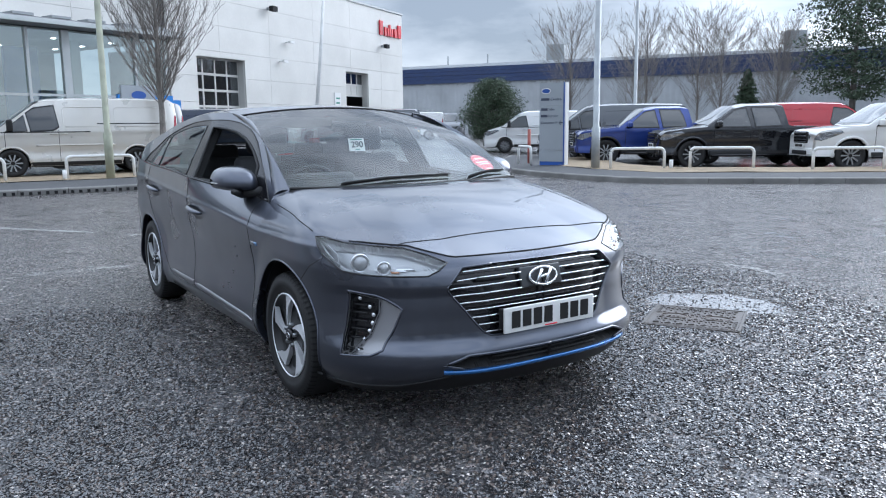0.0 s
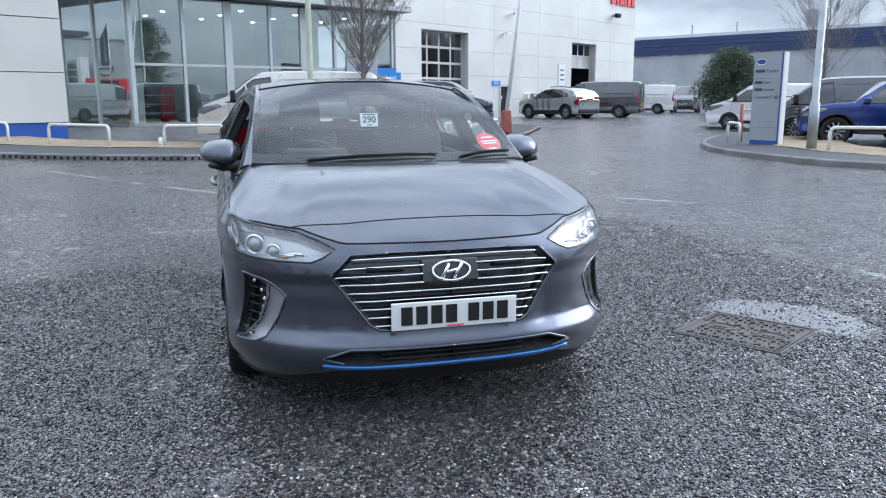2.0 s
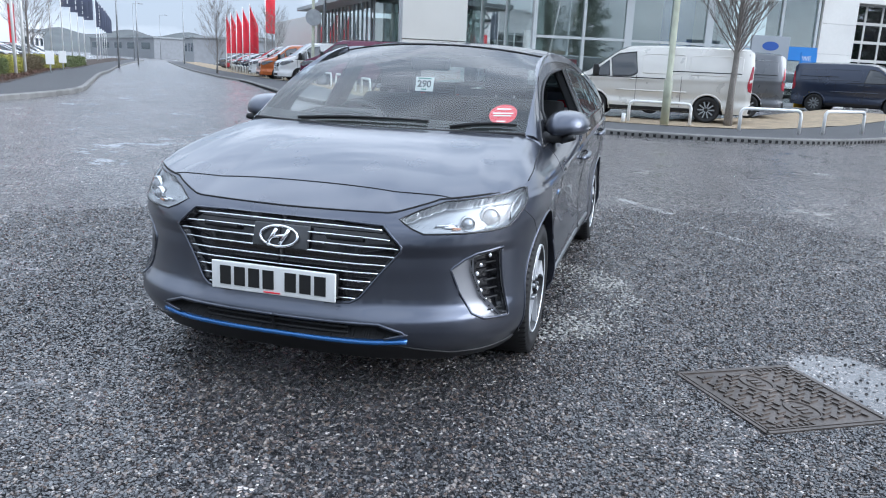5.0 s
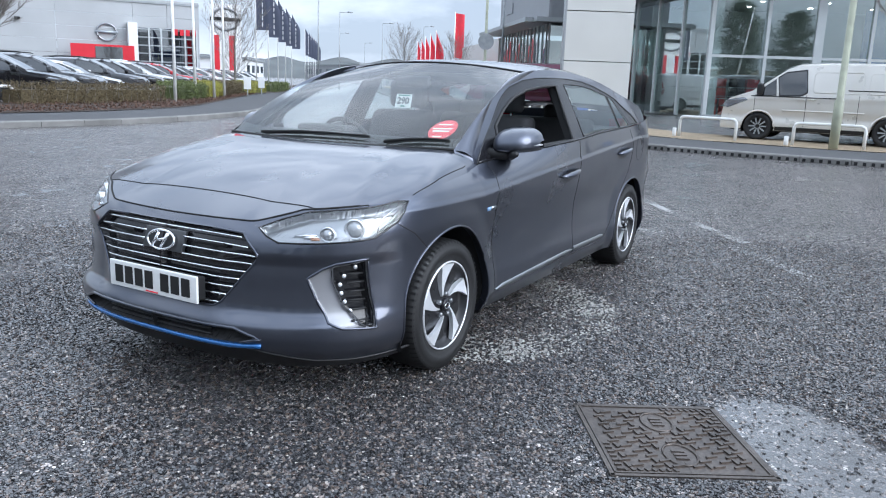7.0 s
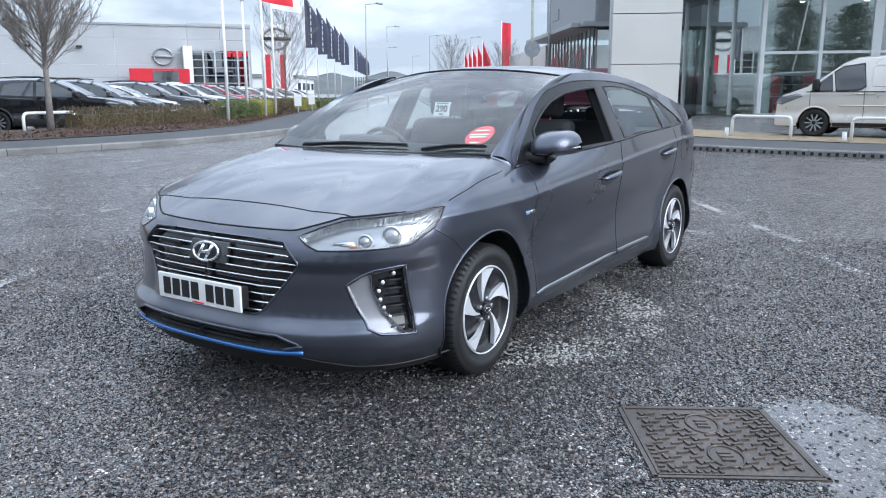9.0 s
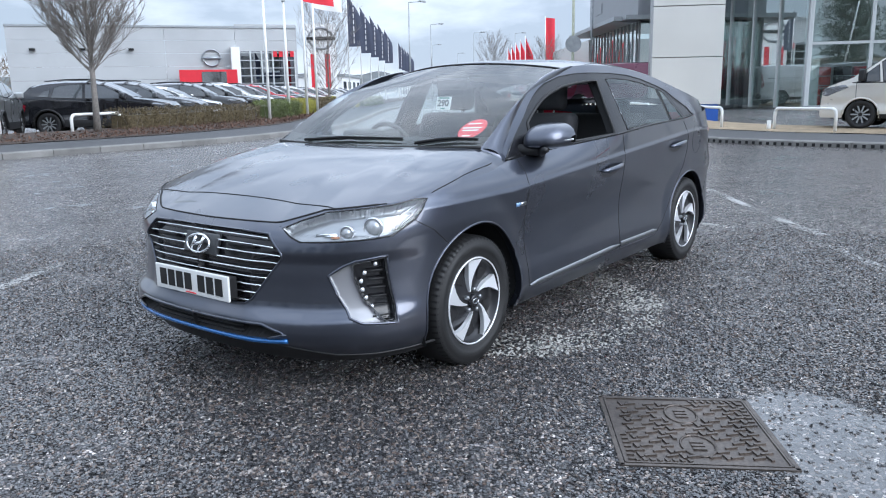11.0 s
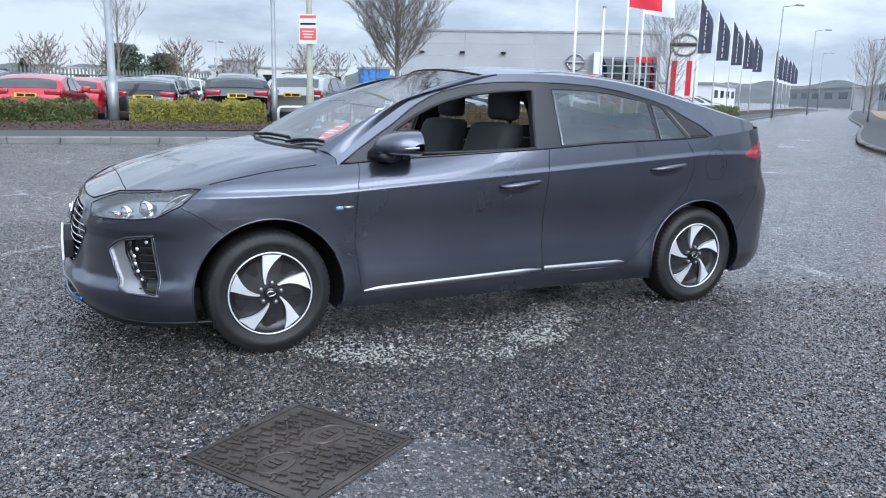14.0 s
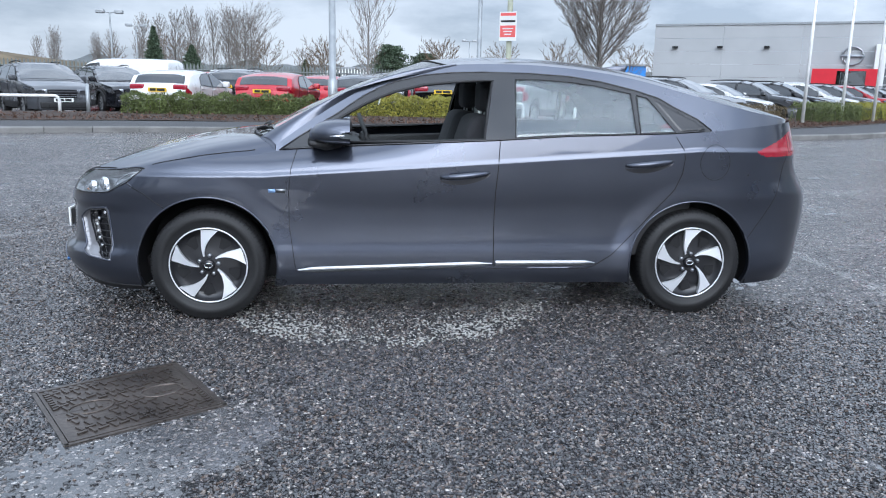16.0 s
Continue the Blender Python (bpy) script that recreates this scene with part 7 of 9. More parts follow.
        side_panel("headlamp", [(hl - 0.02, zb - 0.25), (hl - 0.16, zb - 0.29), (hl - 0.66, zb - 0.09), (hl - 0.58, zb - 0.03), (hl - 0.04, zb - 0.13)], sg, M_HEADLAMP, 0.008)
        side_panel("tail_lamp", [(-hl + 0.01, zb - 0.25), (-hl + (0.10 if K.get("tall") else 0.22), zb - 0.22), (-hl + (0.13 if K.get("tall") else 0.26), zb - 0.06), (-hl + 0.05, zb + (0.42 if K.get("tall") else 0.06)), (-hl + 0.01, zb + (0.42 if K.get("tall") else 0.04))], sg, M_TAIL, 0.008)
        side_panel("sill", [(axles[0] - R - 0.07, clear + 0.005), (axles[1] + R + 0.07, clear + 0.005), (axles[1] + R + 0.07, clear + 0.10), (axles[0] - R - 0.07, clear + 0.10)], sg, M_PLASTIC, 0.01)
        dx = [last[0]] + ([axles[1] + R * 0.55] if not K.get("tall") else [axles[1] + R + 0.35])
        for x in dx + [K["windows"][0][0][0] + 0.02]:
            line = [(x, sg * (float(side(x, z)[1]) + 0.001), z) for z in np.linspace(clear + 0.12, float(belt(x)), 8)]
            tube("shut_line", line, 0.006, M_BLACK, body, 4)
        hx = last[0]
        for x in (hx + 0.12, hx - (0.75 if not K.get("tall") else 0.12)):
            z = float(belt(x)) - 0.10
            y = sg * (float(side(x, z)[1]) + 0.015)
            tube("door_handle", [(x + 0.09, y, z), (x - 0.09, y, z)], 0.016, P_, body, 5)
        mx, mz = K["windows"][0][0][0] - 0.10, float(belt(K["windows"][0][0][0])) + (0.10 if not K.get("tall") else 0.14)
        rounded_box("door_mirror", (0.14, 0.20, 0.17 if not K.get("tall") else 0.28), (mx, sg * (hw + 0.07), mz), 0.045, P_ if not K.get("tall") else M_PLASTIC, root)
        if kind in ("suv", "pickup"):
            for a in axles:
                arc = [(a + (R + 0.075) * math.cos(t), R + (R + 0.075) * math.sin(t)) for t in np.linspace(-0.1, math.pi + 0.1, 13)]
                tube("arch_flare", [(x, sg * (float(side(x, z)[1]) + 0.012), z) for x, z in arc], 0.035, M_PLASTIC if kind == "suv" or colour == "blue" else P_, body, 6)
        elif K.get("tall") or kind == "small_van":
            for a in axles:
                arc = [(a + (R + 0.052) * math.cos(t), R + (R + 0.052) * math.sin(t)) for t in np.linspace(0.0, math.pi, 15)]
                tube("arch_lip", [(x, sg * (float(side(x, z)[1]) + 0.002), z) for x, z in arc], 0.026, P_, body, 6)
        if kind == "pickup":
            tube("side_step", [(axles[0] - R - 0.15, sg * (hw - 0.02), 0.36), (axles[1] + R + 0.15, sg * (hw - 0.02), 0.36)], 0.045, M_GLOSSBLACK, root, 6)
        rounded_box("front_lamp", (0.20, wid(hl) * 0.42, 0.13), (hl - 0.10, sg * float(wid(hl)) * 0.80, zb - 0.20), 0.03, M_HEADLAMP, root, "clear front lamp", lambda x, y, z: (x - 0.5 * abs(y + sg * 0.15) * 0.6, y, z))
        if not K.get("tall"):
            rounded_box("rear_lamp", (0.20, 0.40, 0.16), (-hl + 0.13, sg * hw * 0.70, float(belt(-hl + 0.1)) - 0.10), 0.05, M_TAIL, root, "red rear lamp")
        else:
            tube("body_stripe", [(x, sg * (float(side(x, 1.10)[1]) + 0.004), 1.10) for x in np.linspace(hl - 0.75, -0.3, 8)], 0.012, M_BLACK, body, 5)
        for i, a in enumerate(axles):
            vs = [(a + (R + 0.062) * math.cos(t), sg * y, R + (R + 0.062) * math.sin(t)) for t in np.linspace(-0.4, math.pi + 0.4, 14) for y in (hw * 0.5, hw - 0.03)]
            part("wheel_housing", vs, [(2 * k, 2 * k + 2, 2 * k + 3, 2 * k + 1) for k in range(13)], M_BLACK, root)
            wh = new("wheel")
            wh.parent = root
            wh.matrix_local = pose(a, sg * (hw - 0.13), R, 0, 0, 0 if sg > 0 else 180)
            lathe("tyre", [(R * 0.66, -0.1), (R * 0.97, -0.1), (R, -0.07), (R, 0.07), (R * 0.97, 0.095), (R * 0.85, 0.105), (R * 0.68, 0.095), (R * 0.64, 0.07)], M_TYRE, wh, seg=28)
            rim = lathe("rim", [(R * 0.68, 0.085), (R * 0.66, 0.098), (R * 0.62, 0.085), (R * 0.60, 0.03), (0.001, 0.03)], M_RIMBLACK, wh, seg=28)
            sp = 10
            vs, fs = [], []
            for k in range(sp):
                c = 2 * math.pi * k / sp
                b0 = len(vs)
                for r_, d in ((0.05, 0.28), (R * 0.63, 0.085), (R * 0.63, -0.085), (0.05, -0.28)):
                    vs.append((r_ * math.cos(c + d), 0.085, r_ * math.sin(c + d)))
                for r_, d in ((0.05, 0.28), (R * 0.63, 0.085), (R * 0.63, -0.085), (0.05, -0.28)):
                    vs.append((r_ * math.cos(c + d), 0.05, r_ * math.sin(c + d)))
                fs += [(b0, b0 + 1, b0 + 2, b0 + 3), (b0, b0 + 4, b0 + 5, b0 + 1), (b0 + 2, b0 + 6, b0 + 7, b0 + 3)]
            part("spoke_star", vs, fs, M_DULLALLOY if colour in ("white", "black", "grey", "red") else M_FRAME, rim, "", False)
    # front: grille, bumper, plates
    zb = float(belt(hl - 0.4))
    wf = float(wid(hl)) * 0.9
    rounded_box("grille", (0.06, wf * 1.25, 0.19), (hl + 0.0, 0, zb - 0.26), 0.03, M_GLOSSBLACK, root)
    for k in range(2):
        rounded_box("grille_bar", (0.02, wf * 1.15, 0.014), (hl + 0.035, 0, zb - 0.32 + 0.06 * k), 0.004, M_CHROMESATIN if colour != "black" else M_PLASTIC, root)
    rounded_box("front_bumper", (0.16, wf * 2.05, 0.20), (hl - 0.05, 0, clear + 0.12), 0.05, M_PLASTIC if kind == "small_van" or colour == "grey" else P_, root)
    rounded_box("lower_intake", (0.05, wf * 1.35, 0.11), (hl + 0.025, 0, clear + 0.09), 0.02, M_BLACK, root)
    rounded_box("rear_bumper", (0.16, hw * 1.78, 0.22), (-hl + 0.03, 0, clear + 0.14), 0.05, M_PLASTIC, root)
    fp = rounded_box("front_plate", (0.015, 0.52, 0.111), (hl + 0.045, 0, zb - 0.42 if zb - 0.42 > clear + 0.1 else clear + 0.2), 0.0, M_PLATEW, root, "white number plate")
    zr = float(belt(-hl + 0.1)) - (0.17 if not K.get("tall") else 0.5)
    rp = rounded_box("rear_plate", (0.015, 0.52, 0.111), (-hl - 0.02, 0, zr), 0.0, M_PLATEY, root, "yellow number plate")
    for pl, sgn in ((fp, 1), (rp, -1)):
        c = (hl + 0.054, zb - 0.42 if zb - 0.42 > clear + 0.1 else clear + 0.2) if sgn > 0 else (-hl - 0.029, zr)
        for y0, w0 in ((-0.105, 0.22), (0.12, 0.17)):
            rounded_box("plate_bar", (0.004, w0, 0.07), (c[0], y0, c[1]), 0.0, M_BLACKINK, pl)
    if kind == "pickup":
        rounded_box("upper_grille", (0.07, wf * 1.2, 0.16), (hl + 0.0, 0, zb - 0.13), 0.03, M_GLOSSBLACK, root)
        for k in range(2):
            rounded_box("grille_bar", (0.03, wf * 1.1, 0.03), (hl + 0.035, 0, zb - 0.17 + 0.08 * k), 0.008, M_CHROMESATIN if colour != "black" else M_PLASTIC, root)
    if kind == "suv":
        for sg in (1, -1):
            side_panel("lower_cladding", [(axles[0] - R - 0.08, clear + 0.10), (axles[1] + R + 0.08, clear + 0.10), (axles[1] + R + 0.08, clear + 0.20), (axles[0] - R - 0.08, clear + 0.18)], sg, M_PLASTIC, 0.008)
    if K.get("tall"):
        # pressed panels in the load area
        x2 = last[0] - 0.12
        for xa_, xb_ in ((x2, x2 - 1.10), (x2 - 1.22, -hl + 0.28)):
            for sg in (1, -1):
                zt, zl = float(top(0)) - 0.26, float(belt(0)) + 0.06
                loop = [(xa_ - 0.06, zl), (xa_, zl + 0.06), (xa_, zt - 0.06), (xa_ - 0.06, zt), (xb_ + 0.06, zt), (xb_, zt - 0.06), (xb_, zl + 0.06), (xb_ + 0.06, zl)]
                tube("panel_press", [(x, sg * (float(side(x, z)[1]) + 0.001), z) for x, z in loop], 0.009, P_, body, 6, closed=True)
        tube("rear_door_gap", [(-hl - 0.004, 0, clear + 0.2), (-hl - 0.004, 0, float(top(-hl + 0.05)) - 0.2)], 0.006, M_BLACK, root, 4)
        for y0, y1 in ((-hw * 0.72, -0.08), (0.08, hw * 0.72)):
            rounded_box("rear_door_glass", (0.02, y1 - y0, 0.5), (-hl - 0.002, (y0 + y1) / 2, 1.42), 0.008, M_VGLASS if colour in ("maroon", "silver") else P_, root)
        zz = 0.75
        for sg in (1, -1):
            line = [(x, sg * (float(side(x, zz + 0.02)[1]) + 0.004), zz + 0.02) for x in np.linspace(axles[0] - R - 0.2, axles[1] + R + 0.2, 10)]
            tube("side_moulding", line, 0.02, M_PLASTIC if colour == "grey" else P_, root, 5)
            rail = [(x, sg * (float(side(x, 1.30)[1]) + 0.003), 1.30) for x in np.linspace(last[0] - 0.9, -hl + 0.3, 8)]
            tube("door_track", rail, 0.012, M_BLACK, root, 5)
    if rails or kind == "suv":
        for sg in (1, -1):
            tube("roof_rail", [(x, sg * hw * 0.62, float(top(x)) + 0.03) for x in np.linspace(xb - 0.25, -hl + 0.75, 8)], 0.018, M_PLASTIC if colour != "white" else M_ALLOY, root, 5)
    rounded_box("underbody", (K["L"] * 0.9, hw * 1.5, 0.12), (0, 0, clear + 0.03), 0.02, M_BLACK, root)
    return root


def park(ob, x, y, head, dz=0.0):
    """Stands a vehicle on the ground, its nose pointing to head degrees."""
    ob.matrix_basis = pose(x, y, float(gz(x, y)) + dz, 0, 0, head)
    return ob


def heading(dx, dy):
    return math.degrees(math.atan2(dy, dx))


silver_van = vehicle("van", "silver", "silver panel van with dark alloy wheels parked at the showroom", "van")
park(silver_van, -17.95, 0.98, -92, 0.14)
VAN_WHITE = vehicle("van", "white", "plain white panel van", "van")
VAN_GREY = vehicle("van", "grey", "dark grey panel van", "van")
VAN_MAROON = park(vehicle("van", "maroon", "maroon panel van parked behind white hoops", "van"), -27.3, -11.6, heading(0.32, -0.95), 0.12)
VAN_ORANGE = park(vehicle("van", "orange", "orange panel van parked beside the road", "van"), -36.8, -19.0, heading(0.62, -0.785), 0.12)
park(VAN_WHITE, -32.5, -15.6, heading(0.62, -0.785), 0.12)
copy_thing(VAN_WHITE, pose(-41.5, -22.2, 0.12 + float(gz(-41.5, -22.2)), 0, 0, heading(0.62, -0.785)))
park(VAN_GREY, -21.3, 2.1, -75, 0.14)
tagged(VAN_GREY, "dark grey panel van behind a silver van")
copy_thing(VAN_GREY, pose(-35.0, 19.3, float(gz(-35, 19.3)), 0, 0, heading(-0.62, -0.785)))
van_rack = park(vehicle("van", "white", "white panel van with roof rack and side lettering", "van"), -44.0, 27.0, heading(-0.62, -0.785))
for x in (-1.6, -0.6, 0.3):
    tube("roof_rack", [(x, -0.8, 1.95), (x, -0.75, 2.09), (x, 0.75, 2.09), (x, 0.8, 1.95)], 0.025, M_GALV, van_rack, 5)
for y in (-0.72, 0.72):
    tube("roof_rack", [(-1.7, y, 2.09), (0.4, y, 2.09)], 0.025, M_GALV, van_rack, 5)
copy_thing(VAN_GREY, pose(-47.5, 33.0, float(gz(-47.5, 33)), 0, 0, heading(0.80, -0.60)))
CONNECT = park(vehicle("small_van", "navy", "dark blue small panel van parked before the workshop", "van"), -27.6, 8.2, heading(0.42, 0.91))
WCONNECT = park(vehicle("small_van", "white", "white small panel van parked in the yard", "van"), -22.2, 20.4, heading(-0.62, -0.785))
KORANDO = park(vehicle("suv", "steel", "silver estate car parked before the workshop", "car"), -33.4, 16.2, heading(-0.80, -0.35) + 0)
PICK_BLUE = park(vehicle("pickup", "blue", "blue double-cab pickup with dark wheels", "pickup"), -12.6, 17.45, heading(-0.55, -0.83))
PICK_BLACK = park(vehicle("pickup", "black", "black double-cab pickup with chrome wheels", "pickup"), -9.58, 17.81, heading(-0.55, -0.83))
PICK_WHITE = park(vehicle("pickup", "white", "white double-cab pickup with a chrome grille", "pickup"), -6.0, 19.6, heading(-0.55, -0.83))
copy_thing(VAN_GREY, pose(-15.2, 18.0, 0, 0, 0, heading(-0.62, -0.785)))
RED_VAN = park(vehicle("van", "red", "red panel van behind the pickups", "van"), -11.5, 24.6, heading(0.83, 0.56))

# dealership car park: rows of alike cars
SUVS = {c: vehicle("suv", c, lab, "car") for c, lab in (("grey", "dark grey compact sport utility car"), ("black", "black compact sport utility car"), ("white", "white compact sport utility car"), ("red", "red compact sport utility car"), ("navy", "dark blue compact sport utility car"))}
HATCHES = {c: vehicle("hatch", c, lab, "car") for c, lab in (("white", "white small hatchback with yellow rear plate"), ("red", "red small hatchback with yellow rear plate"), ("black", "black small hatchback with yellow rear plate"), ("silver", "silver small hatchback in the car park"))}
used = set()


def stand(proto, x, y, head, dz=-0.05):
    m = pose(x, y, float(gz(x, y)) + dz, 0, 0, head)
    if proto.name in used:
        ob = copy_thing(proto, m)
    else:
        used.add(proto.name)
        proto.matrix_basis = m
        ob = proto
    return tagged(ob, group="cars in the dealership car park")


AWAY = heading(-0.20, -0.98)
for proto, x, y in ((HATCHES["white"], 5.4, -19.2), (HATCHES["red"], 2.7, -20.0), (HATCHES["black"], -0.1, -20.2), (SUVS["black"], -2.5, -19.6)):
    stand(proto, x, y, AWAY)
for proto, x, y in ((SUVS["grey"], 10.0, -20.6), (SUVS["black"], 8.9, -24.2), (SUVS["navy"], 13.6, -19.0), (HATCHES["silver"], 16.5, -18.0), (HATCHES["white"], 8.2, -26.9)):
    stand(proto, x, y, heading(-0.55, 0.83) if y > -26 else AWAY)
tagged(copy_thing(KORANDO, pose(-4.9, -19.6, float(gz(-4.9, -19.6)), 0, 0, AWAY - 22)), "silver compact sport utility car with yellow rear plate", group="cars in the dealership car park")
rng_ = random.Random(7)
kinds_ = list(SUVS.values()) + list(HATCHES.values())
for row, (yy, x0, x1) in enumerate(((-26.2, -4, 7), (-32.5, -8, 22), (-38.5, -8, 24))):
    x = x0
    while x < x1:
        stand(rng_.choice(kinds_), x + rng_.uniform(-0.2, 0.2), yy + 0.10 * x + rng_.uniform(-0.3, 0.3), AWAY + (180 if rng_.random() < 0.5 else 0) + rng_.uniform(-3, 3))
        x += 2.75
big_van = copy_thing(VAN_WHITE, pose(10.5, -31.0, float(gz(10.5, -31)), 0, 0, AWAY + 90))
# the row along the road
row_seq = ["black", "grey", "white_h", "grey", "black", "white", "grey", "red", "black", "grey", "red_h", "white", "silver_h", "grey", "white", "black", "grey", "white", "silver_h", "white", "grey"]
for k, c in enumerate(row_seq):
    a, b = 18.9 + 2.75 * k, -10.7
    x, y = -0.8 * a - 0.6 * b, -0.6 * a + 0.8 * b
    proto = HATCHES[c[:-2]] if c.endswith("_h") else SUVS[c]
    stand(proto, x, y, heading(-0.72, 0.70) + rng_.uniform(-2, 2))
# cars along the far side of the road
for k, c in enumerate((SUVS["navy"], SUVS["black"], HATCHES["silver"], HATCHES["red"], SUVS["grey"], HATCHES["white"])):
    a, b = 58 + 4.6 * k, 7.6
    stand(c, -0.8 * a - 0.6 * b, -0.6 * a + 0.8 * b, heading(0.62, -0.785), 0.12)


# ---- street furniture ----
def hoop(p, q, h=0.52, r=0.038):
    """A bent white tube rail between two feet."""
    p, q = Vector((*p, 0)), Vector((*q, 0))
    p.z, q.z = float(gz(p.x, p.y)) + 0.10, float(gz(q.x, q.y)) + 0.10
    d = (q - p).normalized()
    c = 0.13
    pts = [p, p + Vector((0, 0, h - c + 0.04))]
    for k in range(1, 6):
        a = math.pi / 2 * k / 6
        pts.append(p + d * (c * (1 - math.cos(a))) + Vector((0, 0, h - c + 0.04 + c * math.sin(a))))
    for k in range(1, 6):
        a = math.pi / 2 * (1 - k / 6)
        pts.append(q - d * (c * (1 - math.cos(a))) + Vector((0, 0, h - c + 0.04 + c * math.sin(a))))
    pts += [q + Vector((0, 0, h - c + 0.04)), q]
    ob = tube("hoop_barrier", pts, r, M_WHITEPAINT, None, 10)
    return tagged(ob, "white painted tubular steel hoop barrier", "hoop barrier", "hoop barriers along the verge")


for p, q in (((-16.35, -2.35), (-15.75, -0.85)), ((-15.7, 0.45), (-15.55, 1.95)), ((-14.75, 3.05), (-15.05, 4.4)), ((-15.55, 5.0), (-16.75, 6.1)), ((-17.75, 6.85), (-18.75, 7.65)), ((-17.75, -5.35), (-16.5, -3.7)),
             ((-19.4, -7.55), (-18.45, -6.5)), ((-13.5, 12.5), (-12.5, 12.15)), ((-9.5, 12.3), (-8.75, 13.45)), ((-8.3, 13.9), (-7.2, 14.95)), ((-5.9, 15.4), (-4.9, 16.7)), ((-3.7, 17.9), (-2.7, 19.1)),
             ((-4.3, -16.9), (-3.0, -16.7)), ((-6.9, -16.0), (-5.5, -15.8)), ((9.3, -15.4), (7.9, -15.9))):
    hoop(p, q)
for k in range(22):
    a = 2.0 + 1.95 * k
    x, y = -19.0 - 0.79 * a, -7.3 - 0.60 * a
    hoop((x, y), (x - 0.86, y - 0.65))
for x, y in ((-15.35, 0.35), (-8.65, 13.6), (-16.25, -2.45), (7.3, -16.2)):
    b = tube("marker_post", [(x, y, float(gz(x, y)) + 0.08), (x, y, float(gz(x, y)) + (0.36 if y > -10 else 0.95))], 0.05, M_WHITEPAINT if y > -10 else M_GALV, None, 8)
    tagged(b, "short post standing in the verge", "post")


def pole(name, x, y, h, r, material, label, category="pole", foot=True):
    z = float(gz(x, y)) + 0.1
    ob = tagged(new(name), label, category)
    tube("shaft", [(x, y, z), (x, y, z + 1.1), (x, y, z + 1.12), (x, y, z + h)], [r * 1.35, r * 1.35, r, r * 0.8], material, ob, 12)
    return ob


pole("lamp_column", -15.3, 1.35, 9.0, 0.075, M_GREENPOLE, "pale green painted lamp column beside the kerb", "lamp column")
pole("lamp_column", -10.1, 12.35, 9.0, 0.085, M_GALV, "galvanised lamp column beside the kerb", "lamp column")
pole("lamp_column", 1.08, -17.7, 9.0, 0.10, M_GALV, "galvanised lamp column at the hedge", "lamp column")
pole("lamp_column", -3.03, -17.2, 9.0, 0.065, M_GALV, "slim galvanised column at the hedge", "lamp column")
pole("lamp_column", -22.5, 27.1, 8.0, 0.09, M_GALV, "galvanised lamp column in the yard", "lamp column")
sp_ = pole("sign_post", -3.49, -15.28, 9.0, 0.075, M_GREENPOLE, "pale green post carrying a red and white notice", "sign post")
nt_ = tagged(new("notice_board"), "white and red notice board strapped to a post", "notice")
ndir = Vector((0.55, 0.83, 0)).normalized()
nside = Vector((-ndir.y, ndir.x, 0))
nc = Vector((-3.49, -15.28, 2.80)) + ndir * 0.10


def board(name, c, s, n, w, z0, z1, material, parent, thick=0.012):
    v = [c + s * a + n * b + Vector((0, 0, z)) for a in (-w / 2, w / 2) for b in (0, thick) for z in (z0, z1)]
    return part(name, v, [(0, 1, 3, 2), (4, 6, 7, 5), (0, 4, 5, 1), (2, 3, 7, 6), (0, 2, 6, 4), (1, 5, 7, 3)], material, parent, "", False)


board("board", nc, nside, ndir, 0.47, -0.36, 0.36, M_SIGNWHITE, nt_)
board("red_field", nc + ndir * 0.012, nside, ndir, 0.42, -0.27, 0.02, M_SIGNRED, nt_, 0.003)
board("red_field", nc + ndir * 0.012, nside, ndir, 0.42, 0.26, 0.33, M_SIGNRED, nt_, 0.003)
board("text_bar", nc + ndir * 0.012, nside, ndir, 0.40, 0.10, 0.15, M_BLACKINK, nt_, 0.003)
for k in range(3):
    board("text_bar", nc + ndir * 0.015, nside, ndir, 0.30 - 0.05 * k, -0.07 - 0.07 * k, -0.045 - 0.07 * k, M_SIGNWHITE, nt_, 0.002)

# grey totem sign at the yard entrance
tt_ = tagged(new("totem_sign"), "grey totem sign with blue edge and white lettering", "sign")
S0, S1_ = Vector((-12.40, 12.44, 0)), Vector((-11.75, 12.75, 0))
sd = (S1_ - S0).normalized()
sn = Vector((sd.y, -sd.x, 0))
sc_ = (S0 + S1_) / 2
sw_ = (S1_ - S0).length
for z0, z1 in ((0.24, 0.56), (0.57, 1.79), (1.80, 2.44)):
    board("panel", sc_ - sn * 0.1, sd, sn, sw_, z0, z1, M_SIGNGREY, tt_, 0.22)
board("base", sc_ - sn * 0.09, sd, sn, sw_ - 0.02, 0.08, 0.24, M_BLUEBASE, tt_, 0.20)
board("blue_edge", S1_ + sd * 0.02 - sn * 0.09, sd, sn, 0.04, 0.12, 2.44, M_BLUEBASE, tt_, 0.20)
board("pale_edge", S1_ + sd * 0.06 - sn * 0.09, sd, sn, 0.04, 0.12, 2.44, M_SIGNWHITE, tt_, 0.20)


def lettering(text, c, s, n, size, material, parent, name="lettering"):
    cu = bpy.data.curves.new(name, "FONT")
    cu.body, cu.size, cu.align_x, cu.align_y, cu.extrude = text, size, "LEFT", "CENTER", 0.002
    cu.materials.append(material)
    ob = new(name, cu)
    ob.parent = parent
    up = Vector((0, 0, 1))
    m = Matrix((s, up, n)).transposed().to_4x4()
    m.translation = c
    ob.matrix_local = m
    return ob


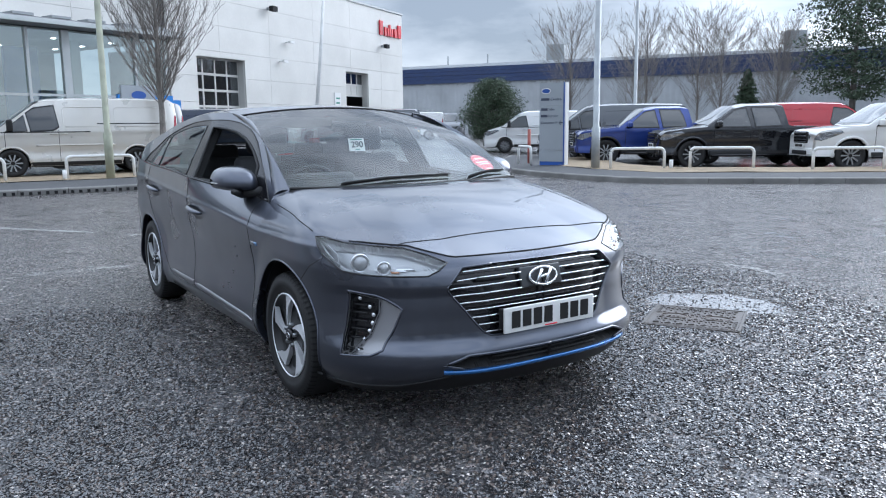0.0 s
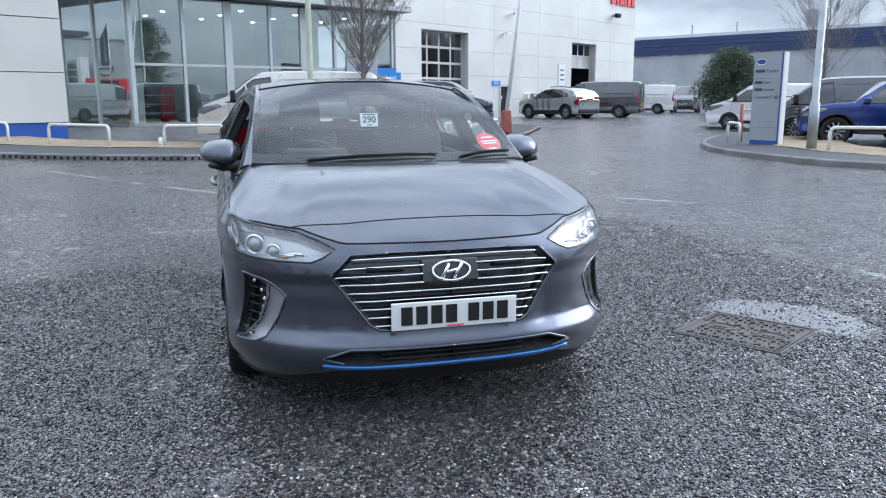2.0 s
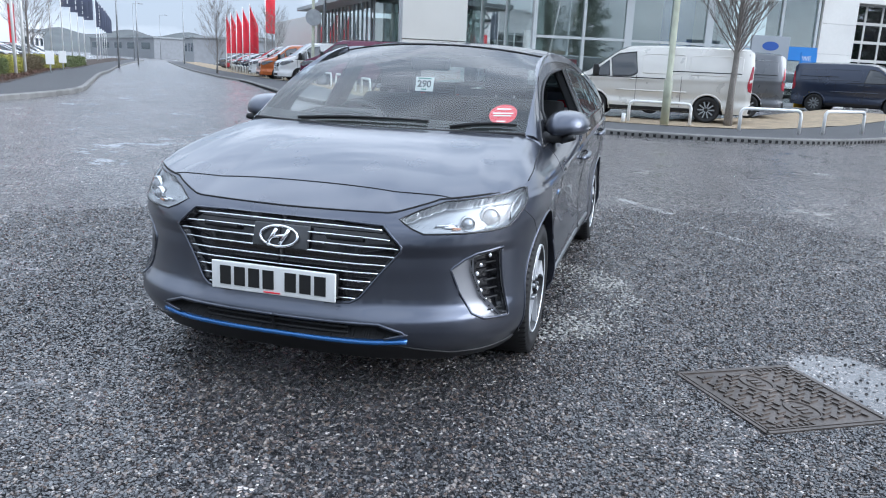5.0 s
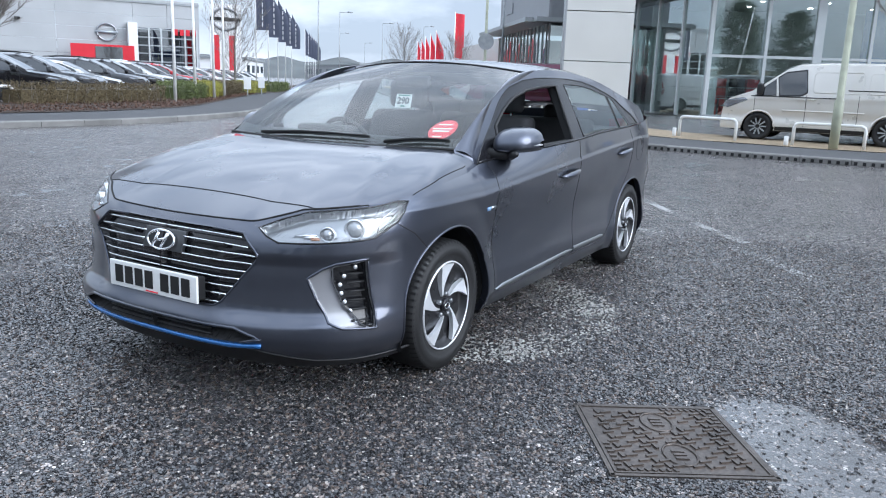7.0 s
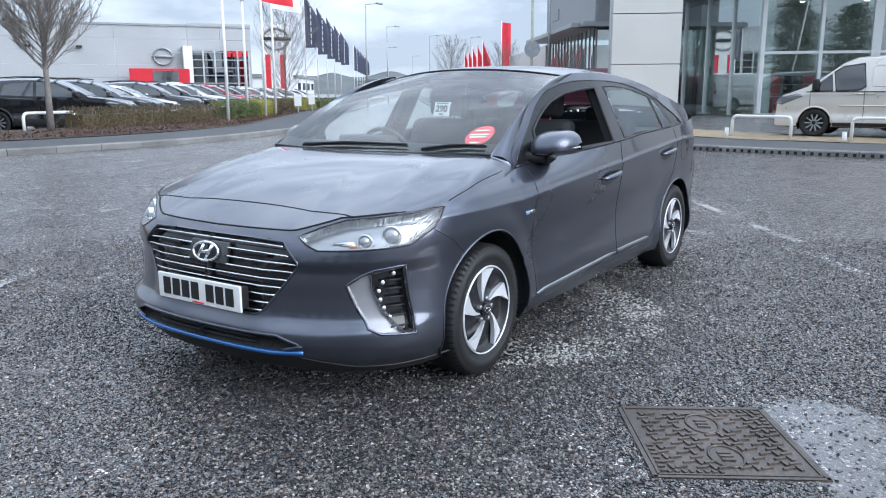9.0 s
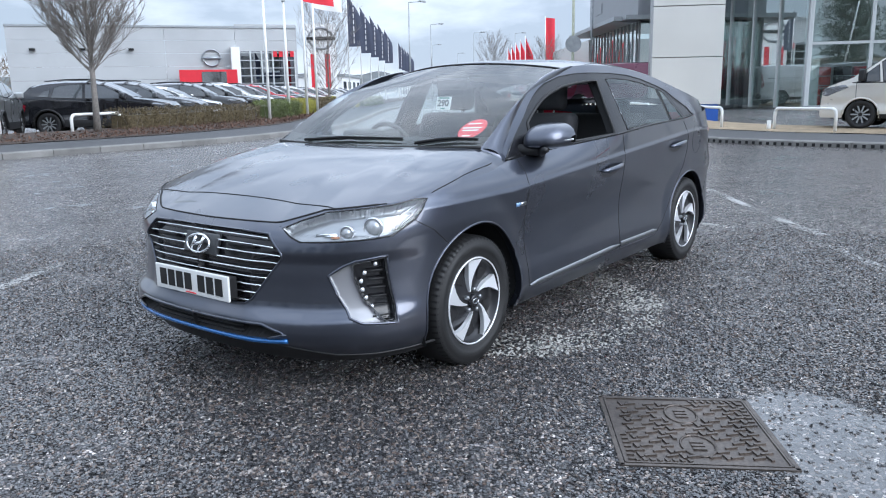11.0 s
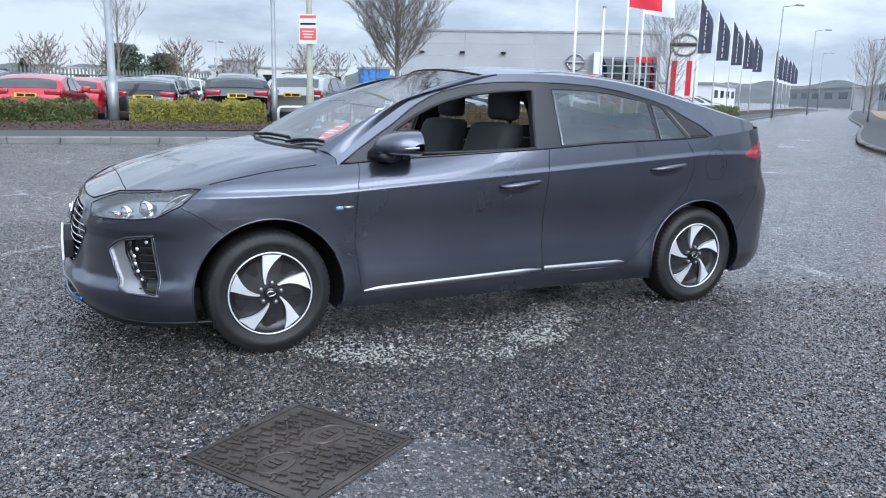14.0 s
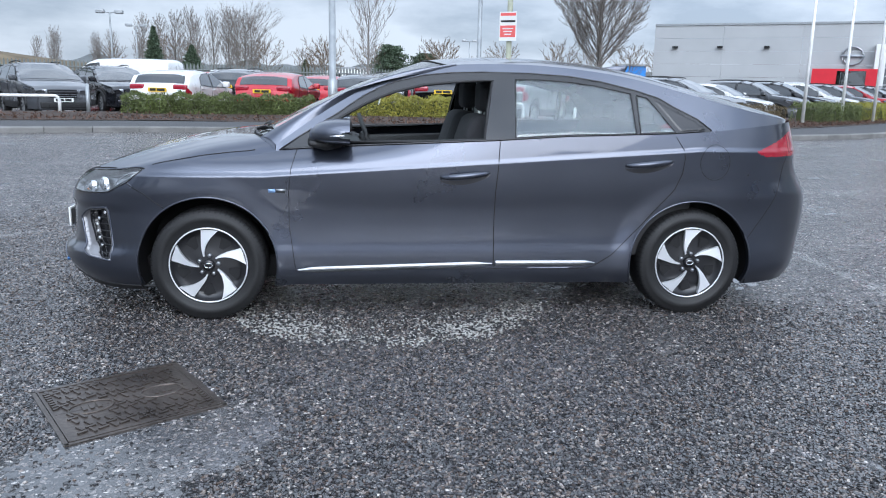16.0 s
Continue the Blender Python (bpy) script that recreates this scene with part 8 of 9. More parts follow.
face = sn * 0.125
for z, word, bar in ((1.98, "Centre", 0.28), (1.70, "Sales", 0.22), (1.52, "Service", 0.22), (1.33, "Customer P", 0.0)):
    left_ = S0 + face + sd * 0.05
    if bar:
        board("word_bar", left_ + sd * bar / 2 * 0.9 + Vector((0, 0, z)), sd, sn, bar * 0.9, -0.035, 0.035, M_NAVY, tt_, 0.003)
    lettering(word, left_ + sd * bar + Vector((0, 0, z)), sd, sn, 0.115 if z > 1.9 else 0.10, M_NAVY, tt_)
arrow = S0 + face + sd * 0.60 + Vector((0, 0, 1.33))
tube("arrow", [arrow + sd * 0.11, arrow], 0.012, M_NAVY, tt_, 4)
tube("arrow", [arrow + sd * 0.05 + Vector((0, 0, 0.05)), arrow, arrow + sd * 0.05 - Vector((0, 0, 0.05))], 0.012, M_NAVY, tt_, 4)
oval = [S0 + face + sd * (0.20 + 0.13 * math.cos(a)) + Vector((0, 0, 2.21 + 0.07 * math.sin(a))) for a in np.linspace(0, 2 * math.pi, 25)[:-1]]
part("oval_emblem", [p + sn * 0.004 for p in oval], [tuple(range(24))], M_BLUEBASE, tt_, "dark blue oval emblem", False)
tube("oval_rim", oval, 0.012, M_SIGNWHITE, tt_, 5, closed=True)

# raised barrier arm with its red housing, red post
ba = tagged(new("barrier"), "faded red barrier post with raised white arm", "barrier")
bx, by = -14.95, 6.55
bz = float(gz(bx, by)) + 0.1
rounded_box("housing", (0.26, 0.24, 0.60), (bx, by, bz + 0.60), 0.03, M_REDBROWN, ba, "", lambda x, y, z: (x * (1 - 0.5 * z), y * (1 - 0.4 * z), z))
tube("housing_post", [(bx, by, bz - 0.1), (bx, by, bz + 0.4)], 0.09, M_REDBROWN, ba, 8)
tube("barrier_arm", [(bx, by, bz + 0.75), (bx - 0.18, by + 0.36, bz + 3.2), (bx - 0.36, by + 0.70, bz + 6.0)], [0.06, 0.05, 0.035], M_WHITEPAINT, ba, 8, "raised white barrier arm")
tagged(tube("red_post", [(-13.55, 12.95, 0.05), (-13.55, 12.95, 1.15)], 0.05, M_REDBROWN, None, 8), "thin faded red post by the kerb", "post")

# round sign seen from behind on its post
rs = pole("sign_post", -28.0, -14.16, 6.5, 0.07, M_GREENPOLE, "pale green post with a round grey-backed sign", "sign post")
rd = Vector((0.8, 0.6, 0))
rsd = Vector((-0.6, 0.8, 0))
part("round_plate", [Vector((-28, -14.16, 3.15)) + rd * o + rsd * (0.36 * math.cos(a)) + Vector((0, 0, 0.36 * math.sin(a))) for o in (0.09, 0.11) for a in np.linspace(0, 2 * math.pi, 25)[:-1]],
     [tuple(range(24)), tuple(range(24, 48))] + [(k, (k + 1) % 24, 24 + (k + 1) % 24, 24 + k) for k in range(24)], M_GALV, rs, "grey back of a round sign", False)

# flagpoles and flags
flag_dir = Vector((-0.80, 0.25, 0)).normalized()


def cloth(name, c, d, w, h, material, label, parent=None, wave=0.10, sail=False):
    n, m = 14, 10
    v = []
    nn = Vector((-d.y, d.x, 0))
    for j in range(m + 1):
        for i in range(n + 1):
            u_, t = i / n, j / m
            ww = w
            if sail:
                ww = w * min(1, 0.30 + 1.6 * (1 - t) if t > 0.55 else 1.0) * (1 if t < 0.55 else 1 - ((t - 0.55) / 0.45) ** 2.2 * 0.75)
            off = wave * math.sin(u_ * 5 + t * 2) * u_
            v.append(c + d * (ww * u_) + nn * off + Vector((0, 0, h * t - 0.12 * w * u_ * (0 if sail else 1))))
    f = [(j * (n + 1) + i, j * (n + 1) + i + 1, (j + 1) * (n + 1) + i + 1, (j + 1) * (n + 1) + i) for j in range(m) for i in range(n)]
    return part(name, v, f, material, parent, label)


for x, y, h in ((-13.28, -17.69, 4.3), (-15.7, -19.43, 4.2), (-17.64, -20.53, 5.4), (-19.7, -22.1, 5.4)):
    ob = tagged(new("flagpole"), "slim white flagpole standing in the hedge bed", "flagpole")
    z = float(gz(x, y)) + 0.12
    tube("shaft", [(x, y, z), (x, y, z + h)], [0.055, 0.04], M_WHITEPAINT, ob, 8)
    tube("finial", [(x, y, z + h), (x, y, z + h + 0.05)], 0.07, M_GALV, ob, 8)
    if h > 5:
        cloth("flag", Vector((x, y, z + h - 0.95)), flag_dir, 1.35, 0.85, M_REDCLOTH if x > -19 else M_WHITECLOTH, "hanging cloth flag", ob)
for group, (a0, cnt, stp, hh) in enumerate(((45, 5, 7.2, 7.0), (96, 5, 7.0, 7.0))):
    for k in range(cnt):
        a, b = a0 + stp * k, -6.4
        x, y = -0.8 * a - 0.6 * b, -0.6 * a + 0.8 * b
        z = float(gz(x, y)) + 0.1
        ob = tagged(new("sail_flag"), "dark navy sail flag on a white pole", "sail flag", "navy sail flags along the road")
        tube("shaft", [(x, y, z), (x, y, z + hh)], 0.04, M_WHITEPAINT, ob, 6)
        fl = cloth("sail", Vector((x, y, z + 3.8)), Vector((-0.55, 0.83, 0)), 0.85, hh - 3.8, M_NAVY, "", ob, 0.05, True)
        for j in range(7):
            c = Vector((x, y, z + 4.0 + 0.38 * j)) + Vector((-0.55, 0.83, 0)) * 0.42
            board("text_bar", c + Vector((0.83, 0.55, 0)) * 0.06, Vector((-0.55, 0.83, 0)), Vector((0.83, 0.55, 0)), 0.06, 0, 0.26, M_SIGNWHITE, ob, 0.01)
for k in range(5):
    a, b = 54 + 4.2 * k, 5.6
    x, y = -0.8 * a - 0.6 * b, -0.6 * a + 0.8 * b
    ob = tagged(new("red_flag"), "tall red banner flag beside the road", "banner flag", "red banner flags along the road")
    tube("shaft", [(x, y, 0.1), (x, y, 5.0)], 0.04, M_WHITEPAINT, ob, 6)
    cloth("banner", Vector((x, y, 1.6)), Vector((-0.6, 0.8, 0)), 0.62, 3.3, M_REDCLOTH, "", ob, 0.08, True)
ob = tagged(new("red_flag"), "tall red banner flag beside the road", "banner flag")
tube("shaft", [(-62.0, -35.1, 0.1), (-62.0, -35.1, 7.8)], 0.05, M_WHITEPAINT, ob, 6)
cloth("banner", Vector((-62.0, -35.1, 3.6)), Vector((-0.6, 0.8, 0)), 0.9, 4.1, M_REDCLOTH, "", ob, 0.05)
ob = tagged(new("red_board_sign"), "square red roadside board sign on posts", "sign")
board("board", Vector((-64.5, -29.0, 0)), Vector((-0.45, 0.9, 0)), Vector((0.9, 0.45, 0)), 1.9, 1.2, 4.2, M_RED, ob, 0.1)
tube("post", [(-64.5, -29.0, 0), (-64.5, -29.0, 1.3)], 0.08, M_GALV, ob, 6)
lathe("white_mark", [(0.001, 0), (0.55, 0), (0.55, 0.03), (0.001, 0.03)], M_SIGNWHITE, ob, seg=20)
ob.children[-1].matrix_local = pose(-64.3, -28.9, 3.0, 0, 0, -63)
# small low boards among the hedge
for x, y in ((-22.4, -23.4), (-26.5, -26.4)):
    ob = tagged(new("low_sign"), "small white board sign on a post in the bed", "sign")
    board("board", Vector((x, y, 0.25)), Vector((-0.6, 0.8, 0)), Vector((0.8, 0.6, 0)), 0.32, 0.40, 0.95, M_SIGNWHITE, ob, 0.05)
    tube("post", [(x, y, 0.1), (x, y, 0.7)], 0.03, M_GALV, ob, 6)


def street_lamp(x, y, h, ang, double=False):
    ob = tagged(new("street_lamp"), "tall slim grey street lamp", "street lamp", "street lamps in the distance")
    tube("shaft", [(x, y, 0), (x, y, h)], [0.09, 0.05], M_GALV, ob, 6)
    for sg in (1, -1) if double else (1,):
        d = Vector((math.cos(radians(ang)), math.sin(radians(ang)), 0)) * sg
        p = Vector((x, y, h))
        tube("arm", [p, p + d * (0.45 if double else 1.0) + Vector((0, 0, 0.1))], 0.035, M_GALV, ob, 5)
        q = p + d * (0.6 if double else 1.2) + Vector((0, 0, 0.1))
        rounded_box("lamp_head", (0.7, 0.25, 0.14) if not double else (0.55, 0.4, 0.25), q, 0.04, M_FRAME, ob)
    return ob


for x, y, h in ((-48.5, -40.6, 8.5), (-68.0, -53.5, 8.5), (-101.0, -79.0, 8.5), (-83, -58, 8.5), (-36.5, -17.5, 8.5), (-88.5, -55.0, 8.5), (-130, -95, 8.5)):
    street_lamp(x, y, h, 140)
street_lamp(17.0, -52.7, 5.7, 10, True)
street_lamp(-12.8, -84.0, 6.2, 10, True)
street_lamp(20.0, -71.0, 6.0, 10, True)

# blue and yellow notice and grey fascia beside the showroom
fgn = tagged(new("open_notice"), "tall blue and yellow open notice board", "notice")
oc = Vector((-28.7, 6.4, 0))
od, on = Vector((-0.40, 0.92, 0)).normalized(), Vector((0.92, 0.40, 0)).normalized()
board("blue_board", oc, od, on, 0.66, 1.05, 2.45, M_SIGNBLUE, fgn, 0.05)
board("yellow_board", oc, od, on, 0.66, 0.35, 1.03, M_SIGNYELLOW, fgn, 0.05)
for k, wd in enumerate(("WE", "ARE", "OPEN")):
    lettering(wd, oc - od * 0.29 + on * 0.055 + Vector((0, 0, 2.20 - 0.40 * k)), od, on, 0.25, M_SIGNWHITE, fgn)
gt = tagged(new("grey_totem"), "grey fascia board with blue oval emblem", "sign")
board("board", Vector((-28.4, 4.9, 0)), od, on, 1.55, 0.2, 3.0, M_SIGNGREY, gt, 0.12)
ov = [Vector((-28.4, 4.9, 2.62)) + on * 0.125 + od * (0.34 * math.cos(a)) + Vector((0, 0, 0.17 * math.sin(a))) for a in np.linspace(0, 2 * math.pi, 25)[:-1]]
part("oval_emblem", ov, [tuple(range(24))], M_BLUEBASE, gt, "blue oval emblem", False)

# cast-iron cover in the road
cv = [Vector((x, y, 0)) for x, y in ((1.39, 1.55), (1.085, 2.055), (1.58, 2.38), (1.895, 1.88))]
mh = tagged(new("manhole_cover"), "rusty cast-iron manhole cover with raised pattern set in the road", "manhole cover")
cc = sum(cv, Vector()) / 4
ux, uy = (cv[1] - cv[0]), (cv[3] - cv[0])


def on_cover(a, b, z):
    return cv[0] + ux * a + uy * b + Vector((0, 0, z))


def cover_bar(name, a0, b0, a1, b1, w, z0, z1, parent=mh):
    p, q = on_cover(a0, b0, 0), on_cover(a1, b1, 0)
    d = (q - p).normalized()
    n = Vector((-d.y, d.x, 0)) * w / 2
    v = [x + Vector((0, 0, z)) for z in (z0, z1) for x in (p - n, q - n, q + n, p + n)]
    return part(name, v, [(4, 5, 6, 7), (0, 1, 5, 4), (1, 2, 6, 5), (2, 3, 7, 6), (3, 0, 4, 7)], M_IRON, parent, "", False)


cover_plate = part("cover_plate", [on_cover(a, b, z) for z in (-0.010, 0.0035) for a, b in ((0.03, 0.03), (0.97, 0.03), (0.97, 0.97), (0.03, 0.97))], [(4, 5, 6, 7), (0, 1, 5, 4), (1, 2, 6, 5), (2, 3, 7, 6), (3, 0, 4, 7)], M_IRON, mh, "", False)
for q in ((0, 0.01, 1, 0.01), (0, 0.99, 1, 0.99), (0.01, 0, 0.01, 1), (0.99, 0, 0.99, 1)):
    cover_bar("rim", *q, 0.016, -0.01, 0.0055)
cover_bar("joint", 0.5, 0.05, 0.5, 0.95, 0.006, 0.002, 0.0042)
for i in range(13):
    for j in range(13):
        a, b = 0.13 + 0.062 * i, 0.13 + 0.062 * j
        if min(math.hypot(a - 0.5, (b - 0.27)), math.hypot(a - 0.5, b - 0.73)) < 0.135:
            continue
        if (i + j) % 2:
            cover_bar("raised_bar", a - 0.036, b + 0.010, a + 0.036, b - 0.010, 0.011, 0.002, 0.0095)
        elif (i + 2 * j) % 4 < 2:
            cover_bar("raised_bar", a - 0.008, b - 0.030, a + 0.008, b + 0.030, 0.011, 0.002, 0.0095)
for q in ((0.035, 0.035, 0.965, 0.035), (0.035, 0.965, 0.965, 0.965), (0.035, 0.035, 0.035, 0.965), (0.965, 0.035, 0.965, 0.965)):
    cover_bar("border", *q, 0.008, 0.002, 0.0075)
for b in (0.27, 0.73):
    tube("oval_ring", [on_cover(0.5 + 0.10 * math.cos(t), b + 0.14 * math.sin(t), 0.0045) for t in np.linspace(0, 2 * math.pi, 25)[:-1]], 0.005, M_IRON, mh, 5, closed=True)
    for k in (-0.045, 0.0, 0.045):
        cover_bar("letter_bar", 0.46, b + k, 0.54, b + k, 0.016, 0.002, 0.0085)
for a in np.linspace(0.60, 0.90, 8):
    cover_bar("letter_bar", a, 0.055, a + 0.012, 0.088, 0.012, 0.002, 0.0085)
    cover_bar("letter_bar", 1.0 - a, 0.912, 1.012 - a, 0.945, 0.012, 0.002, 0.0085)
for b in np.linspace(0.1, 0.42, 7):
    cover_bar("letter_bar", 0.055, b + 0.5, 0.095, b + 0.5, 0.014, 0.002, 0.0085)
    cover_bar("letter_bar", 0.905, b, 0.945, b, 0.014, 0.002, 0.0085)
# palisade fence beyond the car park
pf = tagged(new("palisade_fence"), "dark palisade fence on the far edge of the car park", "fence")
f0, f1 = Vector((45, -46, 0.25)), Vector((-12, -62, 0.25))
fd = (f1 - f0)
for k in range(240):
    p = f0 + fd * (k / 240)
    part("pale", [p + fd.normalized() * s + Vector((0, 0, z)) for s, z in ((-0.07, 0), (0.07, 0), (0.07, 2.1), (0, 2.3), (-0.07, 2.1))], [(0, 1, 2, 3, 4)], M_FENCE, pf, "", False)
for z in (0.5, 1.8):
    tube("rail", [f0 + Vector((0, 0, z)), f1 + Vector((0, 0, z))], 0.05, M_FENCE, pf, 4)


# ---- plants and distance ----
def prisms(segs, sides):
    """Tapered sticks from rows (p, q, r0, r1) as one mesh."""
    verts, faces = [], []
    for p, q, r0, r1 in segs:
        d = (q - p).normalized() if (q - p).length > 1e-6 else Vector((0, 0, 1))
        u = d.orthogonal().normalized()
        w = d.cross(u)
        b = len(verts)
        for c, r in ((p, r0), (q, r1)):
            for k in range(sides):
                a = 2 * math.pi * k / sides
                verts.append(c + (u * math.cos(a) + w * math.sin(a)) * r)
        for k in range(sides):
            m = (k + 1) % sides
            faces.append((b + k, b + m, b + sides + m, b + sides + k))
    return verts, faces


def bare_tree(h, spread, seed, clear=0.3, ascend=0.7, limbs=26, twigs=7, trunk=0.1, label="bare winter tree with fine branches", name="bare_tree", thin=1.0, mt=None, low=1.0):
    """A leafless tree: trunk, limbs that rise from it, and twigs on the limbs."""
    rg = random.Random(seed)
    root = tagged(new(name), label, "tree")
    top = Vector((rg.uniform(-0.1, 0.1) * spread, rg.uniform(-0.1, 0.1) * spread, h))
    n = 9
    line = [Vector((0, 0, 0)).lerp(top, k / n) + Vector((rg.uniform(-1, 1), rg.uniform(-1, 1), 0)) * 0.012 * h * (k / n) for k in range(n + 1)]
    tube("trunk", line, [trunk * (1.25 if k == 0 else 1) * (1 - 0.93 * (k / n) ** 0.9) + 0.004 for k in range(n + 1)], M_BARK, root, 9)
    big, small = [], []
    for i in range(limbs):
        t = clear + (1 - clear) * ((i + rg.random()) / limbs) ** low * 0.92
        k = t * n
        a = line[int(k)].lerp(line[min(int(k) + 1, n)], k - int(k))
        ang = i * 2.4 + rg.uniform(-0.5, 0.5)
        rel = (t - clear) / (1 - clear)
        reach = spread * (0.35 + 1.0 * math.sin(math.pi * min(1, 0.22 + rel * 0.75))) * rg.uniform(0.75, 1.1) * 0.62
        out = Vector((math.cos(ang), math.sin(ang), 0))
        pts = [a]
        dirn = (out * 1.0 + Vector((0, 0, 0.35 + ascend))).normalized()
        stepl = reach / 5 * (1 + 0.8 * ascend)
        r0 = trunk * (0.17 - 0.09 * rel)
        for j in range(6):
            dirn = (dirn + Vector((0, 0, 0.16 * ascend)) + Vector((rg.uniform(-1, 1), rg.uniform(-1, 1), rg.uniform(-0.5, 0.5))) * 0.16).normalized()
            pts.append(pts[-1] + dirn * stepl)
        for j in range(6):
            big.append((pts[j], pts[j + 1], r0 * (1 - j / 6.5), r0 * (1 - (j + 1) / 6.5)))
        for j in range(twigs):
            q = rg.uniform(0.2, 1.0) * 5.99
            b = pts[int(q)].lerp(pts[int(q) + 1], q - int(q))
            d = (pts[int(q) + 1] - pts[int(q)]).normalized()
            d = (d + Vector((rg.uniform(-1, 1), rg.uniform(-1, 1), rg.uniform(-0.3, 0.8))) * 0.75).normalized()
            ln = reach * rg.uniform(0.18, 0.42)
            m1 = b + d * ln * 0.5
            d2 = (d + Vector((0, 0, 0.25 * ascend)) + Vector((rg.uniform(-1, 1), rg.uniform(-1, 1), rg.uniform(-1, 1))) * 0.2).normalized()
            m2 = m1 + d2 * ln * 0.5
            tr = max(0.0028 * thin, r0 * 0.16)
            small += [(b, m1, tr * 1.3, tr), (m1, m2, tr, tr * 0.5)]
            for _ in range(2):
                c = b.lerp(m2, rg.uniform(0.3, 0.9))
                d3 = (d2 + Vector((rg.uniform(-1, 1), rg.uniform(-1, 1), rg.uniform(-0.4, 0.9))) * 0.8).normalized()
                small.append((c, c + d3 * ln * 0.42, tr * 0.8, tr * 0.4))
    part("limb_tangle", *prisms(big, 5), M_BARK if mt is None else mt, root)
    part("twig_tangle", *prisms(small, 3), M_TWIG if mt is None else mt, root)
    return root


def plant(ob, x, y, rot=0.0, scale=1.0, dz=0.1):
    ob.matrix_basis = pose(x, y, float(gz(x, y)) + dz, 0, 0, rot) @ Matrix.Scale(scale, 4)
    return ob


def replant(ob, x, y, rot=0.0, scale=1.0, dz=0.0):
    c = copy_thing(ob, Matrix.Identity(4))
    c.matrix_basis = pose(x, y, dz, 0, 0, rot) @ Matrix.Scale(scale, 4)
    return c


plant(bare_tree(7.4, 1.9, 3, 0.24, 0.80, 120, 20, 0.09, "slender bare tree with upswept twiggy crown", thin=1.4, low=1.5), -16.35, 2.9)
plant(bare_tree(7.0, 1.85, 5, 0.20, 0.55, 170, 24, 0.075, "bare street tree with dense egg-shaped twiggy crown", thin=1.8, low=1.35), -5.96, -15.47, 40, 1.0, 0.2)
FAR_TREE = plant(bare_tree(7.8, 3.2, 11, 0.2, 0.55, 80, 13, 0.10, "wide bare tree against the sky", thin=2.4), -38.0, 37.0)
FAR_TREE2 = plant(bare_tree(7.4, 2.7, 12, 0.15, 0.65, 80, 13, 0.10, "wide bare tree before the warehouse", thin=2.4), -32.0, 38.3)
POPLAR = plant(bare_tree(8.6, 1.7, 13, 0.08, 1.0, 80, 14, 0.12, "tall narrow bare poplar on the skyline", thin=3.6), 27.0, -101.0)
BIG_BARE = plant(bare_tree(9.0, 4.6, 14, 0.2, 0.45, 70, 18, 0.18, "large spreading bare tree on the skyline", thin=3.6), 14.7, -104.1)
THORN = plant(bare_tree(5.0, 3.0, 15, 0.1, 0.35, 30, 9, 0.12, "low brown thorn bush", thin=8, mt=M_BROWNTWIG), 4.0, -110)
for x, y, r, s in ((-33.5, 45.5, 50, 1.05), (-31.0, 51.5, 120, 1.0), (-30.0, 43.5, 200, 0.95), (-36.0, 41.5, 10, 0.85), (-28.0, 47.0, 10, 0.9)):
    replant(FAR_TREE if s > 0.9 else FAR_TREE2, x, y, r, s)
replant(FAR_TREE2, -27.8, -29.6, 30, 0.75)
replant(FAR_TREE2, -44.0, -29.0, 80, 0.6, 0.1)
replant(FAR_TREE2, -45.5, -25.5, 140, 0.55, 0.1)
for k in range(9):
    replant(POPLAR, 38 - 2.0 * k + (k % 3), -96 - (k % 2) * 3, 40 * k, 0.62 + 0.06 * (k % 3), 0.5)
for k in range(8):
    replant(POPLAR, 24.5 - 1.6 * k, -99 - (k % 3) * 2, 70 * k, 0.95 + 0.08 * (k % 3), 0.5)
for k in range(26):
    replant(THORN, 34 - 4.4 * k + 1.5 * math.sin(k * 3), -112 - 8 * math.sin(k * 1.7), 77 * k, 0.8 + 0.35 * math.sin(k * 2.1) ** 2, 1.2)
birch = plant(bare_tree(6.4, 2.0, 21, 0.2, 0.8, 40, 10, 0.09, "slim birch with sparse wind-blown twigs", thin=3), -0.4, -41.0)


def leaf_mass(name, pts, size, material, parent, seed):
    """Many small leaves as one mesh."""
    rg = np.random.RandomState(seed)
    n = len(pts)
    a = rg.normal(size=(n, 3))
    a /= np.linalg.norm(a, axis=1, keepdims=True)
    b = np.cross(a, rg.normal(size=(n, 3)))
    b /= np.linalg.norm(b, axis=1, keepdims=True)
    s = size * rg.uniform(0.6, 1.3, (n, 1))
    p = np.asarray(pts)
    v = np.stack([p - a * s, p + b * s * 0.45, p + a * s, p - b * s * 0.45], 1).reshape(-1, 3)
    f = np.arange(4 * n).reshape(n, 4)
    me = bpy.data.meshes.new(name)
    me.from_pydata(v.tolist(), [], f.tolist())
    me.materials.append(material)
    ob = new(name, me)
    ob.parent = parent
    return ob


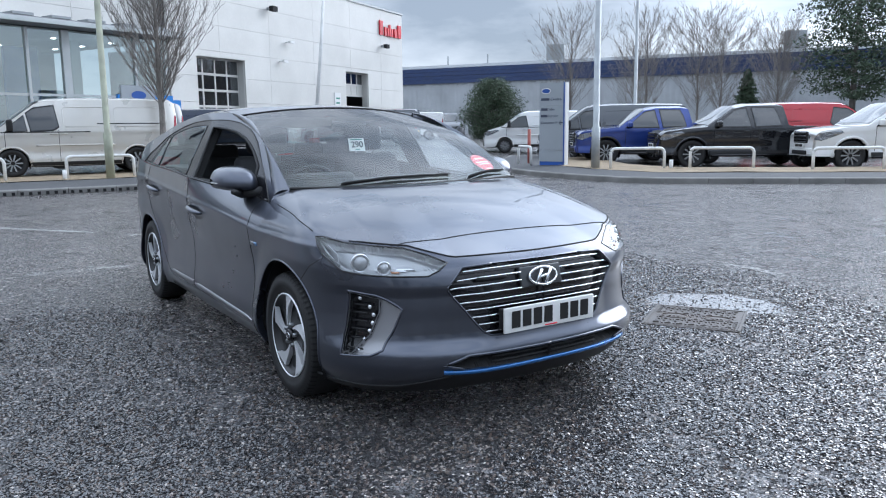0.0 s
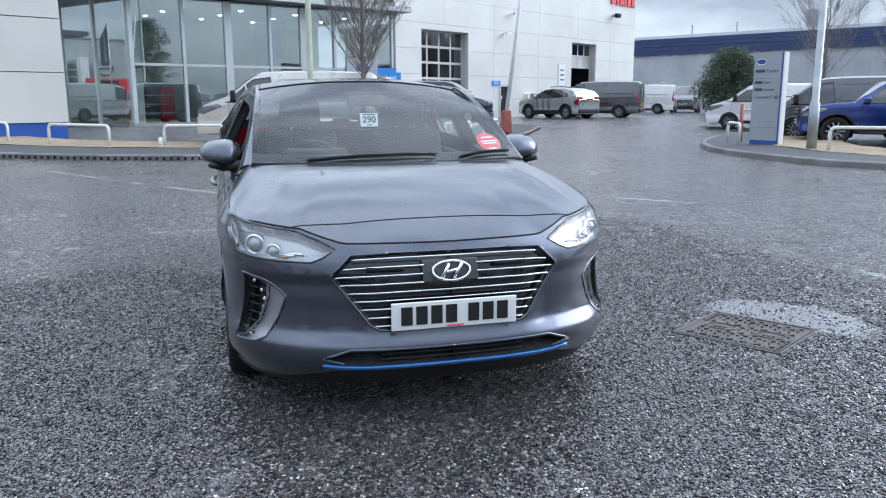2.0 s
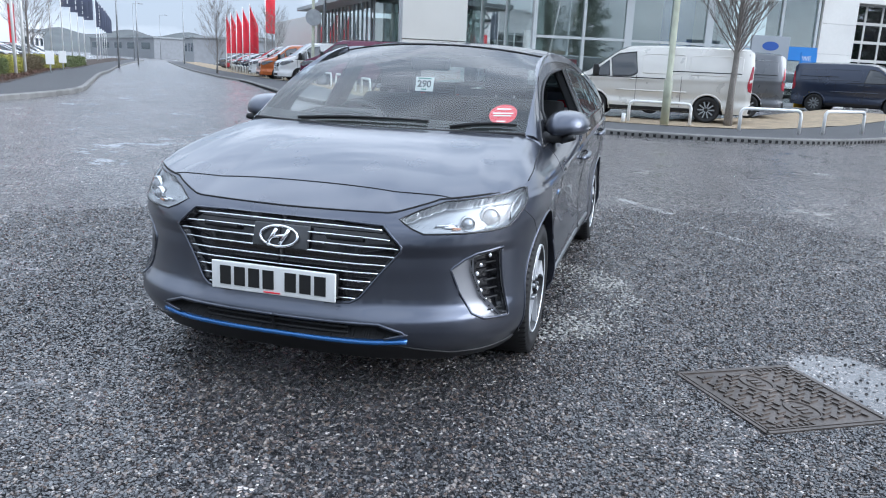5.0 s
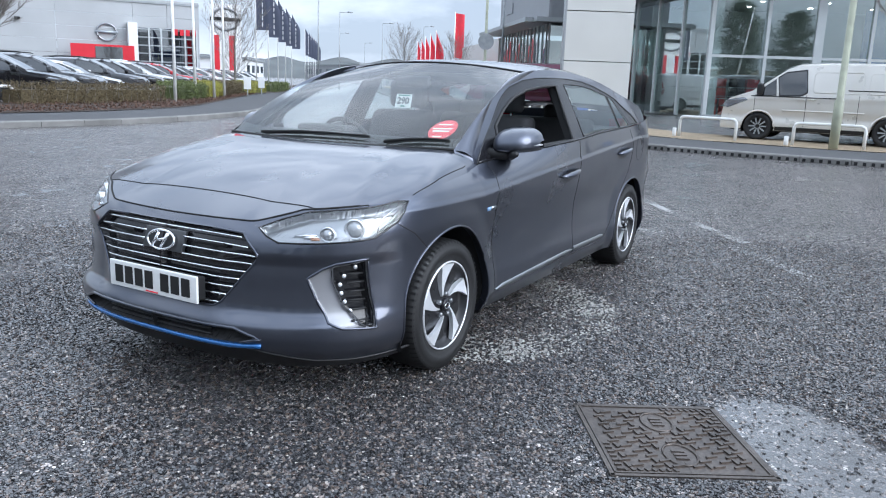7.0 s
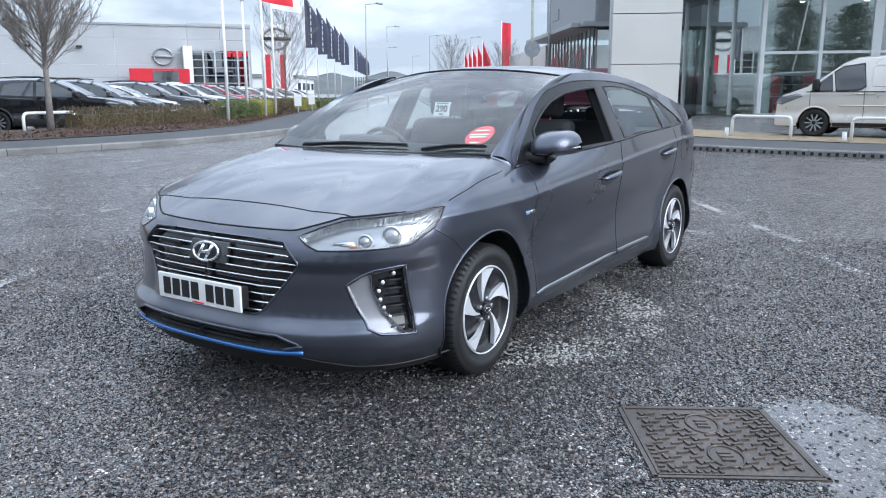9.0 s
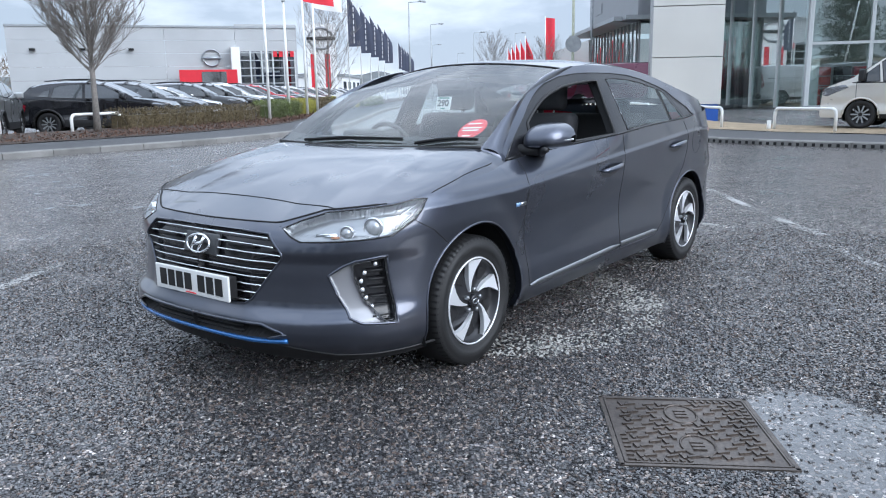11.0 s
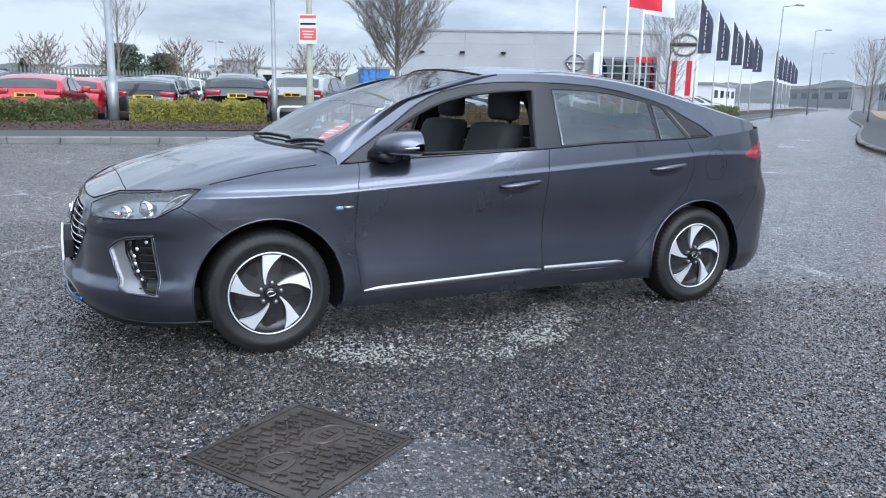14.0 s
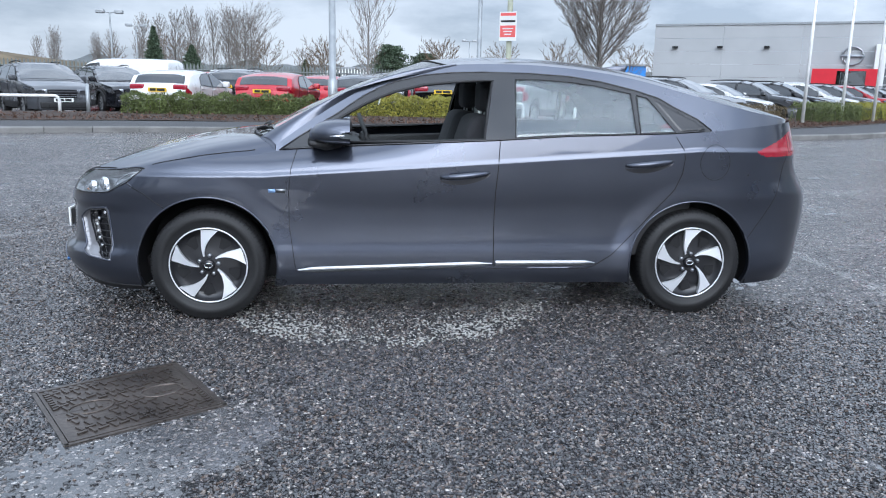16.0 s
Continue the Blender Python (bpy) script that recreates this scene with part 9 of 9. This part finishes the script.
def hedge(p, q, w, h, material, label, n=9000, leaf=0.03, seed=1, twiggy=False):
    p, q = np.array(p), np.array(q)
    rg = np.random.RandomState(seed)
    L = np.linalg.norm(q - p)
    d = (q - p) / L
    nn = np.array([-d[1], d[0]])
    root = tagged(new("hedge"), label, "hedge", "clipped hedges along the bed")
    s = rg.uniform(0, L, n)
    # mostly on the outer faces
    face = rg.uniform(0, 1, n)
    o = np.where(face < 0.45, -w / 2, np.where(face < 0.6, w / 2, rg.uniform(-w / 2, w / 2, n)))
    z = np.where(face < 0.6, rg.uniform(0.04, h, n), h)
    bump = 0.06 * np.sin(s * 5.1 + o * 3) + 0.05 * np.sin(s * 11.3 + z * 7) + rg.normal(0, 0.035, n)
    o = o + np.sign(o) * bump * (face < 0.6)
    z = z + bump * 0.8 * (face >= 0.6)
    endk = np.minimum(s, L - s)
    o *= np.clip(0.55 + endk / 0.5, 0, 1)
    x, y = p[0] + d[0] * s + nn[0] * o, p[1] + d[1] * s + nn[1] * o
    base = gz(x, y) + 0.13
    leaf_mass("leaves", np.column_stack([x, y, base + z]), leaf, material, root, seed)
    # woody stems inside
    segs = []
    for k in range(int(L * 26)):
        ss, oo = rg.uniform(0.1, L - 0.1), rg.uniform(-w * 0.4, w * 0.4)
        a = Vector((p[0] + d[0] * ss + nn[0] * oo, p[1] + d[1] * ss + nn[1] * oo, 0))
        a.z = float(gz(a.x, a.y)) + 0.12
        b = a + Vector((rg.uniform(-0.25, 0.25), rg.uniform(-0.25, 0.25), h * rg.uniform(0.75, 1.02) + 0.1))
        segs.append((a, b, 0.008, 0.004))
    part("stem_tangle", *prisms(segs, 3), M_TWIG, root)
    # core block stands in for the shade inside, coloured darker in green hedges
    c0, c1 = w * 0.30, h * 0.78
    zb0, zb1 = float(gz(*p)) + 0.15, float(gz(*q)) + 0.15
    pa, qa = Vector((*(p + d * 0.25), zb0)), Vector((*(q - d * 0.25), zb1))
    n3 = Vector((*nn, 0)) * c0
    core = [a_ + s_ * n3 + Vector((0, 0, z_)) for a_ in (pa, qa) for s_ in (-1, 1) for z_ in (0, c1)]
    part("inner_shade", core, [(0, 1, 3, 2), (4, 6, 7, 5), (0, 4, 5, 1), (2, 3, 7, 6), (1, 5, 7, 3)], M_HEDGEBROWN if twiggy else M_HEDGESHADE, root, "", False)
    return root


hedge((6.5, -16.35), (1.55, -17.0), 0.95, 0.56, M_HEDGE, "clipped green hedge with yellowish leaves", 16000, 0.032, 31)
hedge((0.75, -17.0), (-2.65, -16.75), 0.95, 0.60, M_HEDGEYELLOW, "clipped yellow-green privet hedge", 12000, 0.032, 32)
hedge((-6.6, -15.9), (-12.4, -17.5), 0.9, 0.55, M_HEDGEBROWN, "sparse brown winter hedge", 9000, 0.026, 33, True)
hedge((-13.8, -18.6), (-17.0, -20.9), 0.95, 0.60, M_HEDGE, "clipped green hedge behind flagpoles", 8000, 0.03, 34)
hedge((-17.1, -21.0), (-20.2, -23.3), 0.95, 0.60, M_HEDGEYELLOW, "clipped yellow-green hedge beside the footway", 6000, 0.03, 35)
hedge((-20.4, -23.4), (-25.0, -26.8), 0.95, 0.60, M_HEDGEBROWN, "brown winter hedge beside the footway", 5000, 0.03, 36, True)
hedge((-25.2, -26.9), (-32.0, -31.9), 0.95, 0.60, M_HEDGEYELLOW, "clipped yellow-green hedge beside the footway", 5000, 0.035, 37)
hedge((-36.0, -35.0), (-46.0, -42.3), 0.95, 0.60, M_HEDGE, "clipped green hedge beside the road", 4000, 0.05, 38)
hedge((11.5, -14.2), (9.6, -15.1), 0.9, 0.35, M_HEDGEBROWN, "low brown straggling bush", 2500, 0.03, 39, True)

# leaf litter on the bed
rg_ = np.random.RandomState(5)
lit = along(KERB_FAR, 0.5)[::-1]
lit = lit[(lit[:, 0] > -28) & (lit[:, 0] < 14)]
pts_ = []
for _ in range(9000):
    i = rg_.randint(1, len(lit) - 1)
    t = lit[i + 1] - lit[i - 1] if i + 1 < len(lit) else lit[i] - lit[i - 1]
    t = t / np.linalg.norm(t)
    n_2 = np.array([-t[1], t[0]])
    o = 2.05 + abs(rg_.normal(0, 0.8))
    x, y = lit[i] + t * rg_.uniform(-0.4, 0.4) + n_2 * o
    pts_.append((x, y, float(gz(x, y)) + 0.17 + 0.10 * min(1, (o - 2) / 1.5) + rg_.uniform(0, 0.03)))
tagged(leaf_mass("leaf_litter", pts_, 0.035, mat("dead_leaves", (0.11, 0.06, 0.04), 0.8, grain=0.6, scale=9), None, 6), "brown dead leaves lying on the bed", "leaf litter", kind="stuff")


def evergreen(name, x, y, h, r, seed, label, shape="bush", n=22000, leaf=0.07):
    """Clumps of small leaves on limbs round a trunk. shape: bush, pine or cone."""
    rg = np.random.RandomState(seed)
    root = tagged(new(name), label, "tree")
    tube("trunk", [(x, y, 0), (x, y, h * 0.92)], [0.03 * h * 0.5 + 0.06, 0.04], M_BARK, root, 8)
    m = {"bush": 150, "pine": 90, "cone": 110}[shape]
    segs, cl, sp = [], [], []
    for k in range(m):
        u = (k + rg.uniform(0, 1)) / m
        ang = k * 2.4 + rg.uniform(-0.4, 0.4)
        if shape == "bush":
            z, rad = h * (0.06 + 0.88 * u), r * math.sin(math.pi * (0.16 + 0.80 * u)) ** 0.6 * rg.uniform(0.72, 1.05)
            s_ = np.array([0.26, 0.26, 0.24]) * r * 0.55
        elif shape == "cone":
            z, rad = h * (0.05 + 0.95 * u), r * (1 - u) ** 0.85 * rg.uniform(0.7, 1.1)
            s_ = np.array([0.30, 0.30, 0.10]) * (r * (1 - u) * 0.6 + 0.25)
        else:
            z, rad = h * (0.22 + 0.78 * u), r * (0.35 + 0.65 * math.sin(math.pi * min(1, 0.25 + 0.72 * u))) * rg.uniform(0.45, 1.1)
            s_ = np.array([0.34, 0.34, 0.12]) * r * 0.5
        tip = np.array([x + rad * math.cos(ang), y + rad * math.sin(ang), z])
        segs.append((Vector((x, y, z - (0.12 * h if shape == "bush" else -0.02 * h * (shape == "pine")))), Vector(tip), 0.05, 0.012))
        for q, w in ((1.0, 1.0), (0.7, 0.9), (0.45, 0.7)):
            cl.append(np.array([x + (tip[0] - x) * q, y + (tip[1] - y) * q, z]))
            sp.append(s_ * w)
    pick = rg.randint(0, len(cl), n)
    d = rg.normal(size=(n, 3))
    d *= np.minimum(1, 1.6 / np.maximum(np.linalg.norm(d, axis=1, keepdims=True), 1e-6))
    leaf_mass("foliage", np.array(cl)[pick] + d * np.array(sp)[pick], leaf, M_EVERGREEN, root, seed)
    part("limb_tangle", *prisms(segs, 4), M_BARK, root)
    return root


evergreen("evergreen_bush", -41.1, 32.3, 4.6, 2.2, 51, "large rounded dark evergreen bush", "bush", 30000, 0.075)
WOOD_PINE = evergreen("pine_tree", 0, 0, 13.0, 4.2, 61, "tall dark pine tree in the wood across the road", "pine", 11000, 0.17)
WOOD_PINE.matrix_basis = pose(44.0, 52.0, 1.0)
evergreen("pine_tree", -25.5, 52.0, 13.0, 3.6, 52, "tall dark pine tree with uneven crown", "pine", 15000, 0.13)
evergreen("pine_tree", -21.0, 54.5, 11.5, 3.2, 53, "tall dark pine tree with uneven crown", "pine", 13000, 0.13)
evergreen("pine_tree", -15.5, 55.5, 13.0, 3.6, 57, "tall dark pine tree with uneven crown", "pine", 15000, 0.13)
evergreen("conifer", -29.0, 45.0, 4.8, 1.4, 58, "small dark conifer before the warehouse", "cone", 14000, 0.09)
evergreen("conifer", 22.0, -86.0, 7.0, 1.6, 54, "dark conifer on the skyline", "cone", 12000, 0.14)
evergreen("conifer", 17.6, -84.0, 5.0, 1.8, 55, "dark rounded conifer on the skyline", "cone", 12000, 0.14)
evergreen("pine_tree", -5.5, -115, 7.0, 3.0, 56, "distant dark pine tree", "pine", 9000, 0.2)
evergreen("pine_tree", -11.0, -118, 6.0, 2.6, 59, "distant dark pine tree", "pine", 9000, 0.2)
evergreen("conifer", 7.0, -112, 4.5, 1.6, 60, "distant small dark conifer tree", "cone", 5000, 0.2)


def bank(name, pts, width, height, material, label, seed):
    line = along(pts, 3.0)
    rows = []
    for k in range(9):
        t = k / 8
        o = offset_line(line, (t - 0.5) * width)
        zz = height * math.sin(math.pi * t) ** 1.2
        rows.append([(x, y, zz * (0.75 + 0.35 * noise.noise((x * 0.05, y * 0.05, seed))) - 0.3) for x, y in o])
    m = len(line)
    v = [p for r in rows for p in r]
    return tagged(part(name, v, [(k * m + i, k * m + i + 1, (k + 1) * m + i + 1, (k + 1) * m + i) for k in range(8) for i in range(m - 1)], material), label, "bank", kind="structure")


bank("backdrop", [(80, -70), (40, -90), (0, -104), (-30, -112), (-60, -125)], 34, 3.2, M_BANK, "brown rough grass bank beyond the car park", 1)
bank("backdrop", [(400, -500), (100, -560), (-200, -520), (-420, -420), (-560, -200)], 160, 18, M_HILL, "low grey wooded hills in the distance", 2)
bank("backdrop", [(-560, -260), (-600, 0), (-560, 300), (-300, 560)], 160, 14, M_HILL, "low grey wooded hills in the distance", 3)
# woods across the road, mirrored in the showroom glass
bank("backdrop", [(30, -95), (58, -50), (66, 0), (58, 45), (38, 70)], 26, 6.0, M_BANK, "brown wooded bank across the road", 4)
for k in range(11):
    replant(WOOD_PINE, 52 - 0.012 * (k * 9 - 45) ** 2 + 3 * math.sin(k * 2.3), k * 9 - 45, 50 * k, 0.75 + 0.25 * math.sin(k * 1.9) ** 2, 1.0)
# pallets by the bush
for k in range(3):
    rounded_box("pallet", (1.2, 1.0, 0.5), (-38.0 + 1.5 * k, 31.5 + 0.9 * k, 0.53), 0.0, M_TIMBER)
    tagged(bpy.data.objects[[o.name for o in scene.objects if o.name.startswith("pallet")][-1]], "stacked brown timber pallets in the yard", "pallet")


# ---- chippings that stand proud of the road surface ----
PROUD = [(3.9, -1.9), (3.75, 0.0), (3.3, 1.2), (2.9, 2.2), (2.2, 3.1), (1.0, 3.35), (-0.8, 3.35), (-2.4, 3.2), (-3.2, 2.4), (-2.8, 1.05), (-1.0, 0.80), (1.0, 0.78), (2.0, 0.55), (2.05, -0.6), (1.6, -0.95), (-0.6, -1.0), (-1.2, -1.5), (-0.4, -3.2), (1.6, -3.6), (3.3, -3.0)]


def chippings():
    rg = np.random.RandomState(17)
    step = 0.0138
    gx, gy = np.meshgrid(np.arange(-3.8, 4.5, step), np.arange(-4.2, 4.0, step * 0.87), indexing="ij")
    gx = gx + (np.arange(gx.shape[1]) % 2 * step / 2)[None]
    x, y = (gx + rg.uniform(-0.36, 0.36, gx.shape) * step).ravel(), (gy + rg.uniform(-0.36, 0.36, gy.shape) * step).ravel()
    # ragged edge: the outline is tested at places shaken by up to half a metre
    keep = inside(PROUD, x + rg.normal(0, 0.22, len(x)), y + rg.normal(0, 0.22, len(x)))
    # none on the iron cover, few in the standing water
    rx, ry = x - cv[0].x, y - cv[0].y
    det = ux.x * uy.y - ux.y * uy.x
    ca, cb = (rx * uy.y - ry * uy.x) / det, (ux.x * ry - ux.y * rx) / det
    keep &= ~((ca > -0.025) & (ca < 1.025) & (cb > -0.025) & (cb < 1.025))
    pa, pb = ((x - 1.27) * 0.84 + (y - 2.42) * 0.54) / 0.56, (-(x - 1.27) * 0.54 + (y - 2.42) * 0.84) / 0.33
    lobe = 0.10 * np.sin(x * 9 + 1) + 0.09 * np.sin(y * 13 + x * 5) + rg.normal(0, 0.06, len(x))
    keep &= ~((np.hypot(pa, pb) + lobe < 0.97) & (rg.uniform(0, 1, len(x)) < 0.93))
    # thin places, where the binder lies bare or water stands
    bare = np.sin(x * 2.3 + 1.7 * np.sin(y * 1.9)) * np.sin(y * 2.9 + 1.3 * np.sin(x * 2.1 + 2)) + 0.45 * np.sin(x * 11 + y * 7) * np.sin(y * 13 - x * 5)
    keep &= ~((bare > 0.80) & (rg.uniform(0, 1, len(x)) < 0.80)) & (rg.uniform(0, 1, len(x)) > 0.04)
    x, y = x[keep], y[keep]
    n = len(x)
    k = np.arange(4) * 2 * math.pi / 4
    ang = k[None] + rg.uniform(-0.42, 0.42, (n, 4)) + rg.uniform(0, 6.28, (n, 1))
    size = step * rg.uniform(0.44, 0.70, (n, 1))
    r = size * rg.uniform(0.80, 1.30, (n, 4))
    top = rg.uniform(0.0016, 0.0054, (n, 1))
    tx, ty = rg.normal(0, 0.20, (n, 1)), rg.normal(0, 0.20, (n, 1))
    cx, cy = np.cos(ang) * r, np.sin(ang) * r
    z0 = gz(x, y)[:, None]
    low = np.stack([x[:, None] + cx, y[:, None] + cy, z0 - 0.001 + 0 * cx], -1)
    f = rg.uniform(0.68, 0.88, (n, 1))
    high = np.stack([x[:, None] + cx * f, y[:, None] + cy * f, z0 + np.maximum(top + (cx * tx + cy * ty) * f, 0.0008)], -1)
    v = np.concatenate([low, high], 1)
    dx, dy = (x - 0.40) / 0.93, (y - 0.52) / 0.83
    rad = np.hypot(dx, dy) + rg.normal(0, 0.035, n) + 0.04 * np.sin(x * 14) * np.sin(y * 11)
    band = np.clip((rad - 0.45) / 0.35, 0, 1) * (rad < 1.02) * (0.55 + 0.45 * np.sin(x * 6 + 2) * np.sin(y * 7))
    dry = rg.uniform(0, 1, n) < band * 0.45
    quads = np.array([(i, (i + 1) % 4, 4 + (i + 1) % 4, 4 + i) for i in range(4)])
    for nm, pick, material, label in (("chippings", ~dry, M_CHIPS, "wet dark stone chippings standing proud of the tarmac"), ("pale_chippings", dry, M_DRYCHIPS, "pale dry stone chippings in a worn ring on the tarmac")):
        w = v[pick]
        m = len(w)
        base = (np.arange(m) * 8)[:, None]
        side_loops = (base[:, :, None] + quads[None]).reshape(m, 16)
        loops = np.concatenate([side_loops, base + np.arange(4, 8)[None]], 1).astype(np.int32)
        me = bpy.data.meshes.new(nm)
        me.vertices.add(8 * m)
        me.vertices.foreach_set("co", w.reshape(-1).astype(np.float32))
        me.loops.add(20 * m)
        me.loops.foreach_set("vertex_index", loops.reshape(-1))
        me.polygons.add(5 * m)
        me.polygons.foreach_set("loop_start", np.arange(0, 20 * m, 4, dtype=np.int32))
        me.update(calc_edges=True)
        me.shade_flat()
        me.materials.append(material)
        tagged(new(nm, me), label, "chippings", kind="stuff")


chippings()
